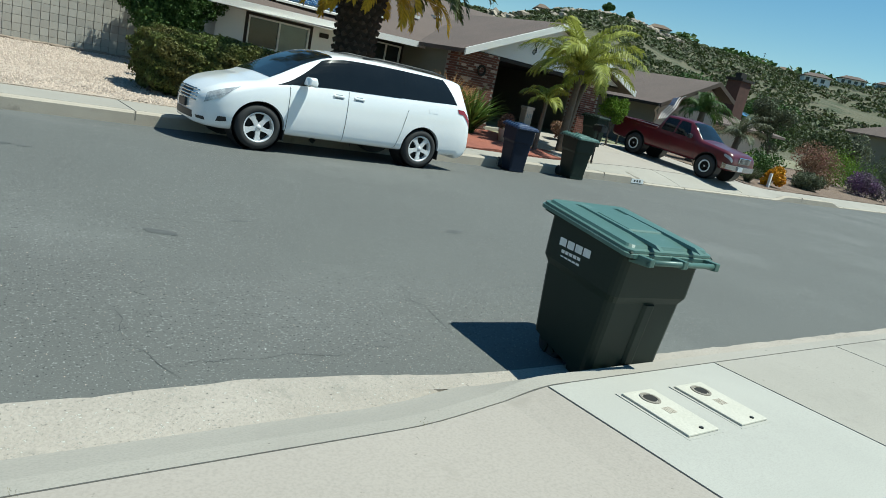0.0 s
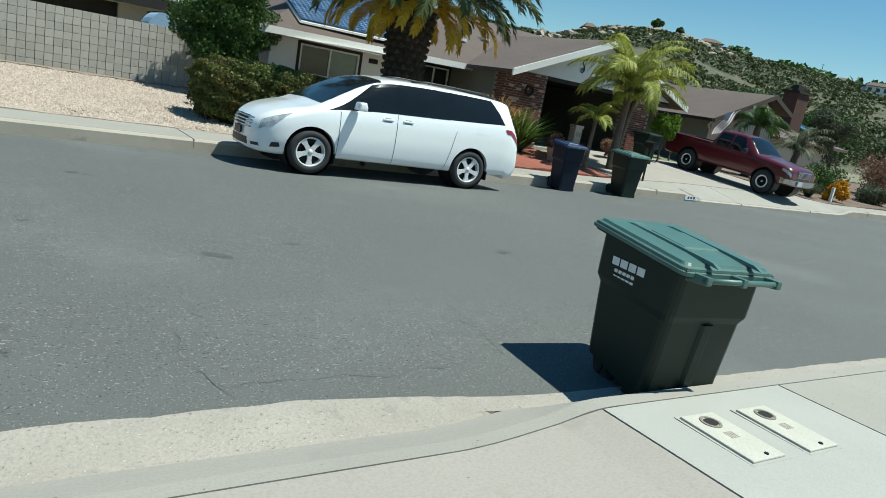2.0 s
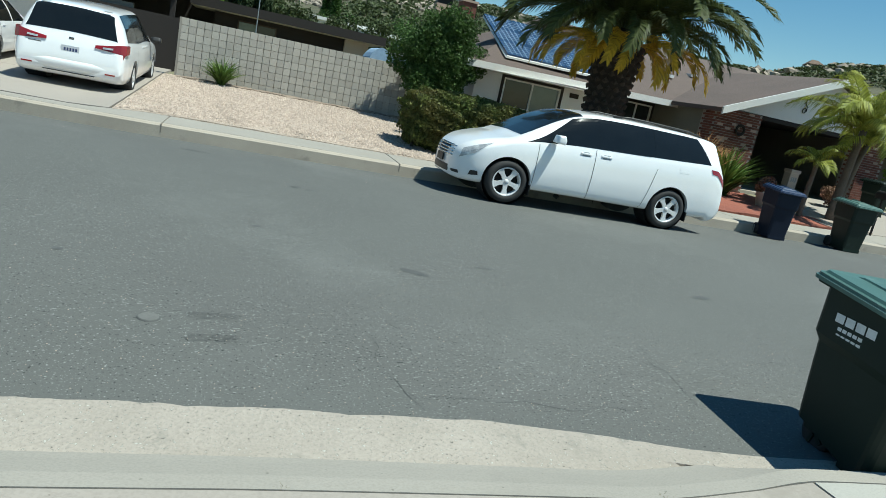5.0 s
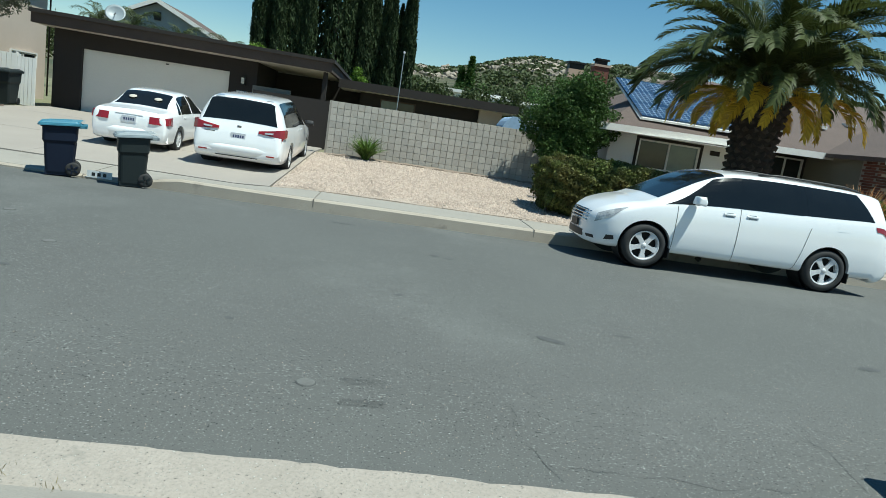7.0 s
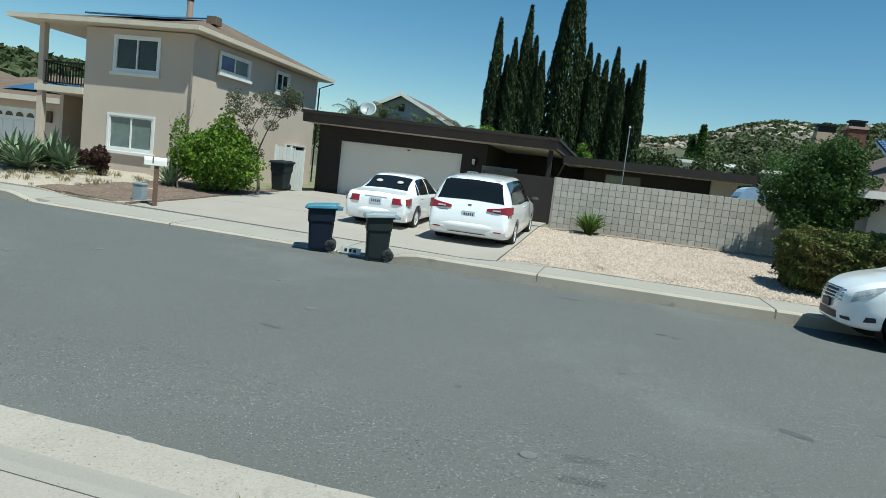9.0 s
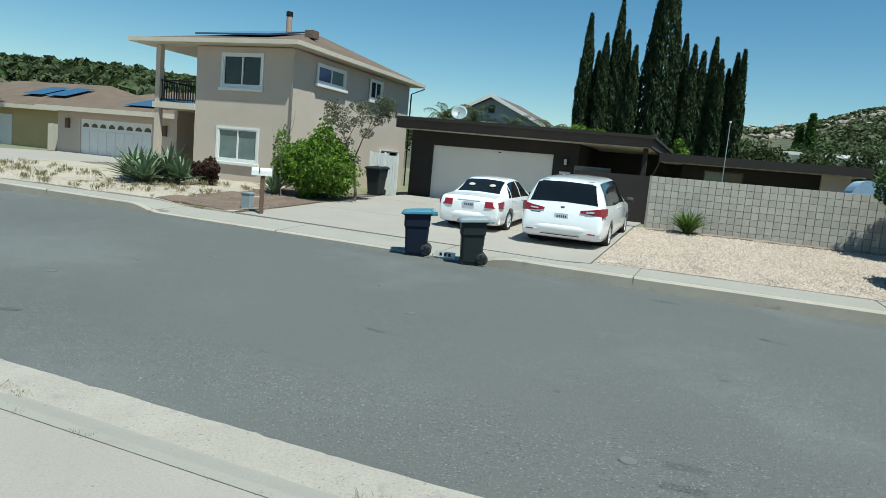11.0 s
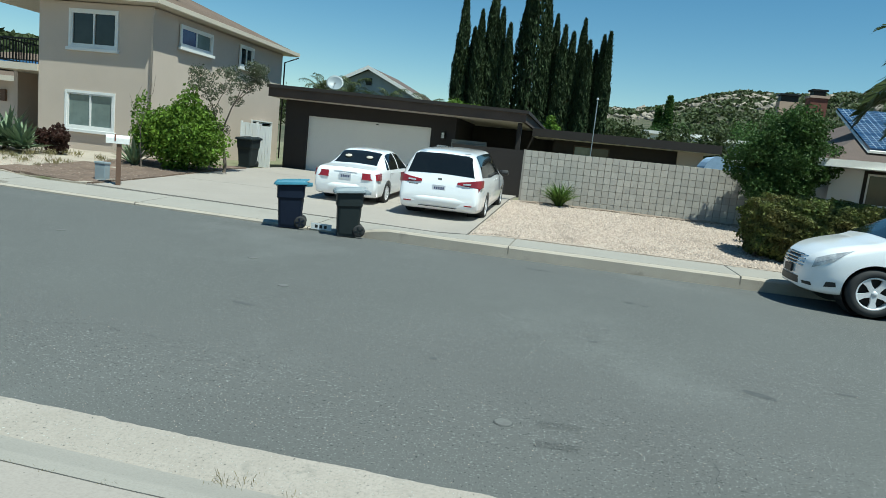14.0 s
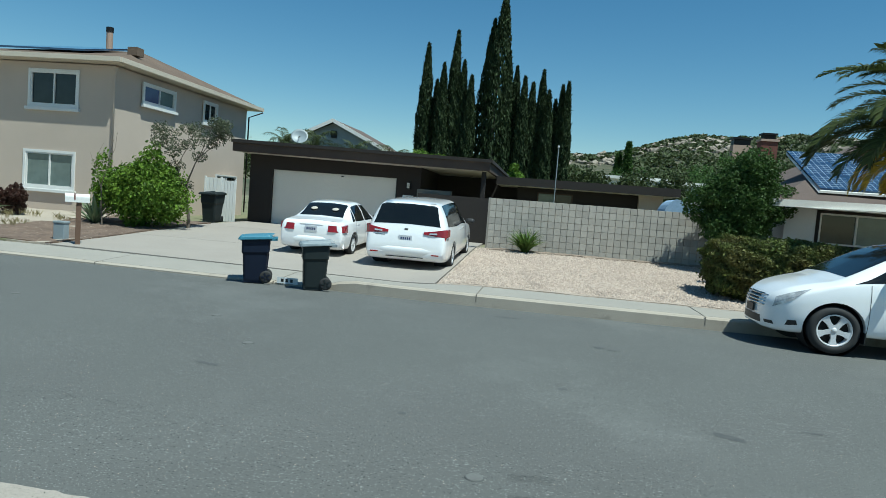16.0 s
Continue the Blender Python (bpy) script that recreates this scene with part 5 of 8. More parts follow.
    # moulded channel of the back face
    db, sb = (d0 - 0.12, -0.015) if near else (d0, 0.0)

    def back_y(z):
        q = (z - 0.05) / (hb - 0.05)
        return -(db + (d1 - 0.03 * near - db) * q) / 2 - sb * (1 - q)

    for x in ((0.02,) if near else (-0.10, 0.10)):
        wd = 0.05 if near else 0.018
        part("back_rib", Build().loft([[(x - wd, back_y(z) - 0.001, z), (x - wd * 0.6, back_y(z) - 0.016, z), (x + wd * 0.6, back_y(z) - 0.016, z), (x + wd, back_y(z) - 0.001, z), (x + wd, back_y(z) + 0.03, z), (x - wd, back_y(z) + 0.03, z)] for z in (0.16, hb * 0.62)]), tub, t, bevel=0.004)
    part("foot", Build().loft([[(sx * w0 * 0.46, (sy * 0.12 - 0.24 if near else sy * 0.44 + 0.06) * d0, z) for sx, sy in ((-1, -1), (1, -1), (1, 1), (-1, 1))] for z in (0.0, 0.07)]), tub, t)
    if logo:
        side_w = lambda f: -(w0 + (w1 - w0) * f) / 2 - 0.0175
        def stripe(y0, y1, z0, z1):
            b = Build()
            f0, f1 = (z0 - 0.05) / (hf - 0.05), (z1 - 0.05) / (hf - 0.05)
            b.add([(side_w(f0) - 0.0005, y0, z0), (side_w(f0) - 0.0005, y1, z0), (side_w(f1) - 0.0005, y1, z1), (side_w(f1) - 0.0005, y0, z1)], [(0, 1, 2, 3)])
            part("printed_mark", b, WHITE_INK, t, "white printed mark")
        zt = hf - 0.22 if near else hf - 0.25
        q = 1.5 if near else 1.0
        y0 = 0.21 if near else 0.2
        for k in range(4):
            ya = y0 - k * 0.052 * q
            stripe(ya - 0.044 * q, ya, zt, zt + 0.034 * q)
        for k in range(2):
            for j in range(5):
                stripe(y0 - 0.045 * q - j * 0.026 * q, y0 - 0.024 * q - j * 0.026 * q, zt - 0.028 * q - k * 0.026 * q, zt - 0.014 * q - k * 0.026 * q)
    return t


near_bin = wheeled_bin(pose(3.48, 3.00, -0.03, 0, 0, -8), "dark green wheeled bin with a faded green lid in the gutter", BIN_G, LID_G, hf=0.995, hb=0.925, logo=True, near=True, w0=0.61, d0=0.69, w1=0.64, d1=0.76)
FAR_BINS = "bins put out along the far kerb"
wheeled_bin(pose(10.75, 11.72, -0.05, 0, 0, 170), "navy blue wheeled bin with a blue lid at the kerb", BIN_B, LID_B, w0=0.42, d0=0.46, w1=0.50, d1=0.58, hf=1.0, hb=1.04, group=FAR_BINS, logo=True)
wheeled_bin(pose(12.70, 11.62, -0.05, 0, 0, 172), "dark green wheeled bin with a green lid at the kerb", BIN_G, LID_G, w0=0.44, d0=0.48, w1=0.56, d1=0.64, hf=1.0, hb=1.04, group=FAR_BINS, logo=True)
wheeled_bin(pose(-5.58, 12.16, -0.05, 0, 0, 112), "dark blue wheeled bin with a teal lid at the kerb", BIN_B, LID_T, w0=0.40, d0=0.40, w1=0.50, d1=0.50, hf=0.83, hb=0.87, group=FAR_BINS)
wheeled_bin(pose(-4.34, 11.98, -0.05, 0, 0, 114), "charcoal wheeled bin with a pale grey lid at the kerb", BIN_K, LID_K, w0=0.39, d0=0.38, w1=0.48, d1=0.46, hf=0.82, hb=0.86, group=FAR_BINS)
wheeled_bin(pose(-12.0, 22.6, 0.40, 0, 0, 180), "black wheeled bin standing beside a white gate", BIN_K, BIN_K, hf=1.0, hb=1.04)
wheeled_bin(pose(19.0, 16.6, 0.42, 0, 0, 180), "dark green wheeled bin beside a brick pier", BIN_G, BIN_G, hf=1.05, hb=1.08)


# ---- houses ----
def hip_roof(x0, x1, y0, y1, z, ridge, thick=0.14):
    """Roof slab with eaves at z and a ridge given as two points."""
    (a, b) = ridge
    bld = Build()
    c = [(x0, y0, z), (x1, y0, z), (x1, y1, z), (x0, y1, z)]
    v = c + [a, b] + [(p[0], p[1], z - thick) for p in c]
    bld.add(v, [(0, 1, 5, 4), (1, 2, 5), (2, 3, 4, 5), (3, 0, 4), (0, 6, 7, 1), (1, 7, 8, 2), (2, 8, 9, 3), (3, 9, 6, 0), (6, 9, 8, 7)])
    return bld


def wall_with_openings(x0, x1, y0, y1, z0, z1, holes):
    """A wall along x with thickness y0..y1 and openings (xa, xb, za, zb) going through it."""
    b = Build()
    xs = sorted({x0, x1, *[h[0] for h in holes], *[h[1] for h in holes]})
    zs = sorted({z0, z1, *[h[2] for h in holes], *[h[3] for h in holes]})
    for xa, xb in zip(xs, xs[1:]):
        run = None
        for za, zb in zip(zs, zs[1:]):
            mx, mz = (xa + xb) / 2, (za + zb) / 2
            if any(h[0] < mx < h[1] and h[2] < mz < h[3] for h in holes):
                continue
            b.box(xa, xb, y0, y1, za, zb)
    return b


def window(parent, m, w, h, frame_mat=None, panes=2, trim=0.0, trim_mat=None, sill=True, glass_mats=None, border=0.0, border_mat=None):
    """A sliding window: m puts its lower left corner on the wall, x along it, y into it."""
    frame_mat = frame_mat or TRIM_W
    win = new("window")
    win.parent = parent
    win.matrix_local = m
    f = 0.05
    fr = Build().box(0, w, -0.03, 0.06, 0, f).box(0, w, -0.03, 0.06, h - f, h).box(0, f, -0.03, 0.06, f, h - f).box(w - f, w, -0.03, 0.06, f, h - f)
    part("window_frame", fr, frame_mat, win)
    for k in range(panes):
        xa, xb = f + (w - 2 * f) * k / panes, f + (w - 2 * f) * (k + 1) / panes
        if k:
            part("mullion", Build().box(xa - 0.025, xa + 0.025, -0.02, 0.05, f, h - f), frame_mat, win)
        gm = glass_mats[k % len(glass_mats)] if glass_mats else PANE
        part("pane", Build().box(xa + (0.025 if k else 0.0), xb - (0.025 if k < panes - 1 else 0.0), 0.02 + 0.012 * k, 0.032 + 0.012 * k, f, h - f), gm, win)
    if trim:
        part("window_trim", Build().box(-trim, 0, -0.05, 0.01, -trim, h + trim).box(w, w + trim, -0.05, 0.01, -trim, h + trim).box(0, w, -0.05, 0.01, h, h + trim).box(0, w, -0.05, 0.01, -trim, 0), trim_mat or TRIM_W, win)
    if border:
        part("shutter_band", Build().box(-border, 0, -0.035, 0.01, -border, h + border).box(w, w + border, -0.035, 0.01, -border, h + border).box(0, w, -0.035, 0.01, h, h + border).box(0, w, -0.035, 0.01, -border, 0), border_mat, win)
    if sill:
        part("window_sill", Build().box(-trim - 0.06, w + trim + 0.06, -0.12, 0.01, -trim - 0.11, -trim - 0.001), trim_mat or TRIM_W, win, bevel=0.01)
    return win


# house A: tan two-storey
A = thing("two_storey_house", "tan stucco two-storey house with a corner balcony", "house")
part("wall", wall_with_openings(-19.35, -14.9, 21.0, 21.2, 0.2, 5.45, [(-18.06, -16.3, 4.02, 5.14), (-18.16, -16.34, 1.22, 2.38)]), STUCCO, A)
part("wall", Build().box(-15.1, -14.9, 21.2, 31.0, 0.2, 5.45), STUCCO, A)
part("wall", Build().box(-19.35, -19.15, 21.2, 31.0, 0.2, 5.45), STUCCO, A)
part("wall", Build().box(-19.15, -15.1, 30.8, 31.0, 0.2, 5.45), STUCCO, A)
# added near-black panel that stands in for the unlit rooms behind the windows
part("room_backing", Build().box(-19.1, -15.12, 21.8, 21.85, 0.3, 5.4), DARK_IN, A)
window(A, Matrix.Translation((-18.06, 21.02, 4.02)), 1.76, 1.12, trim=0.09)
window(A, Matrix.Translation((-18.16, 21.02, 1.22)), 1.82, 1.16, trim=0.09, glass_mats=[PANE_LIT])
side = Matrix.Rotation(radians(90), 4, "Z")
window(A, Matrix.Translation((-14.845, 22.55, 4.50)) @ side, 2.0, 0.62, trim=0.08, glass_mats=[glass("blue_pane", (0.06, 0.08, 0.19)), PANE_LIT])
window(A, Matrix.Translation((-14.845, 26.85, 4.40)) @ side, 1.05, 0.76, trim=0.08)
window(A, Matrix.Translation((-14.845, 22.6, 1.85)) @ side, 1.5, 0.45, trim=0.05, sill=False)
window(A, Matrix.Translation((-14.845, 28.2, 1.65)) @ side, 1.9, 0.5, trim=0.05, sill=False)
part("roof", hip_roof(-22.3, -14.43, 20.52, 31.7, 5.65, ((-19.3, 26.0, 6.95), (-17.3, 26.0, 6.95)), 0.1), TILE, A, "tan shingle roof")
part("fascia", Build().box(-22.35, -14.38, 20.45, 20.53, 5.50, 5.66).box(-14.44, -14.36, 20.53, 31.75, 5.50, 5.66).box(-22.36, -22.28, 20.53, 31.75, 5.50, 5.66), TRIM_T, A, "cream gutter and fascia")
part("soffit", Build().box(-22.28, -14.44, 20.53, 31.7, 5.485, 5.53), TRIM_T, A)
part("downpipe", Build().tube([(-14.75, 20.9, 5.35), (-14.86, 20.93, 5.1), (-14.86, 20.93, 0.4)], 0.035, 8), STUCCO, A, smooth=True)
part("downpipe", Build().tube([(-14.2, 31.3, 5.4), (-14.8, 31.05, 5.1), (-14.8, 31.05, 0.5)], 0.035, 8), IRON, A, smooth=True)
bal = part("balcony", Build().box(-21.5, -19.355, 20.95, 24.0, 3.0, 3.24), TRIM_T, A)
part("post", Build().box(-21.42, -21.2, 21.0, 21.22, 0.2, 3.0).box(-21.42, -21.2, 21.0, 21.22, 3.24, 5.45), STUCCO, A)
part("rail", Build().box(-21.2, -19.36, 21.05, 21.09, 4.06, 4.12).box(-21.2, -19.36, 21.05, 21.09, 3.32, 3.36).box(-21.35, -21.3, 21.22, 24.0, 4.06, 4.12).box(-21.35, -21.3, 21.22, 24.0, 3.32, 3.36), IRON, bal, "black iron railing")
for k in range(15):
    x = -21.12 + k * 0.122
    part("baluster", Build().box(x - 0.012, x + 0.012, 21.06, 21.084, 3.36, 4.06), IRON, bal)
for k in range(18):
    y = 21.35 + k * 0.15
    part("baluster", Build().box(-21.337, -21.313, y - 0.012, y + 0.012, 3.36, 4.06), IRON, bal)
part("balcony_door", Build().box(-19.42, -19.36, 21.5, 22.4, 3.25, 5.25), TRIM_W, A, "white balcony door")
part("porch_wall", Build().box(-21.6, -19.36, 24.0, 24.2, 0.2, 3.0).box(-21.62, -21.45, 22.3, 24.2, 0.2, 3.0), STUCCO, A)
part("front_door", Build().box(-19.40, -19.36, 21.6, 22.5, 0.35, 2.45), DARK_IN, A, "dark front door")
part("porch_lamp", Build().box(-21.0, -20.85, 23.88, 24.0, 1.9, 2.3), IRON, A, bevel=0.03)
ch = part("vent_pipe", Build().tube([(-18.9, 26.2, 6.9), (-18.9, 26.2, 7.75)], 0.13, 12), BRICK_PALE, A)
part("cap", Build().tube([(-18.9, 26.2, 7.76), (-18.9, 26.2, 7.95)], 0.15, 12), IRON, ch)
part("roof_vent", Build().box(-15.8, -15.4, 22.9, 23.3, 6.2, 6.5), TILE, A)
solA = part("solar_panel", Build().add([(-20.6, 22.2, 6.20), (-17.0, 22.2, 6.20), (-17.4, 25.4, 6.94), (-20.0, 25.4, 6.94), (-20.6, 22.2, 6.13), (-17.0, 22.2, 6.13), (-17.4, 25.4, 6.87), (-20.0, 25.4, 6.87)],
                                      [(0, 1, 2, 3), (4, 7, 6, 5), (0, 4, 5, 1), (1, 5, 6, 2), (2, 6, 7, 3), (3, 7, 4, 0)]), SOLAR, A, "dark solar panel array")

# house B: low dark brown house with flat roofs
B = thing("low_brown_house", "low dark brown flat-roofed house with a pale garage door", "house")
part("wall", wall_with_openings(-11.65, -4.9, 24.75, 24.95, 0.3, 3.1, [(-10.72, -5.83, 0.3, 2.50)]), BROWN, B)
part("wall", Build().box(-11.65, -11.45, 24.95, 33, 0.3, 3.1), BROWN, B)
part("wall", Build().box(-5.1, -4.9, 24.95, 29.0, 0.3, 3.05), BROWN, B)
part("wall", Build().box(-4.9, -1.2, 28.6, 28.8, 0.3, 2.9), BROWN, B)
part("wall", wall_with_openings(-1.4, 4.1, 27.2, 27.4, 0.3, 2.62, [(-0.6, 0.8, 1.2, 2.45)]), BROWN, B)
part("wall", Build().box(3.3, 4.2, 26.9, 27.15, 0.3, 2.6), STUCCO, B)
gd = part("garage_door", Build().box(-10.72, -5.83, 24.86, 24.92, 0.39, 2.50), GARAGE_W, B, "plain pale garage door")
part("door_bottom_seal", Build().box(-10.72, -5.83, 24.84, 24.93, 0.355, 0.385), DARK_IN, gd)
part("door_pull", Build().box(-8.0, -7.9, 24.83, 24.86, 2.40, 2.44), IRON, gd)
window(B, Matrix.Translation((-0.6, 27.22, 1.2)), 1.4, 1.25, frame_mat=FASCIA_B, sill=False, glass_mats=[PANE_LIT, PANE])
# main roof slab falls gently to the side
ra, rb = 3.46, 3.30
rf = Build()
rf.loft([[(-12.0, 23.9, ra - 0.40), (-12.0, 23.9, ra), (-12.0, 34.0, ra), (-12.0, 34.0, ra - 0.40)], [(-2.25, 23.4, rb - 0.36), (-2.25, 23.4, rb), (-2.25, 34.0, rb), (-2.25, 34.0, rb - 0.36)]])
part("roof", rf, FASCIA_B, B, "weathered brown fascia and flat roof")
part("roof_edge", Build().loft([[(-12.05, 23.82, ra - 0.08), (-12.05, 23.82, ra + 0.04), (-12.05, 34.0, ra + 0.04), (-12.05, 34.0, ra - 0.08)], [(-2.17, 23.32, rb - 0.07), (-2.17, 23.32, rb + 0.04), (-2.17, 34.0, rb + 0.04), (-2.17, 34.0, rb - 0.07)]]), BROWN, B)
part("soffit", Build().loft([[(-11.9, 24.0, ra - 0.415), (-11.9, 24.0, ra - 0.405), (-11.9, 33.8, ra - 0.405), (-11.9, 33.8, ra - 0.415)], [(-2.35, 23.5, rb - 0.375), (-2.35, 23.5, rb - 0.365), (-2.35, 33.8, rb - 0.365), (-2.35, 33.8, rb - 0.375)]]), SOFFIT, B, "pale soffit")
part("roof", Build().box(-2.2, 4.7, 26.2, 34, 2.62, 2.92), BROWN, B, "dark brown lower roof")
part("soffit", Build().box(-2.15, 4.65, 26.25, 33.9, 2.60, 2.615), SOFFIT, B)
part("post", Build().box(-2.55, -2.40, 23.75, 23.9, 0.3, 2.93), BROWN, B)
part("gate", Build().box(-4.75, -1.98, 23.55, 23.61, 0.38, 2.0), BROWN, B, "dark board gate")
part("gate_wall", Build().box(-4.85, -3.6, 23.9, 24.1, 0.3, 2.15), STUCCO_O, B)
num = part("house_number", Build().box(-5.55, -5.14, 24.735, 24.745, 1.82, 1.90), WHITE_INK, B, "pale number bar")
lamp = part("wall_lamp", Build().box(-5.42, -5.26, 24.62, 24.75, 2.12, 2.42), IRON, B, bevel=0.02)
part("lamp_glass", Build().box(-5.39, -5.29, 24.61, 24.625, 2.16, 2.36), LAMP, lamp)
t = thing("satellite_dish", "grey satellite dish on a flat roof", "satellite dish", pose(-9.95, 25.3, 3.46, 0, 0, 15))
part("dish", Build().lathe([(0.0, 0.10), (0.14, 0.085), (0.26, 0.04), (0.33, 0.0), (0.32, 0.02), (0.14, 0.11), (0.0, 0.125)], 24, Matrix.Translation((0, 0, 0.42)) @ Matrix.Rotation(radians(-30), 4, "X")), LID_K, t, smooth=True)
part("arm", Build().tube([(0, 0.05, 0.42), (0, -0.32, 0.32)], 0.015, 6).tube([(0, 0.12, 0.0), (0, 0.12, 0.42)], 0.025, 6), IRON, t)
for k, (xa, xb) in enumerate(((-13.05, -12.3), (-12.28, -11.7))):
    f = thing("side_gate" if k else "side_fence", "white board side gate beside the garage", "gate")
    for j in range(5):
        w = (xb - xa) / 5
        part("board", Build().box(xa + w * j + 0.006, xa + w * (j + 1) - 0.006, 24.0 - 0.25 * k, 24.04 - 0.25 * k, 0.38, 2.0 - 0.08 * k), TRIM_W, f)
    part("post", Build().box(xa - 0.05, xa - 0.003, 23.98 - 0.25 * k, 24.08 - 0.25 * k, 0.38, 2.05), TRIM_W, f)

# block wall before the garden
cmu = thing("wall_block", "grey concrete block garden wall laid in a square grid", "wall", kind="structure")
part("core", Build().box(-1.94, 5.2, 21.03, 21.17, 0.2, 1.985), MORTAR, cmu)
part("footing", Build().box(-1.96, 5.2, 20.9, 21.2, 0.2, 0.40), KERB, cmu)
blk = Build().box(-0.096, 0.096, -0.03, 0.17, 0.0, 0.192).mesh("block", CMU, bevel=0.006)
for j in range(8):
    for i in range(35):
        ob = part("block", blk, None, cmu)
        ob.location = (-1.845 + 0.203 * i, 21.02, 0.40 + 0.2 * j)
part("coping_end", Build().box(-1.99, -1.93, 20.97, 21.2, 0.38, 2.0), MORTAR, cmu)
t = thing("flag_pole", "thin grey metal pole behind the block wall", "pole", pose(0.02, 21.8, 0.4))
part("pole", Build().tube([(0, 0, 0), (0, 0, 3.36)], 0.014, 8), LID_K, t)
part("finial", Build().lathe([(0, -0.04), (0.035, -0.02), (0.035, 0.02), (0, 0.04)], 10, Matrix.Translation((0, 0, 3.38)) @ Matrix.Rotation(radians(90), 4, "X")), ALLOY, t)

t = thing("garden_shelter", "pale blue curved fabric shelter behind the block wall", "shelter", pose(4.02, 23.0, 0.4))
BLUE = mat("pale_blue_fabric", (0.34, 0.47, 0.62), (0.29, 0.41, 0.56), fine=20, coarse=2, rough=0.8, bump=0.2)
part("cover", Build().loft([[(0.46 * math.cos(a) * (1.0 - 0.15 * math.sin(a)), y, 1.35 + 0.68 * math.sin(a)) for a in np.linspace(0, math.pi, 13)] for y in (0.0, 0.5, 1.0, 1.5)], caps=False, closed=False), BLUE, t, fix=False)
part("end_panel", Build().prism([(0.46 * math.cos(a) * (1.0 - 0.15 * math.sin(a)), 1.35 + 0.68 * math.sin(a)) for a in np.linspace(0, math.pi, 13)], -0.02, 0.0, "y"), BLUE, t)
for px_, py_ in ((-0.45, 0.02), (0.45, 0.02), (-0.45, 1.48), (0.45, 1.48)):
    part("leg", Build().tube([(px_, py_, 0.0), (px_, py_, 1.36)], 0.02, 8), LID_K, t)

# house C: white house with brick piers, an open garage and a solar roof
C = thing("brick_pier_house", "white and brick single-storey house with an open garage", "house")
part("wall", wall_with_openings(6.3, 10.2, 19.8, 20.0, 0.2, 2.55, [(7.2, 9.1, 1.40, 2.26)]), STUCCO_W, C)
part("wall", Build().box(6.3, 6.5, 20.0, 28, 0.2, 2.55), STUCCO_W, C)
part("wall", wall_with_openings(10.0, 15.2, 20.9, 21.1, 0.2, 2.75, [(11.9, 13.1, 1.35, 2.42), (14.0, 14.95, 1.35, 2.45)]), STUCCO_O, C)
part("wall", Build().box(10.0, 10.2, 20.0, 20.9, 0.2, 2.6), STUCCO_O, C)
# another added dark panel, giving these windows the shade of a room
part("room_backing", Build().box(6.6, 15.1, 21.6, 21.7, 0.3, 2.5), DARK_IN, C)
window(C, Matrix.Translation((7.2, 19.82, 1.40)), 1.9, 0.86, trim=0.0, sill=False, border=0.09, border_mat=BROWN, glass_mats=[PANE, PANE_LIT])
window(C, Matrix.Translation((11.9, 20.92, 1.35)), 1.2, 1.07, sill=False, border=0.08, border_mat=BROWN)
window(C, Matrix.Translation((14.0, 20.92, 1.35)), 0.95, 1.1, sill=False)
part("sign_plate", Build().box(9.42, 9.72, 19.77, 19.80, 2.08, 2.22), BROWN, C, "dark number plate")
part("window_box", Build().box(6.4, 9.6, 19.6, 19.8, 1.05, 1.25), BROWN, C)
chm = part("chimney", Build().box(7.2, 7.75, 25.7, 26.25, 2.9, 4.82), BRICK, C, "red brick chimney")
part("crown", Build().box(7.16, 7.79, 25.66, 26.29, 4.82, 4.90), BRICK_PALE, chm)
part("flue_cap", Build().box(7.28, 7.67, 25.78, 26.17, 4.90, 5.06).box(7.22, 7.73, 25.72, 26.23, 5.06, 5.12), IRON, chm, "dark metal flue cap")
# main roof: front slope, ridge along the street
z0, z1 = 2.50, 4.75
part("roof", Build().add([(5.75, 19.0, z0), (15.4, 19.9, 2.72), (22.0, 24.3, z1), (9.9, 24.3, z1), (5.75, 29.5, z0), (22.0, 29.5, z0), (5.75, 19.0, z0 - 0.12), (15.4, 19.9, 2.60), (22.0, 24.3, z1 - 0.12), (9.9, 24.3, z1 - 0.12), (5.75, 29.5, z0 - 0.12)],
                         [(0, 1, 2, 3), (3, 2, 5, 4), (0, 6, 7, 1), (0, 3, 4), (0, 4, 10, 6), (6, 9, 8, 7)]), SHINGLE, C, "brown shingle roof")
part("fascia", Build().loft([[(5.72, 18.93, z0 - 0.17), (5.72, 18.93, z0 + 0.02), (5.72, 18.99, z0 + 0.02), (5.72, 18.99, z0 - 0.17)], [(15.2, 19.80, 2.53), (15.2, 19.80, 2.72), (15.2, 19.86, 2.72), (15.2, 19.86, 2.53)]]), TRIM_W, C, "white fascia board")
part("fascia", Build().box(5.68, 5.745, 18.93, 29.5, z0 - 0.17, z0 + 0.02), TRIM_W, C)
part("soffit", Build().box(5.75, 10.5, 19.0, 19.8, z0 - 0.16, z0 - 0.14), TRIM_W, C)
slope_c = (z1 - z0) / 5.3


def roof_pt(x, y, up):
    return (x, y, z0 + slope_c * (y - 19.0) + up + 0.03 * (x - 5.75) / 9.65)


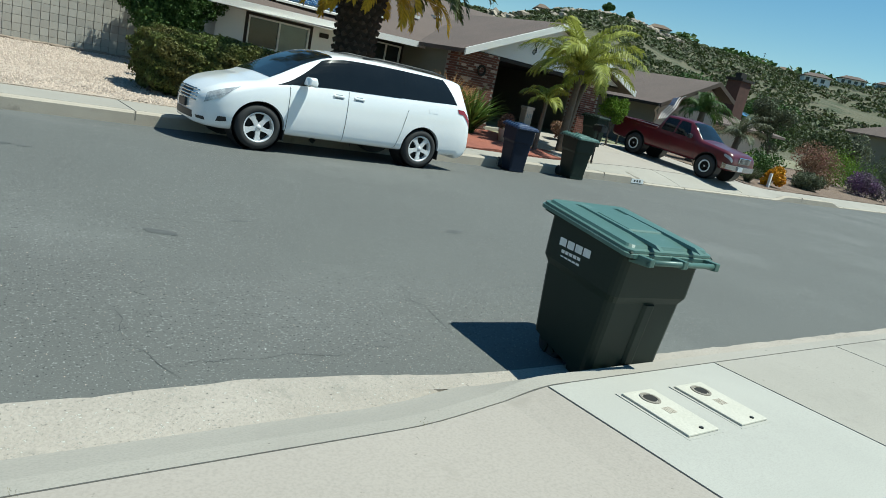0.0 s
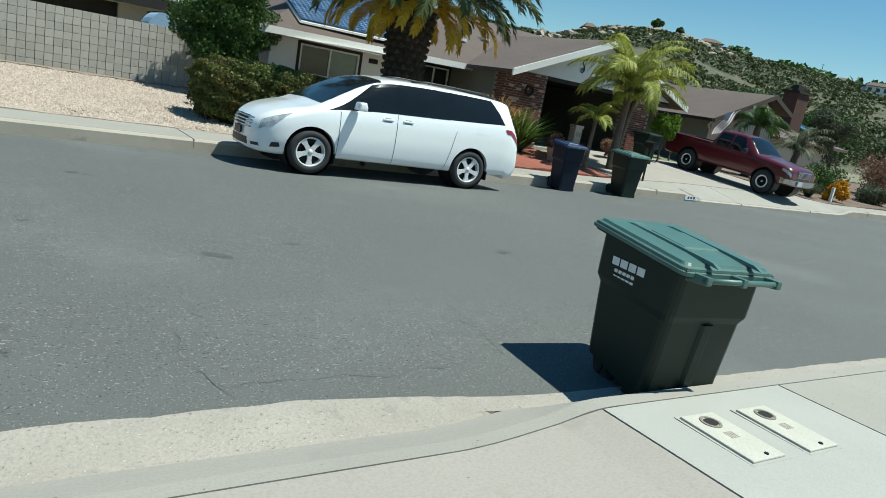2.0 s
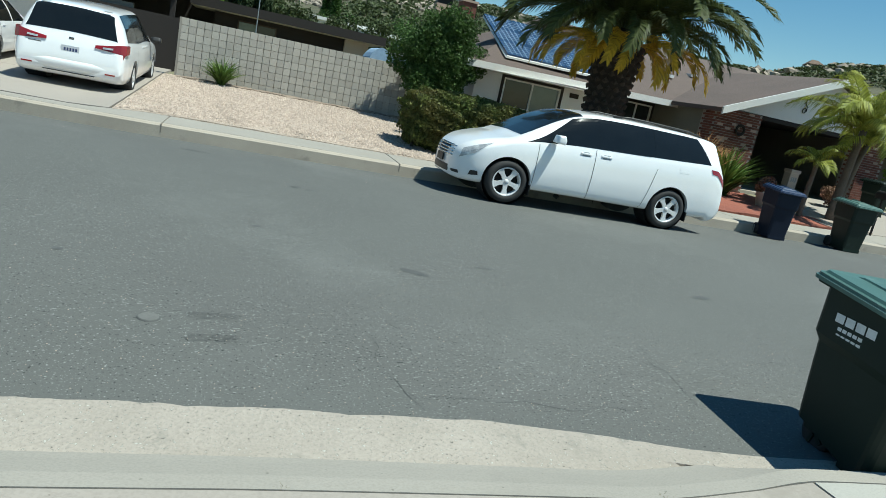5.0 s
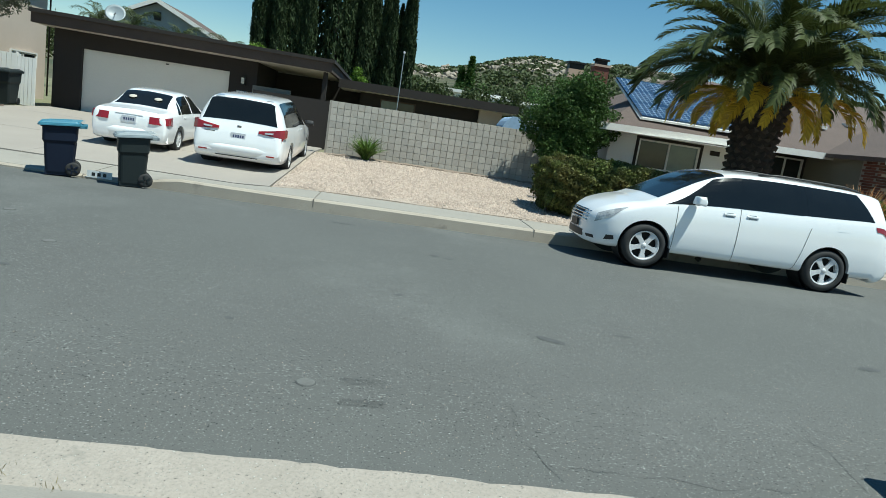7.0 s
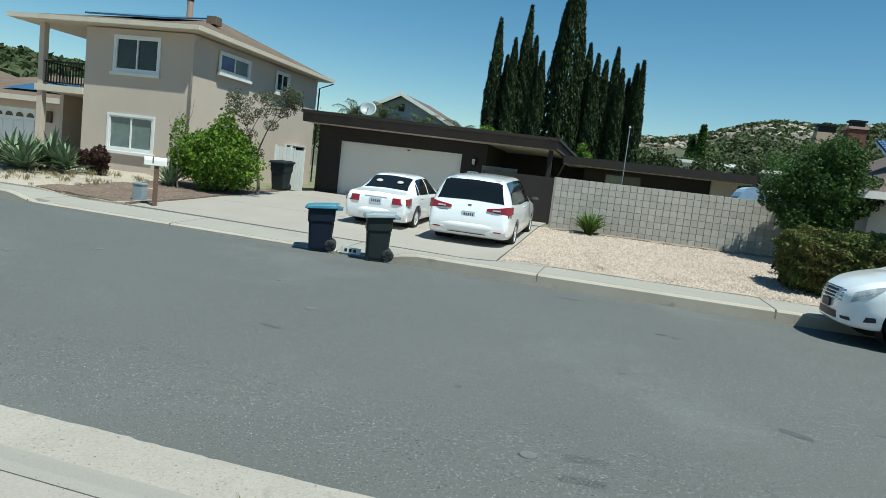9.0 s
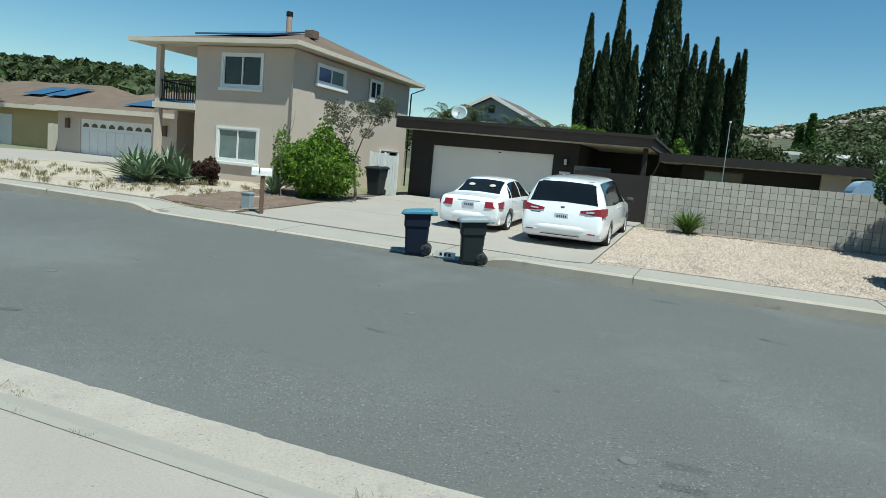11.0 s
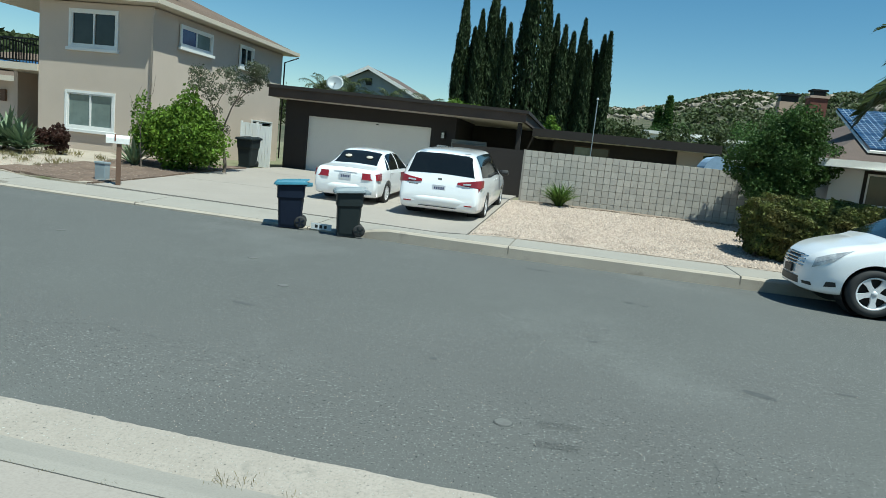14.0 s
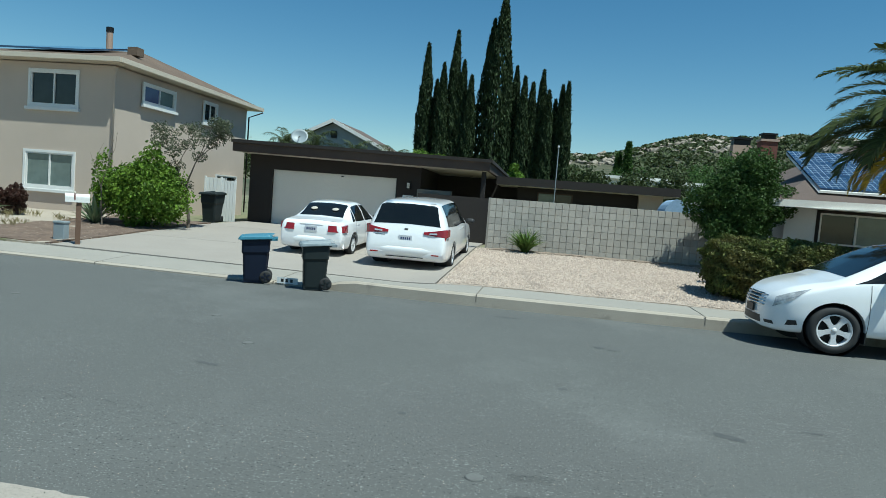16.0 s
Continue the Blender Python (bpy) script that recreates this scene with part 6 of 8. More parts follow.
arr = part("panel_mount", Build().add([roof_pt(7.0, 19.55, 0.05), roof_pt(11.0, 19.55, 0.05), roof_pt(11.0, 22.58, 0.05), roof_pt(7.04, 22.58, 0.05), roof_pt(7.04, 19.55, 0.11), roof_pt(10.97, 19.55, 0.11), roof_pt(10.97, 22.58, 0.11), roof_pt(7.04, 22.58, 0.11)],
                                      [(0, 3, 2, 1), (4, 5, 6, 7), (0, 1, 5, 4), (1, 2, 6, 5), (2, 3, 7, 6), (3, 0, 4, 7)]), TRIM_W, C, "white mounting frame")
for i in range(4):
    for j in range(3):
        xa, ya = 7.05 + i * 0.985, 19.60 + j * 1.0
        pn = part("solar_panel", Build().add([roof_pt(xa, ya, 0.165), roof_pt(xa + 0.96, ya, 0.165), roof_pt(xa + 0.96, ya + 0.97, 0.165), roof_pt(xa, ya + 0.97, 0.165), roof_pt(xa, ya, 0.12), roof_pt(xa + 0.96, ya, 0.12), roof_pt(xa + 0.96, ya + 0.97, 0.12), roof_pt(xa, ya + 0.97, 0.12)],
                                             [(0, 1, 2, 3), (4, 7, 6, 5), (0, 4, 5, 1), (1, 5, 6, 2), (2, 6, 7, 3), (3, 7, 4, 0)]), SOLAR, arr, "blue solar panel")
        gl = Build()
        for k in range(1, 6):
            x = xa + 0.16 * k
            gl.add([roof_pt(x - 0.006, ya, 0.168), roof_pt(x + 0.006, ya, 0.168), roof_pt(x + 0.006, ya + 0.97, 0.168), roof_pt(x - 0.006, ya + 0.97, 0.168)], [(0, 1, 2, 3)])
            y = ya + 0.16 * k
            gl.add([roof_pt(xa, y - 0.006, 0.168), roof_pt(xa + 0.96, y - 0.006, 0.168), roof_pt(xa + 0.96, y + 0.006, 0.168), roof_pt(xa, y + 0.006, 0.168)], [(0, 1, 2, 3)])
        me_g = gl.mesh("cell_lines", GRID_W)
        ob = new("cell_lines", me_g)
        ob.parent = arr
for x, y in ((11.9, 20.6), (13.7, 21.4), (15.1, 22.0)):
    p = roof_pt(x, y, 0)
    part("roof_vent", Build().tube([p, (p[0], p[1], p[2] + 0.42)], 0.05, 8), IRON, C)
    part("vent_flashing", Build().box(p[0] - 0.16, p[0] + 0.16, p[1] - 0.16, p[1] + 0.16, p[2] - 0.05, p[2] + 0.05), TRIM_W, C)
# garage wing with its gable to the street
gx0, gx1, gyf, gze, gzp = 12.9, 21.4, 17.1, 2.66, 4.30
gm = (gx0 + gx1) / 2
part("roof", Build().add([(gx0, gyf, gze), (gm, gyf, gzp), (gx1, gyf, gze), (gx0, 27, gze), (gm, 27, gzp), (gx1, 27, gze), (gx0, gyf, gze - 0.12), (gm, gyf, gzp - 0.12), (gx1, gyf, gze - 0.12), (gx0, 27, gze - 0.12), (gm, 27, gzp - 0.12), (gx1, 27, gze - 0.12)],
                         [(0, 1, 4, 3), (1, 2, 5, 4), (6, 9, 10, 7), (7, 10, 11, 8), (0, 3, 9, 6), (2, 8, 11, 5), (0, 6, 7, 1), (1, 7, 8, 2)]), SHINGLE, C, "brown shingle roof")
for s, xe in ((-1, gx0), (1, gx1)):
    part("barge_board", Build().loft([[(xe, gyf - 0.06, gze - 0.18), (xe, gyf - 0.06, gze + 0.03), (xe, gyf, gze + 0.03), (xe, gyf, gze - 0.18)], [(gm, gyf - 0.06, gzp - 0.18), (gm, gyf - 0.06, gzp + 0.03), (gm, gyf, gzp + 0.03), (gm, gyf, gzp - 0.18)]]), TRIM_W, C, "white barge board")
part("gable_wall", Build().prism([(gx0 + 0.5, 2.72), (gx1 - 0.5, 2.72), (gm, gzp - 0.16)], 17.55, 17.7, "y"), STUCCO_W, C, "pale gable panel")
part("header", Build().box(14.7, 19.0, 17.55, 17.75, 2.60, 2.72), BROWN, C)
# the garage's deep shade is put into the colour of ceiling and back
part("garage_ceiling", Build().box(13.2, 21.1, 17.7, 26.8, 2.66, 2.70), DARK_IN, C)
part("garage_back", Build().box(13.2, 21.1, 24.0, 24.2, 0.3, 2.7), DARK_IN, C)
part("garage_side", Build().box(13.2, 13.4, 18.2, 24, 0.3, 2.66), STUCCO_O, C)
part("garage_side", Build().box(19.9, 20.1, 18.2, 24, 0.3, 2.66), STUCCO_O, C)
part("garage_slab", Build().box(13.4, 19.9, 17.6, 24, 0.2, 0.43), KERB, C)
orn = part("scroll_ornament", Build().tube([(16.15 + 0.09 * math.cos(a) * (1 - a / 14), 17.52, 3.12 + 0.09 * math.sin(a) * (1 - a / 14)) for a in np.linspace(0, 7, 20)] , 0.014, 6).tube([(16.24, 17.52, 3.12), (16.22, 17.52, 3.26), (16.12, 17.52, 3.36), (16.16, 17.52, 3.47), (16.24, 17.52, 3.48)], 0.014, 6), IRON, C, "black iron scroll")


def brick_pier(x0, x1, y0, y1, z0, z1):
    core = part("brick_pier", Build().box(x0 + 0.012, x1 - 0.012, y0 + 0.012, y1, z0, z1), MORTAR, C, "dark red brick pier with pale mortar")
    bl = 0.205
    b1 = Build().box(0, bl - 0.012, 0, 0.03, 0, 0.063).mesh("brick", BRICK, bevel=0.0)
    b2 = Build().box(0, bl - 0.012, 0, 0.03, 0, 0.063).mesh("brick", BRICK_PALE, bevel=0.0)
    bh = Build().box(0, bl / 2 - 0.012, 0, 0.03, 0, 0.063).mesh("brick", BRICK, bevel=0.0)
    r = random.Random(int(x0 * 10))
    j = 0
    z = z0
    while z + 0.063 < z1:
        x = x0
        if j % 2:
            o = new("brick", bh)
            o.parent = core
            o.location = (x, y0, z)
            x += bl / 2
        while x + bl <= x1 + 0.02:
            o = new("brick", b2 if r.random() < 0.07 else b1)
            o.parent = core
            o.location = (x, y0 + r.uniform(-0.003, 0.003), z)
            x += bl
        z += 0.075
        j += 1
    # the face to the side
    bs_ = Build().box(-0.003, 0.012, 0, bl - 0.012, 0, 0.063).mesh("brick", BRICK, bevel=0.0)
    z = z0
    j = 0
    while z + 0.063 < z1:
        y = y0 + 0.04 + 0.1 * (j % 2)
        while y + bl <= y1 + 0.02:
            o = new("brick", bs_)
            o.parent = core
            o.location = (x0, y, z)
            y += bl
        z += 0.075
        j += 1
    return core


brick_pier(13.1, 14.72, 17.5, 18.2, 0.3, 2.70)
brick_pier(18.98, 19.9, 17.5, 18.2, 0.3, 2.70)
t = thing("wreath", "dark round wreath hanging on a brick pier", "wreath", pose(14.0, 17.44, 2.15))
part("ring", Build().lathe([(0.10, 0.0), (0.13, -0.04), (0.17, -0.03), (0.18, 0.0), (0.15, 0.03), (0.11, 0.02), (0.10, 0.0)], 18), PALM_CORE, t)

# things in the open garage
for k, (x, y, z, w, d, h, m_, nm, lb) in enumerate(((15.3, 19.0, 0.43, 1.0, 0.6, 0.55, BIN_B, "storage_tote", "blue plastic storage tote on the garage floor"), (15.35, 19.0, 0.99, 0.9, 0.55, 0.4, BIN_K, "storage_tote", "dark plastic storage tote stacked on another"),
                                                    (15.2, 19.8, 0.43, 0.7, 0.5, 1.5, BIN_B, "storage_cabinet", "navy storage cabinet inside the garage"), (17.5, 18.6, 0.43, 0.35, 0.3, 0.9, STUCCO, "cardboard_box", "tall tan cardboard box inside the garage"))):
    t = thing(nm, lb, nm.split("_")[1], pose(x, y, z))
    part("body", Build().box(-w / 2, w / 2, -d / 2, d / 2, 0, h * 0.88), m_, t, bevel=0.02)
    part("lid", Build().box(-w / 2 - 0.02, w / 2 + 0.02, -d / 2 - 0.02, d / 2 + 0.02, h * 0.88, h), m_, t, bevel=0.015)
    for j in range(3):
        part("label_bar", Build().box(-w * 0.32 + j * w * 0.24, -w * 0.32 + j * w * 0.24 + w * 0.14, -d / 2 - 0.006, -d / 2 + 0.001, h * 0.55, h * 0.72), LID_K, t)

# house D behind the truck: its gable faces the street
D = thing("brown_roof_house", "tan house, its shaded side coloured olive grey, with a brown shingle gable roof", "house")
dx0, dxm, dx1, dyf, dze, dzp = 24.4, 28.3, 29.9, 18.0, 2.55, 4.05
# left wall's shade is put into its colour: darker material than the front
part("wall", Build().box(24.95, 25.15, 18.55, 24.5, 0.3, 2.62), STUCCO_O, D)
part("wall", Build().prism([(25.15, 0.3), (29.4, 0.3), (29.4, 3.42), (dxm, 3.85), (25.15, 2.62)], 18.55, 18.75, "y"), STUCCO, D)
part("wall", Build().box(29.4, 29.6, 18.55, 24.5, 0.3, 3.3), STUCCO, D)
for xe, ze in ((dx0, dze), (dx1, dzp - 0.62)):
    part("roof", Build().loft([[(xe, y, ze), (dxm, y, dzp), (dxm, y, dzp - 0.13), (xe, y, ze - 0.13)] for y in (dyf, 25.0)]), SHINGLE, D, "brown shingle roof")
    part("barge_board", Build().loft([[(xe, dyf - 0.05, ze - 0.17), (xe, dyf - 0.05, ze + 0.02), (xe, dyf - 0.003, ze + 0.02), (xe, dyf - 0.003, ze - 0.17)], [(dxm, dyf - 0.05, dzp - 0.17), (dxm, dyf - 0.05, dzp + 0.02), (dxm, dyf - 0.003, dzp + 0.02), (dxm, dyf - 0.003, dzp - 0.17)]]), FASCIA_B, D)
part("gutter", Build().box(dx0 - 0.09, dx0 - 0.003, dyf, 25.0, dze - 0.12, dze - 0.01), BROWN, D)
part("downpipe", Build().tube([(24.45, 18.1, 2.42), (24.7, 18.4, 2.25), (25.0, 18.5, 2.1), (25.0, 18.5, 0.5)], 0.04, 8), STUCCO, D, smooth=True)
for cx in (26.35, 27.25):
    pts_w = [(cx + 0.36 * math.cos(a), 1.95 + 0.34 * math.sin(a)) for a in np.linspace(0, math.pi, 13)]
    fw = part("fan_window", Build().prism(pts_w, 18.52, 18.545, "y"), PANE, D, "arched fan window")
    for a in (0.5, 1.05, 1.57, 2.1, 2.64):
        part("glazing_bar", Build().tube([(cx, 18.51, 1.95), (cx + 0.36 * math.cos(a), 18.51, 1.95 + 0.34 * math.sin(a))], 0.014, 5), TRIM_W, fw)
t = thing("flag", "red and white striped flag hanging beside a wall", "flag", pose(24.75, 18.2, 2.42))
part("pole", Build().tube([(0.25, 0.2, 0.1), (0.45, -0.75, 0.62)], 0.015, 6), TRIM_W, t)
for k in range(9):
    rows_f = []
    for i in range(9):
        u = i / 8
        wv = 0.04 * math.sin(u * 8 + k * 0.3)
        q0, q1 = k / 9, (k + 1) / 9
        rows_f.append([(0.45 - 0.42 * q - 0.62 * u, -0.75 + 0.30 * q + 0.1 * u + wv, 0.60 - 0.16 * q - 0.98 * u) for q in (q0, q1)])
    part("stripe", Build().loft(rows_f, caps=False, closed=False), TRIM_W if k % 2 else BRICK, t)
part("canton", Build().loft([[(0.455 - 0.42 * q - 0.62 * u, -0.765 + 0.30 * q + 0.1 * u + 0.04 * math.sin(u * 8 + q * 2.7), 0.605 - 0.16 * q - 0.98 * u) for q in (0.5, 1.0)] for u in (0, 0.1, 0.2, 0.3, 0.4)], caps=False, closed=False), LID_B, t, "dark blue corner")

# house further right with a chimney, and the grey neighbour
Fh = thing("chimney_house", "cream house with a brown roof and a dark brick chimney", "house")
part("wall", Build().box(39, 45.6, 24.0, 24.3, 0.3, 2.6), TRIM_T, Fh)
part("wall", Build().box(39, 39.3, 24.3, 33, 0.3, 2.6), TRIM_T, Fh)
part("roof", hip_roof(38.2, 46.4, 23.2, 33, 2.6, ((41, 28.0, 3.9), (44, 28.0, 3.9)), 0.15), SHINGLE, Fh, "brown shingle roof")
chm = part("chimney", Build().box(42.3, 43.6, 25.2, 26.2, 2.8, 5.55), mat("sooty_brick", (0.10, 0.045, 0.035), (0.07, 0.035, 0.028), fine=20, coarse=2, rough=0.95, bump=0.6), Fh, "dark brick chimney")
part("cap", Build().box(42.2, 43.7, 25.1, 26.3, 5.56, 5.72), BROWN, chm)
part("flue", Build().box(42.6, 43.3, 25.5, 25.9, 5.73, 6.1), BROWN, chm)
part("solar_panel", Build().add([(44.2, 24.6, 3.25), (46.6, 24.6, 3.15), (45.6, 26.8, 4.0), (43.8, 26.8, 4.0)], [(0, 1, 2, 3)]), SOLAR, Fh, fix=False)
Gh = thing("grey_house", "grey house end with a solar roof", "house")
part("wall", Build().box(85, 96, 27, 35, 0.2, 5.6), STUCCO_O, Gh)
part("roof", hip_roof(84.3, 97, 26.3, 36, 5.6, ((88, 31, 7.4), (92, 31, 7.4)), 0.15), SHINGLE, Gh)
part("chimney", Build().box(83.2, 84.9, 27.0, 28.4, 0.2, 6.0), LID_K, Gh)

# house E at the left end, with a garage, and the yellow house beyond
E_ = thing("tan_garage_house", "tan single-storey house with a white garage door", "house")
part("wall", wall_with_openings(-38.2, -27.0, 30.0, 30.2, 0.1, 3.0, [(-36.3, -30.6, 0.15, 2.52)]), STUCCO, E_)
part("wall", Build().box(-38.2, -38.0, 30.2, 38, 0.1, 3.0), STUCCO, E_)
gd = part("garage_door", Build().box(-36.3, -30.6, 30.06, 30.12, 0.15, 2.52), TRIM_W, E_, "white panelled garage door with fan windows")
for k in range(8):
    xa = -36.2 + 0.70 * k
    part("panel", Build().box(xa + 0.05, xa + 0.62, 30.03, 30.06, 0.25, 1.85), TRIM_W, gd, bevel=0.01)
    fan = Build().add([(xa + 0.33, 30.045, 2.05)] + [(xa + 0.33 + 0.26 * math.cos(a), 30.045, 2.05 + 0.24 * math.sin(a)) for a in np.linspace(0, math.pi, 11)], [(0, j, j + 1) for j in range(1, 11)])
    part("fan_pane", fan, PANE, gd, fix=False)
part("roof", hip_roof(-39.2, -24.0, 29.3, 42, 3.15, ((-34.5, 35.5, 4.9), (-29.0, 35.5, 4.9)), 0.2), TILE, E_, "tan shingle roof")
part("fascia", Build().box(-39.25, -24.0, 29.22, 29.29, 2.9, 3.17), TRIM_T, E_)
part("solar_panel", Build().add([(-33.2, 30.3, 3.55), (-27.5, 30.3, 3.55), (-28.2, 33.0, 4.3), (-32.8, 33.0, 4.3)], [(0, 1, 2, 3)]), SOLAR, E_, fix=False)
for x in (-37.3, -29.6):
    part("wall_lamp", Build().box(x - 0.15, x + 0.15, 29.85, 30.0, 1.9, 2.5), WOOD_P, E_, bevel=0.03)
Yh = thing("yellow_house", "yellow stucco house with a tan roof", "house")
part("wall", Build().box(-60, -41.5, 33.0, 33.3, 0.1, 3.1), STUCCO_Y, Yh)
part("wall", Build().box(-41.6, -39.0, 34.0, 34.3, 0.1, 3.1), STUCCO_W, Yh)
part("garage_door", Build().box(-52, -46.5, 32.95, 33.0, 0.2, 2.5), TRIM_W, Yh)
part("roof", hip_roof(-61, -38.6, 32.3, 46, 3.2, ((-54, 39, 5.4), (-44, 39, 5.4)), 0.2), TILE, Yh, "tan shingle roof")
part("fascia", Build().box(-61, -38.6, 32.2, 32.29, 2.95, 3.22), TRIM_T, Yh)
for k in range(2):
    part("solar_panel", Build().add([(-47.6 + 2.4 * k, 34.5, 4.12), (-45.6 + 2.4 * k, 34.5, 4.12), (-45.6 + 2.4 * k, 37, 4.92), (-47.6 + 2.4 * k, 37, 4.92)], [(0, 1, 2, 3)]), SOLAR, Yh, fix=False)
f = thing("side_fence", "tan board fence between two houses", "fence")
for k in range(9):
    part("board", Build().box(-40.9 + 0.28 * k, -40.64 + 0.28 * k, 31.4, 31.44, 0.15, 2.1), TRIM_T, f)

# house behind, seen over the flat roof
Hh = thing("gable_house_behind", "pale grey two-storey gable house beyond the roofs", "house")
part("wall", Build().prism([(-18.5, 0.4), (-11.6, 0.4), (-11.6, 5.1), (-15.1, 6.65), (-18.5, 5.1)], 45.0, 52.0, "y"), LID_K, Hh)
part("roof", Build().add([(-19.0, 44.6, 4.95), (-15.1, 44.6, 6.85), (-11.1, 44.6, 4.95), (-19.0, 52, 4.95), (-15.1, 52, 6.85), (-11.1, 52, 4.95)], [(0, 1, 4, 3), (1, 2, 5, 4)]), SHINGLE, Hh)
part("barge_board", Build().loft([[(-19.0, 44.5, 4.75), (-19.0, 44.5, 4.98), (-15.1, 44.5, 6.88), (-11.1, 44.5, 4.98), (-11.1, 44.5, 4.75), (-15.1, 44.5, 6.62)], [(-19.0, 44.6, 4.75), (-19.0, 44.6, 4.98), (-15.1, 44.6, 6.88), (-11.1, 44.6, 4.98), (-11.1, 44.6, 4.75), (-15.1, 44.6, 6.62)]]), TRIM_W, Hh)
part("vent", Build().box(-15.3, -14.9, 44.9, 45.0, 5.6, 6.1), IRON, Hh)
part("window", Build().box(-16.0, -14.6, 44.93, 45.0, 4.0, 5.0), TRIM_W, Hh)
for x, y, w, z, mt, nm in ((7.4, 60, 5.0, 5.0, TRIM_W, 0), (11.5, 56, 5.0, 4.6, LID_K, 1)):
    t = thing("far_house", "pale house roof seen beyond garden trees", "house")
    part("wall", Build().box(x - w / 2, x + w / 2, y, y + 5, 0.3, z), mt, t)
    part("roof", Build().box(x - w / 2 - 0.3, x + w / 2 + 0.3, y - 0.3, y + 5.3, z, z + 0.25), TRIM_W, t)
t = thing("garden_shed", "pale blue shed wall behind the block wall", "shed")
part("wall", Build().box(5.0, 6.6, 26.0, 28.0, 0.3, 2.35), mat("pale_blue_paint", (0.45, 0.56, 0.68), (0.4, 0.52, 0.64), rough=0.7, bump=0.05), t)
part("roof", Build().box(4.9, 6.7, 25.8, 28.2, 2.35, 2.45), TRIM_W, t)
t = thing("neighbour_chimney", "tall brick chimney with a metal cowl beyond the trees", "chimney", pose(11.8, 46, 0.3))
part("stack", Build().box(-0.55, 0.55, -0.4, 0.4, 0, 6.6), BRICK_PALE, t)
part("cowl", Build().box(-0.5, 0.5, -0.35, 0.35, 6.62, 6.95).box(-0.6, 0.6, -0.45, 0.45, 6.96, 7.08), IRON, t)


# ---- letter boxes and small street things ----
def letter_box(m, label, box_mat, post_mat, post_h, post_r):
    t = thing("letter_box", label, "letter box", m)
    part("post", Build().box(-post_r, post_r, -post_r, post_r, 0, post_h), post_mat, t, bevel=0.008)
    outline = [(-0.09, 0.0), (0.09, 0.0), (0.09, 0.11)] + [(0.09 * math.cos(a), 0.11 + 0.09 * math.sin(a)) for a in np.linspace(0.2, math.pi - 0.2, 9)] + [(-0.09, 0.11)]
    bx = part("box", Build().prism([(p[0], p[1] + post_h) for p in outline], -0.27, 0.22, "y"), box_mat, t)
    part("door", Build().prism([(p[0] * 1.05, p[1] * 1.03 + post_h) for p in outline], -0.285, -0.27, "y"), box_mat, bx)
    part("signal_arm", Build().box(0.092, 0.10, -0.1, -0.07, post_h + 0.06, post_h + 0.22), BRICK, bx)
    part("latch", Build().box(-0.02, 0.02, -0.30, -0.285, post_h + 0.14, post_h + 0.17), IRON, bx)


letter_box(pose(-11.0, 14.35, lot_z(-11, 14.3), 0, 0, -55), "white metal letter box on a dark wooden post", TRIM_W, WOOD_P, 1.0, 0.055)
letter_box(pose(15.35, 13.3, lot_z(15.3, 13.4), 0, 0, -20), "black metal letter box on a slim black post", BLACK, IRON, 0.95, 0.022)
t = thing("utility_pedestal", "small pale green utility pedestal in the mulch", "utility box", pose(-11.75, 14.75, lot_z(-11.7, 14.7)))
part("body", Build().box(-0.14, 0.14, -0.1, 0.1, 0, 0.42), LID_K, t, bevel=0.02)
part("lid", Build().box(-0.155, 0.155, -0.115, 0.115, 0.42, 0.48), LID_K, t, bevel=0.02)
for x, y, w in ((-4.95, far_kerb(-4.95) + 0.0, 0.42), (15.95, far_kerb(16) - 0.0, 0.55)):
    t = thing("kerb_sign", "white painted number panel on the kerb face", "sign", pose(x, y - 0.006, -0.05))
    part("panel", Build().box(-w / 2, w / 2, -0.003, 0.0, 0.0, 0.12), WHITE_INK, t)
    for k in range(3):
        part("bar", Build().box(w * (-0.3 + 0.22 * k), w * (-0.3 + 0.22 * k) + w * 0.13, -0.005, -0.003, 0.03, 0.09), BLACK, t)


# ---- hills ----
RIDGE_AZ = [-85, -60, -54, -50, -45, -25, -8, 1.2, 3.7, 6.4, 9.1, 11.5, 13.8, 16.7, 18.7, 28, 37, 40.7, 43, 45.4, 48.8, 51, 53.3, 58.6, 63.5, 68.7, 85]
RIDGE_T = [0.07, 0.070, 0.072, 0.0745, 0.0745, 0.06, 0.07, 0.080, 0.080, 0.089, 0.104, 0.112, 0.110, 0.111, 0.115, 0.105, 0.10, 0.101, 0.114, 0.124, 0.129, 0.124, 0.115, 0.105, 0.0935, 0.093, 0.095]


def ridge_r(az):
    return float(np.interp(az, [-85, 0, 25, 40, 50, 70, 85], [520, 520, 480, 340, 380, 640, 700]))


def hill_z(az, r):
    R = ridge_r(az)
    f = (r - 95) / (R - 95)
    h = np.interp(az, RIDGE_AZ, RIDGE_T) * R + 1.2
    x, y = r * math.sin(radians(az)), r * math.cos(radians(az))
    n = noise.fractal((x * 0.012, y * 0.012, 1.0), 1.0, 2.0, 5)
    if f <= 1:
        return 0.2 + (h - 0.2) * (0.25 * ease(f) + 0.75 * ease(max(0, f * 1.06 - 0.06)) ** 1.1) + n * 5 * ease(f) * (1 - f) * 2
    return h * (1 - 0.5 * ease((f - 1) / 0.6))


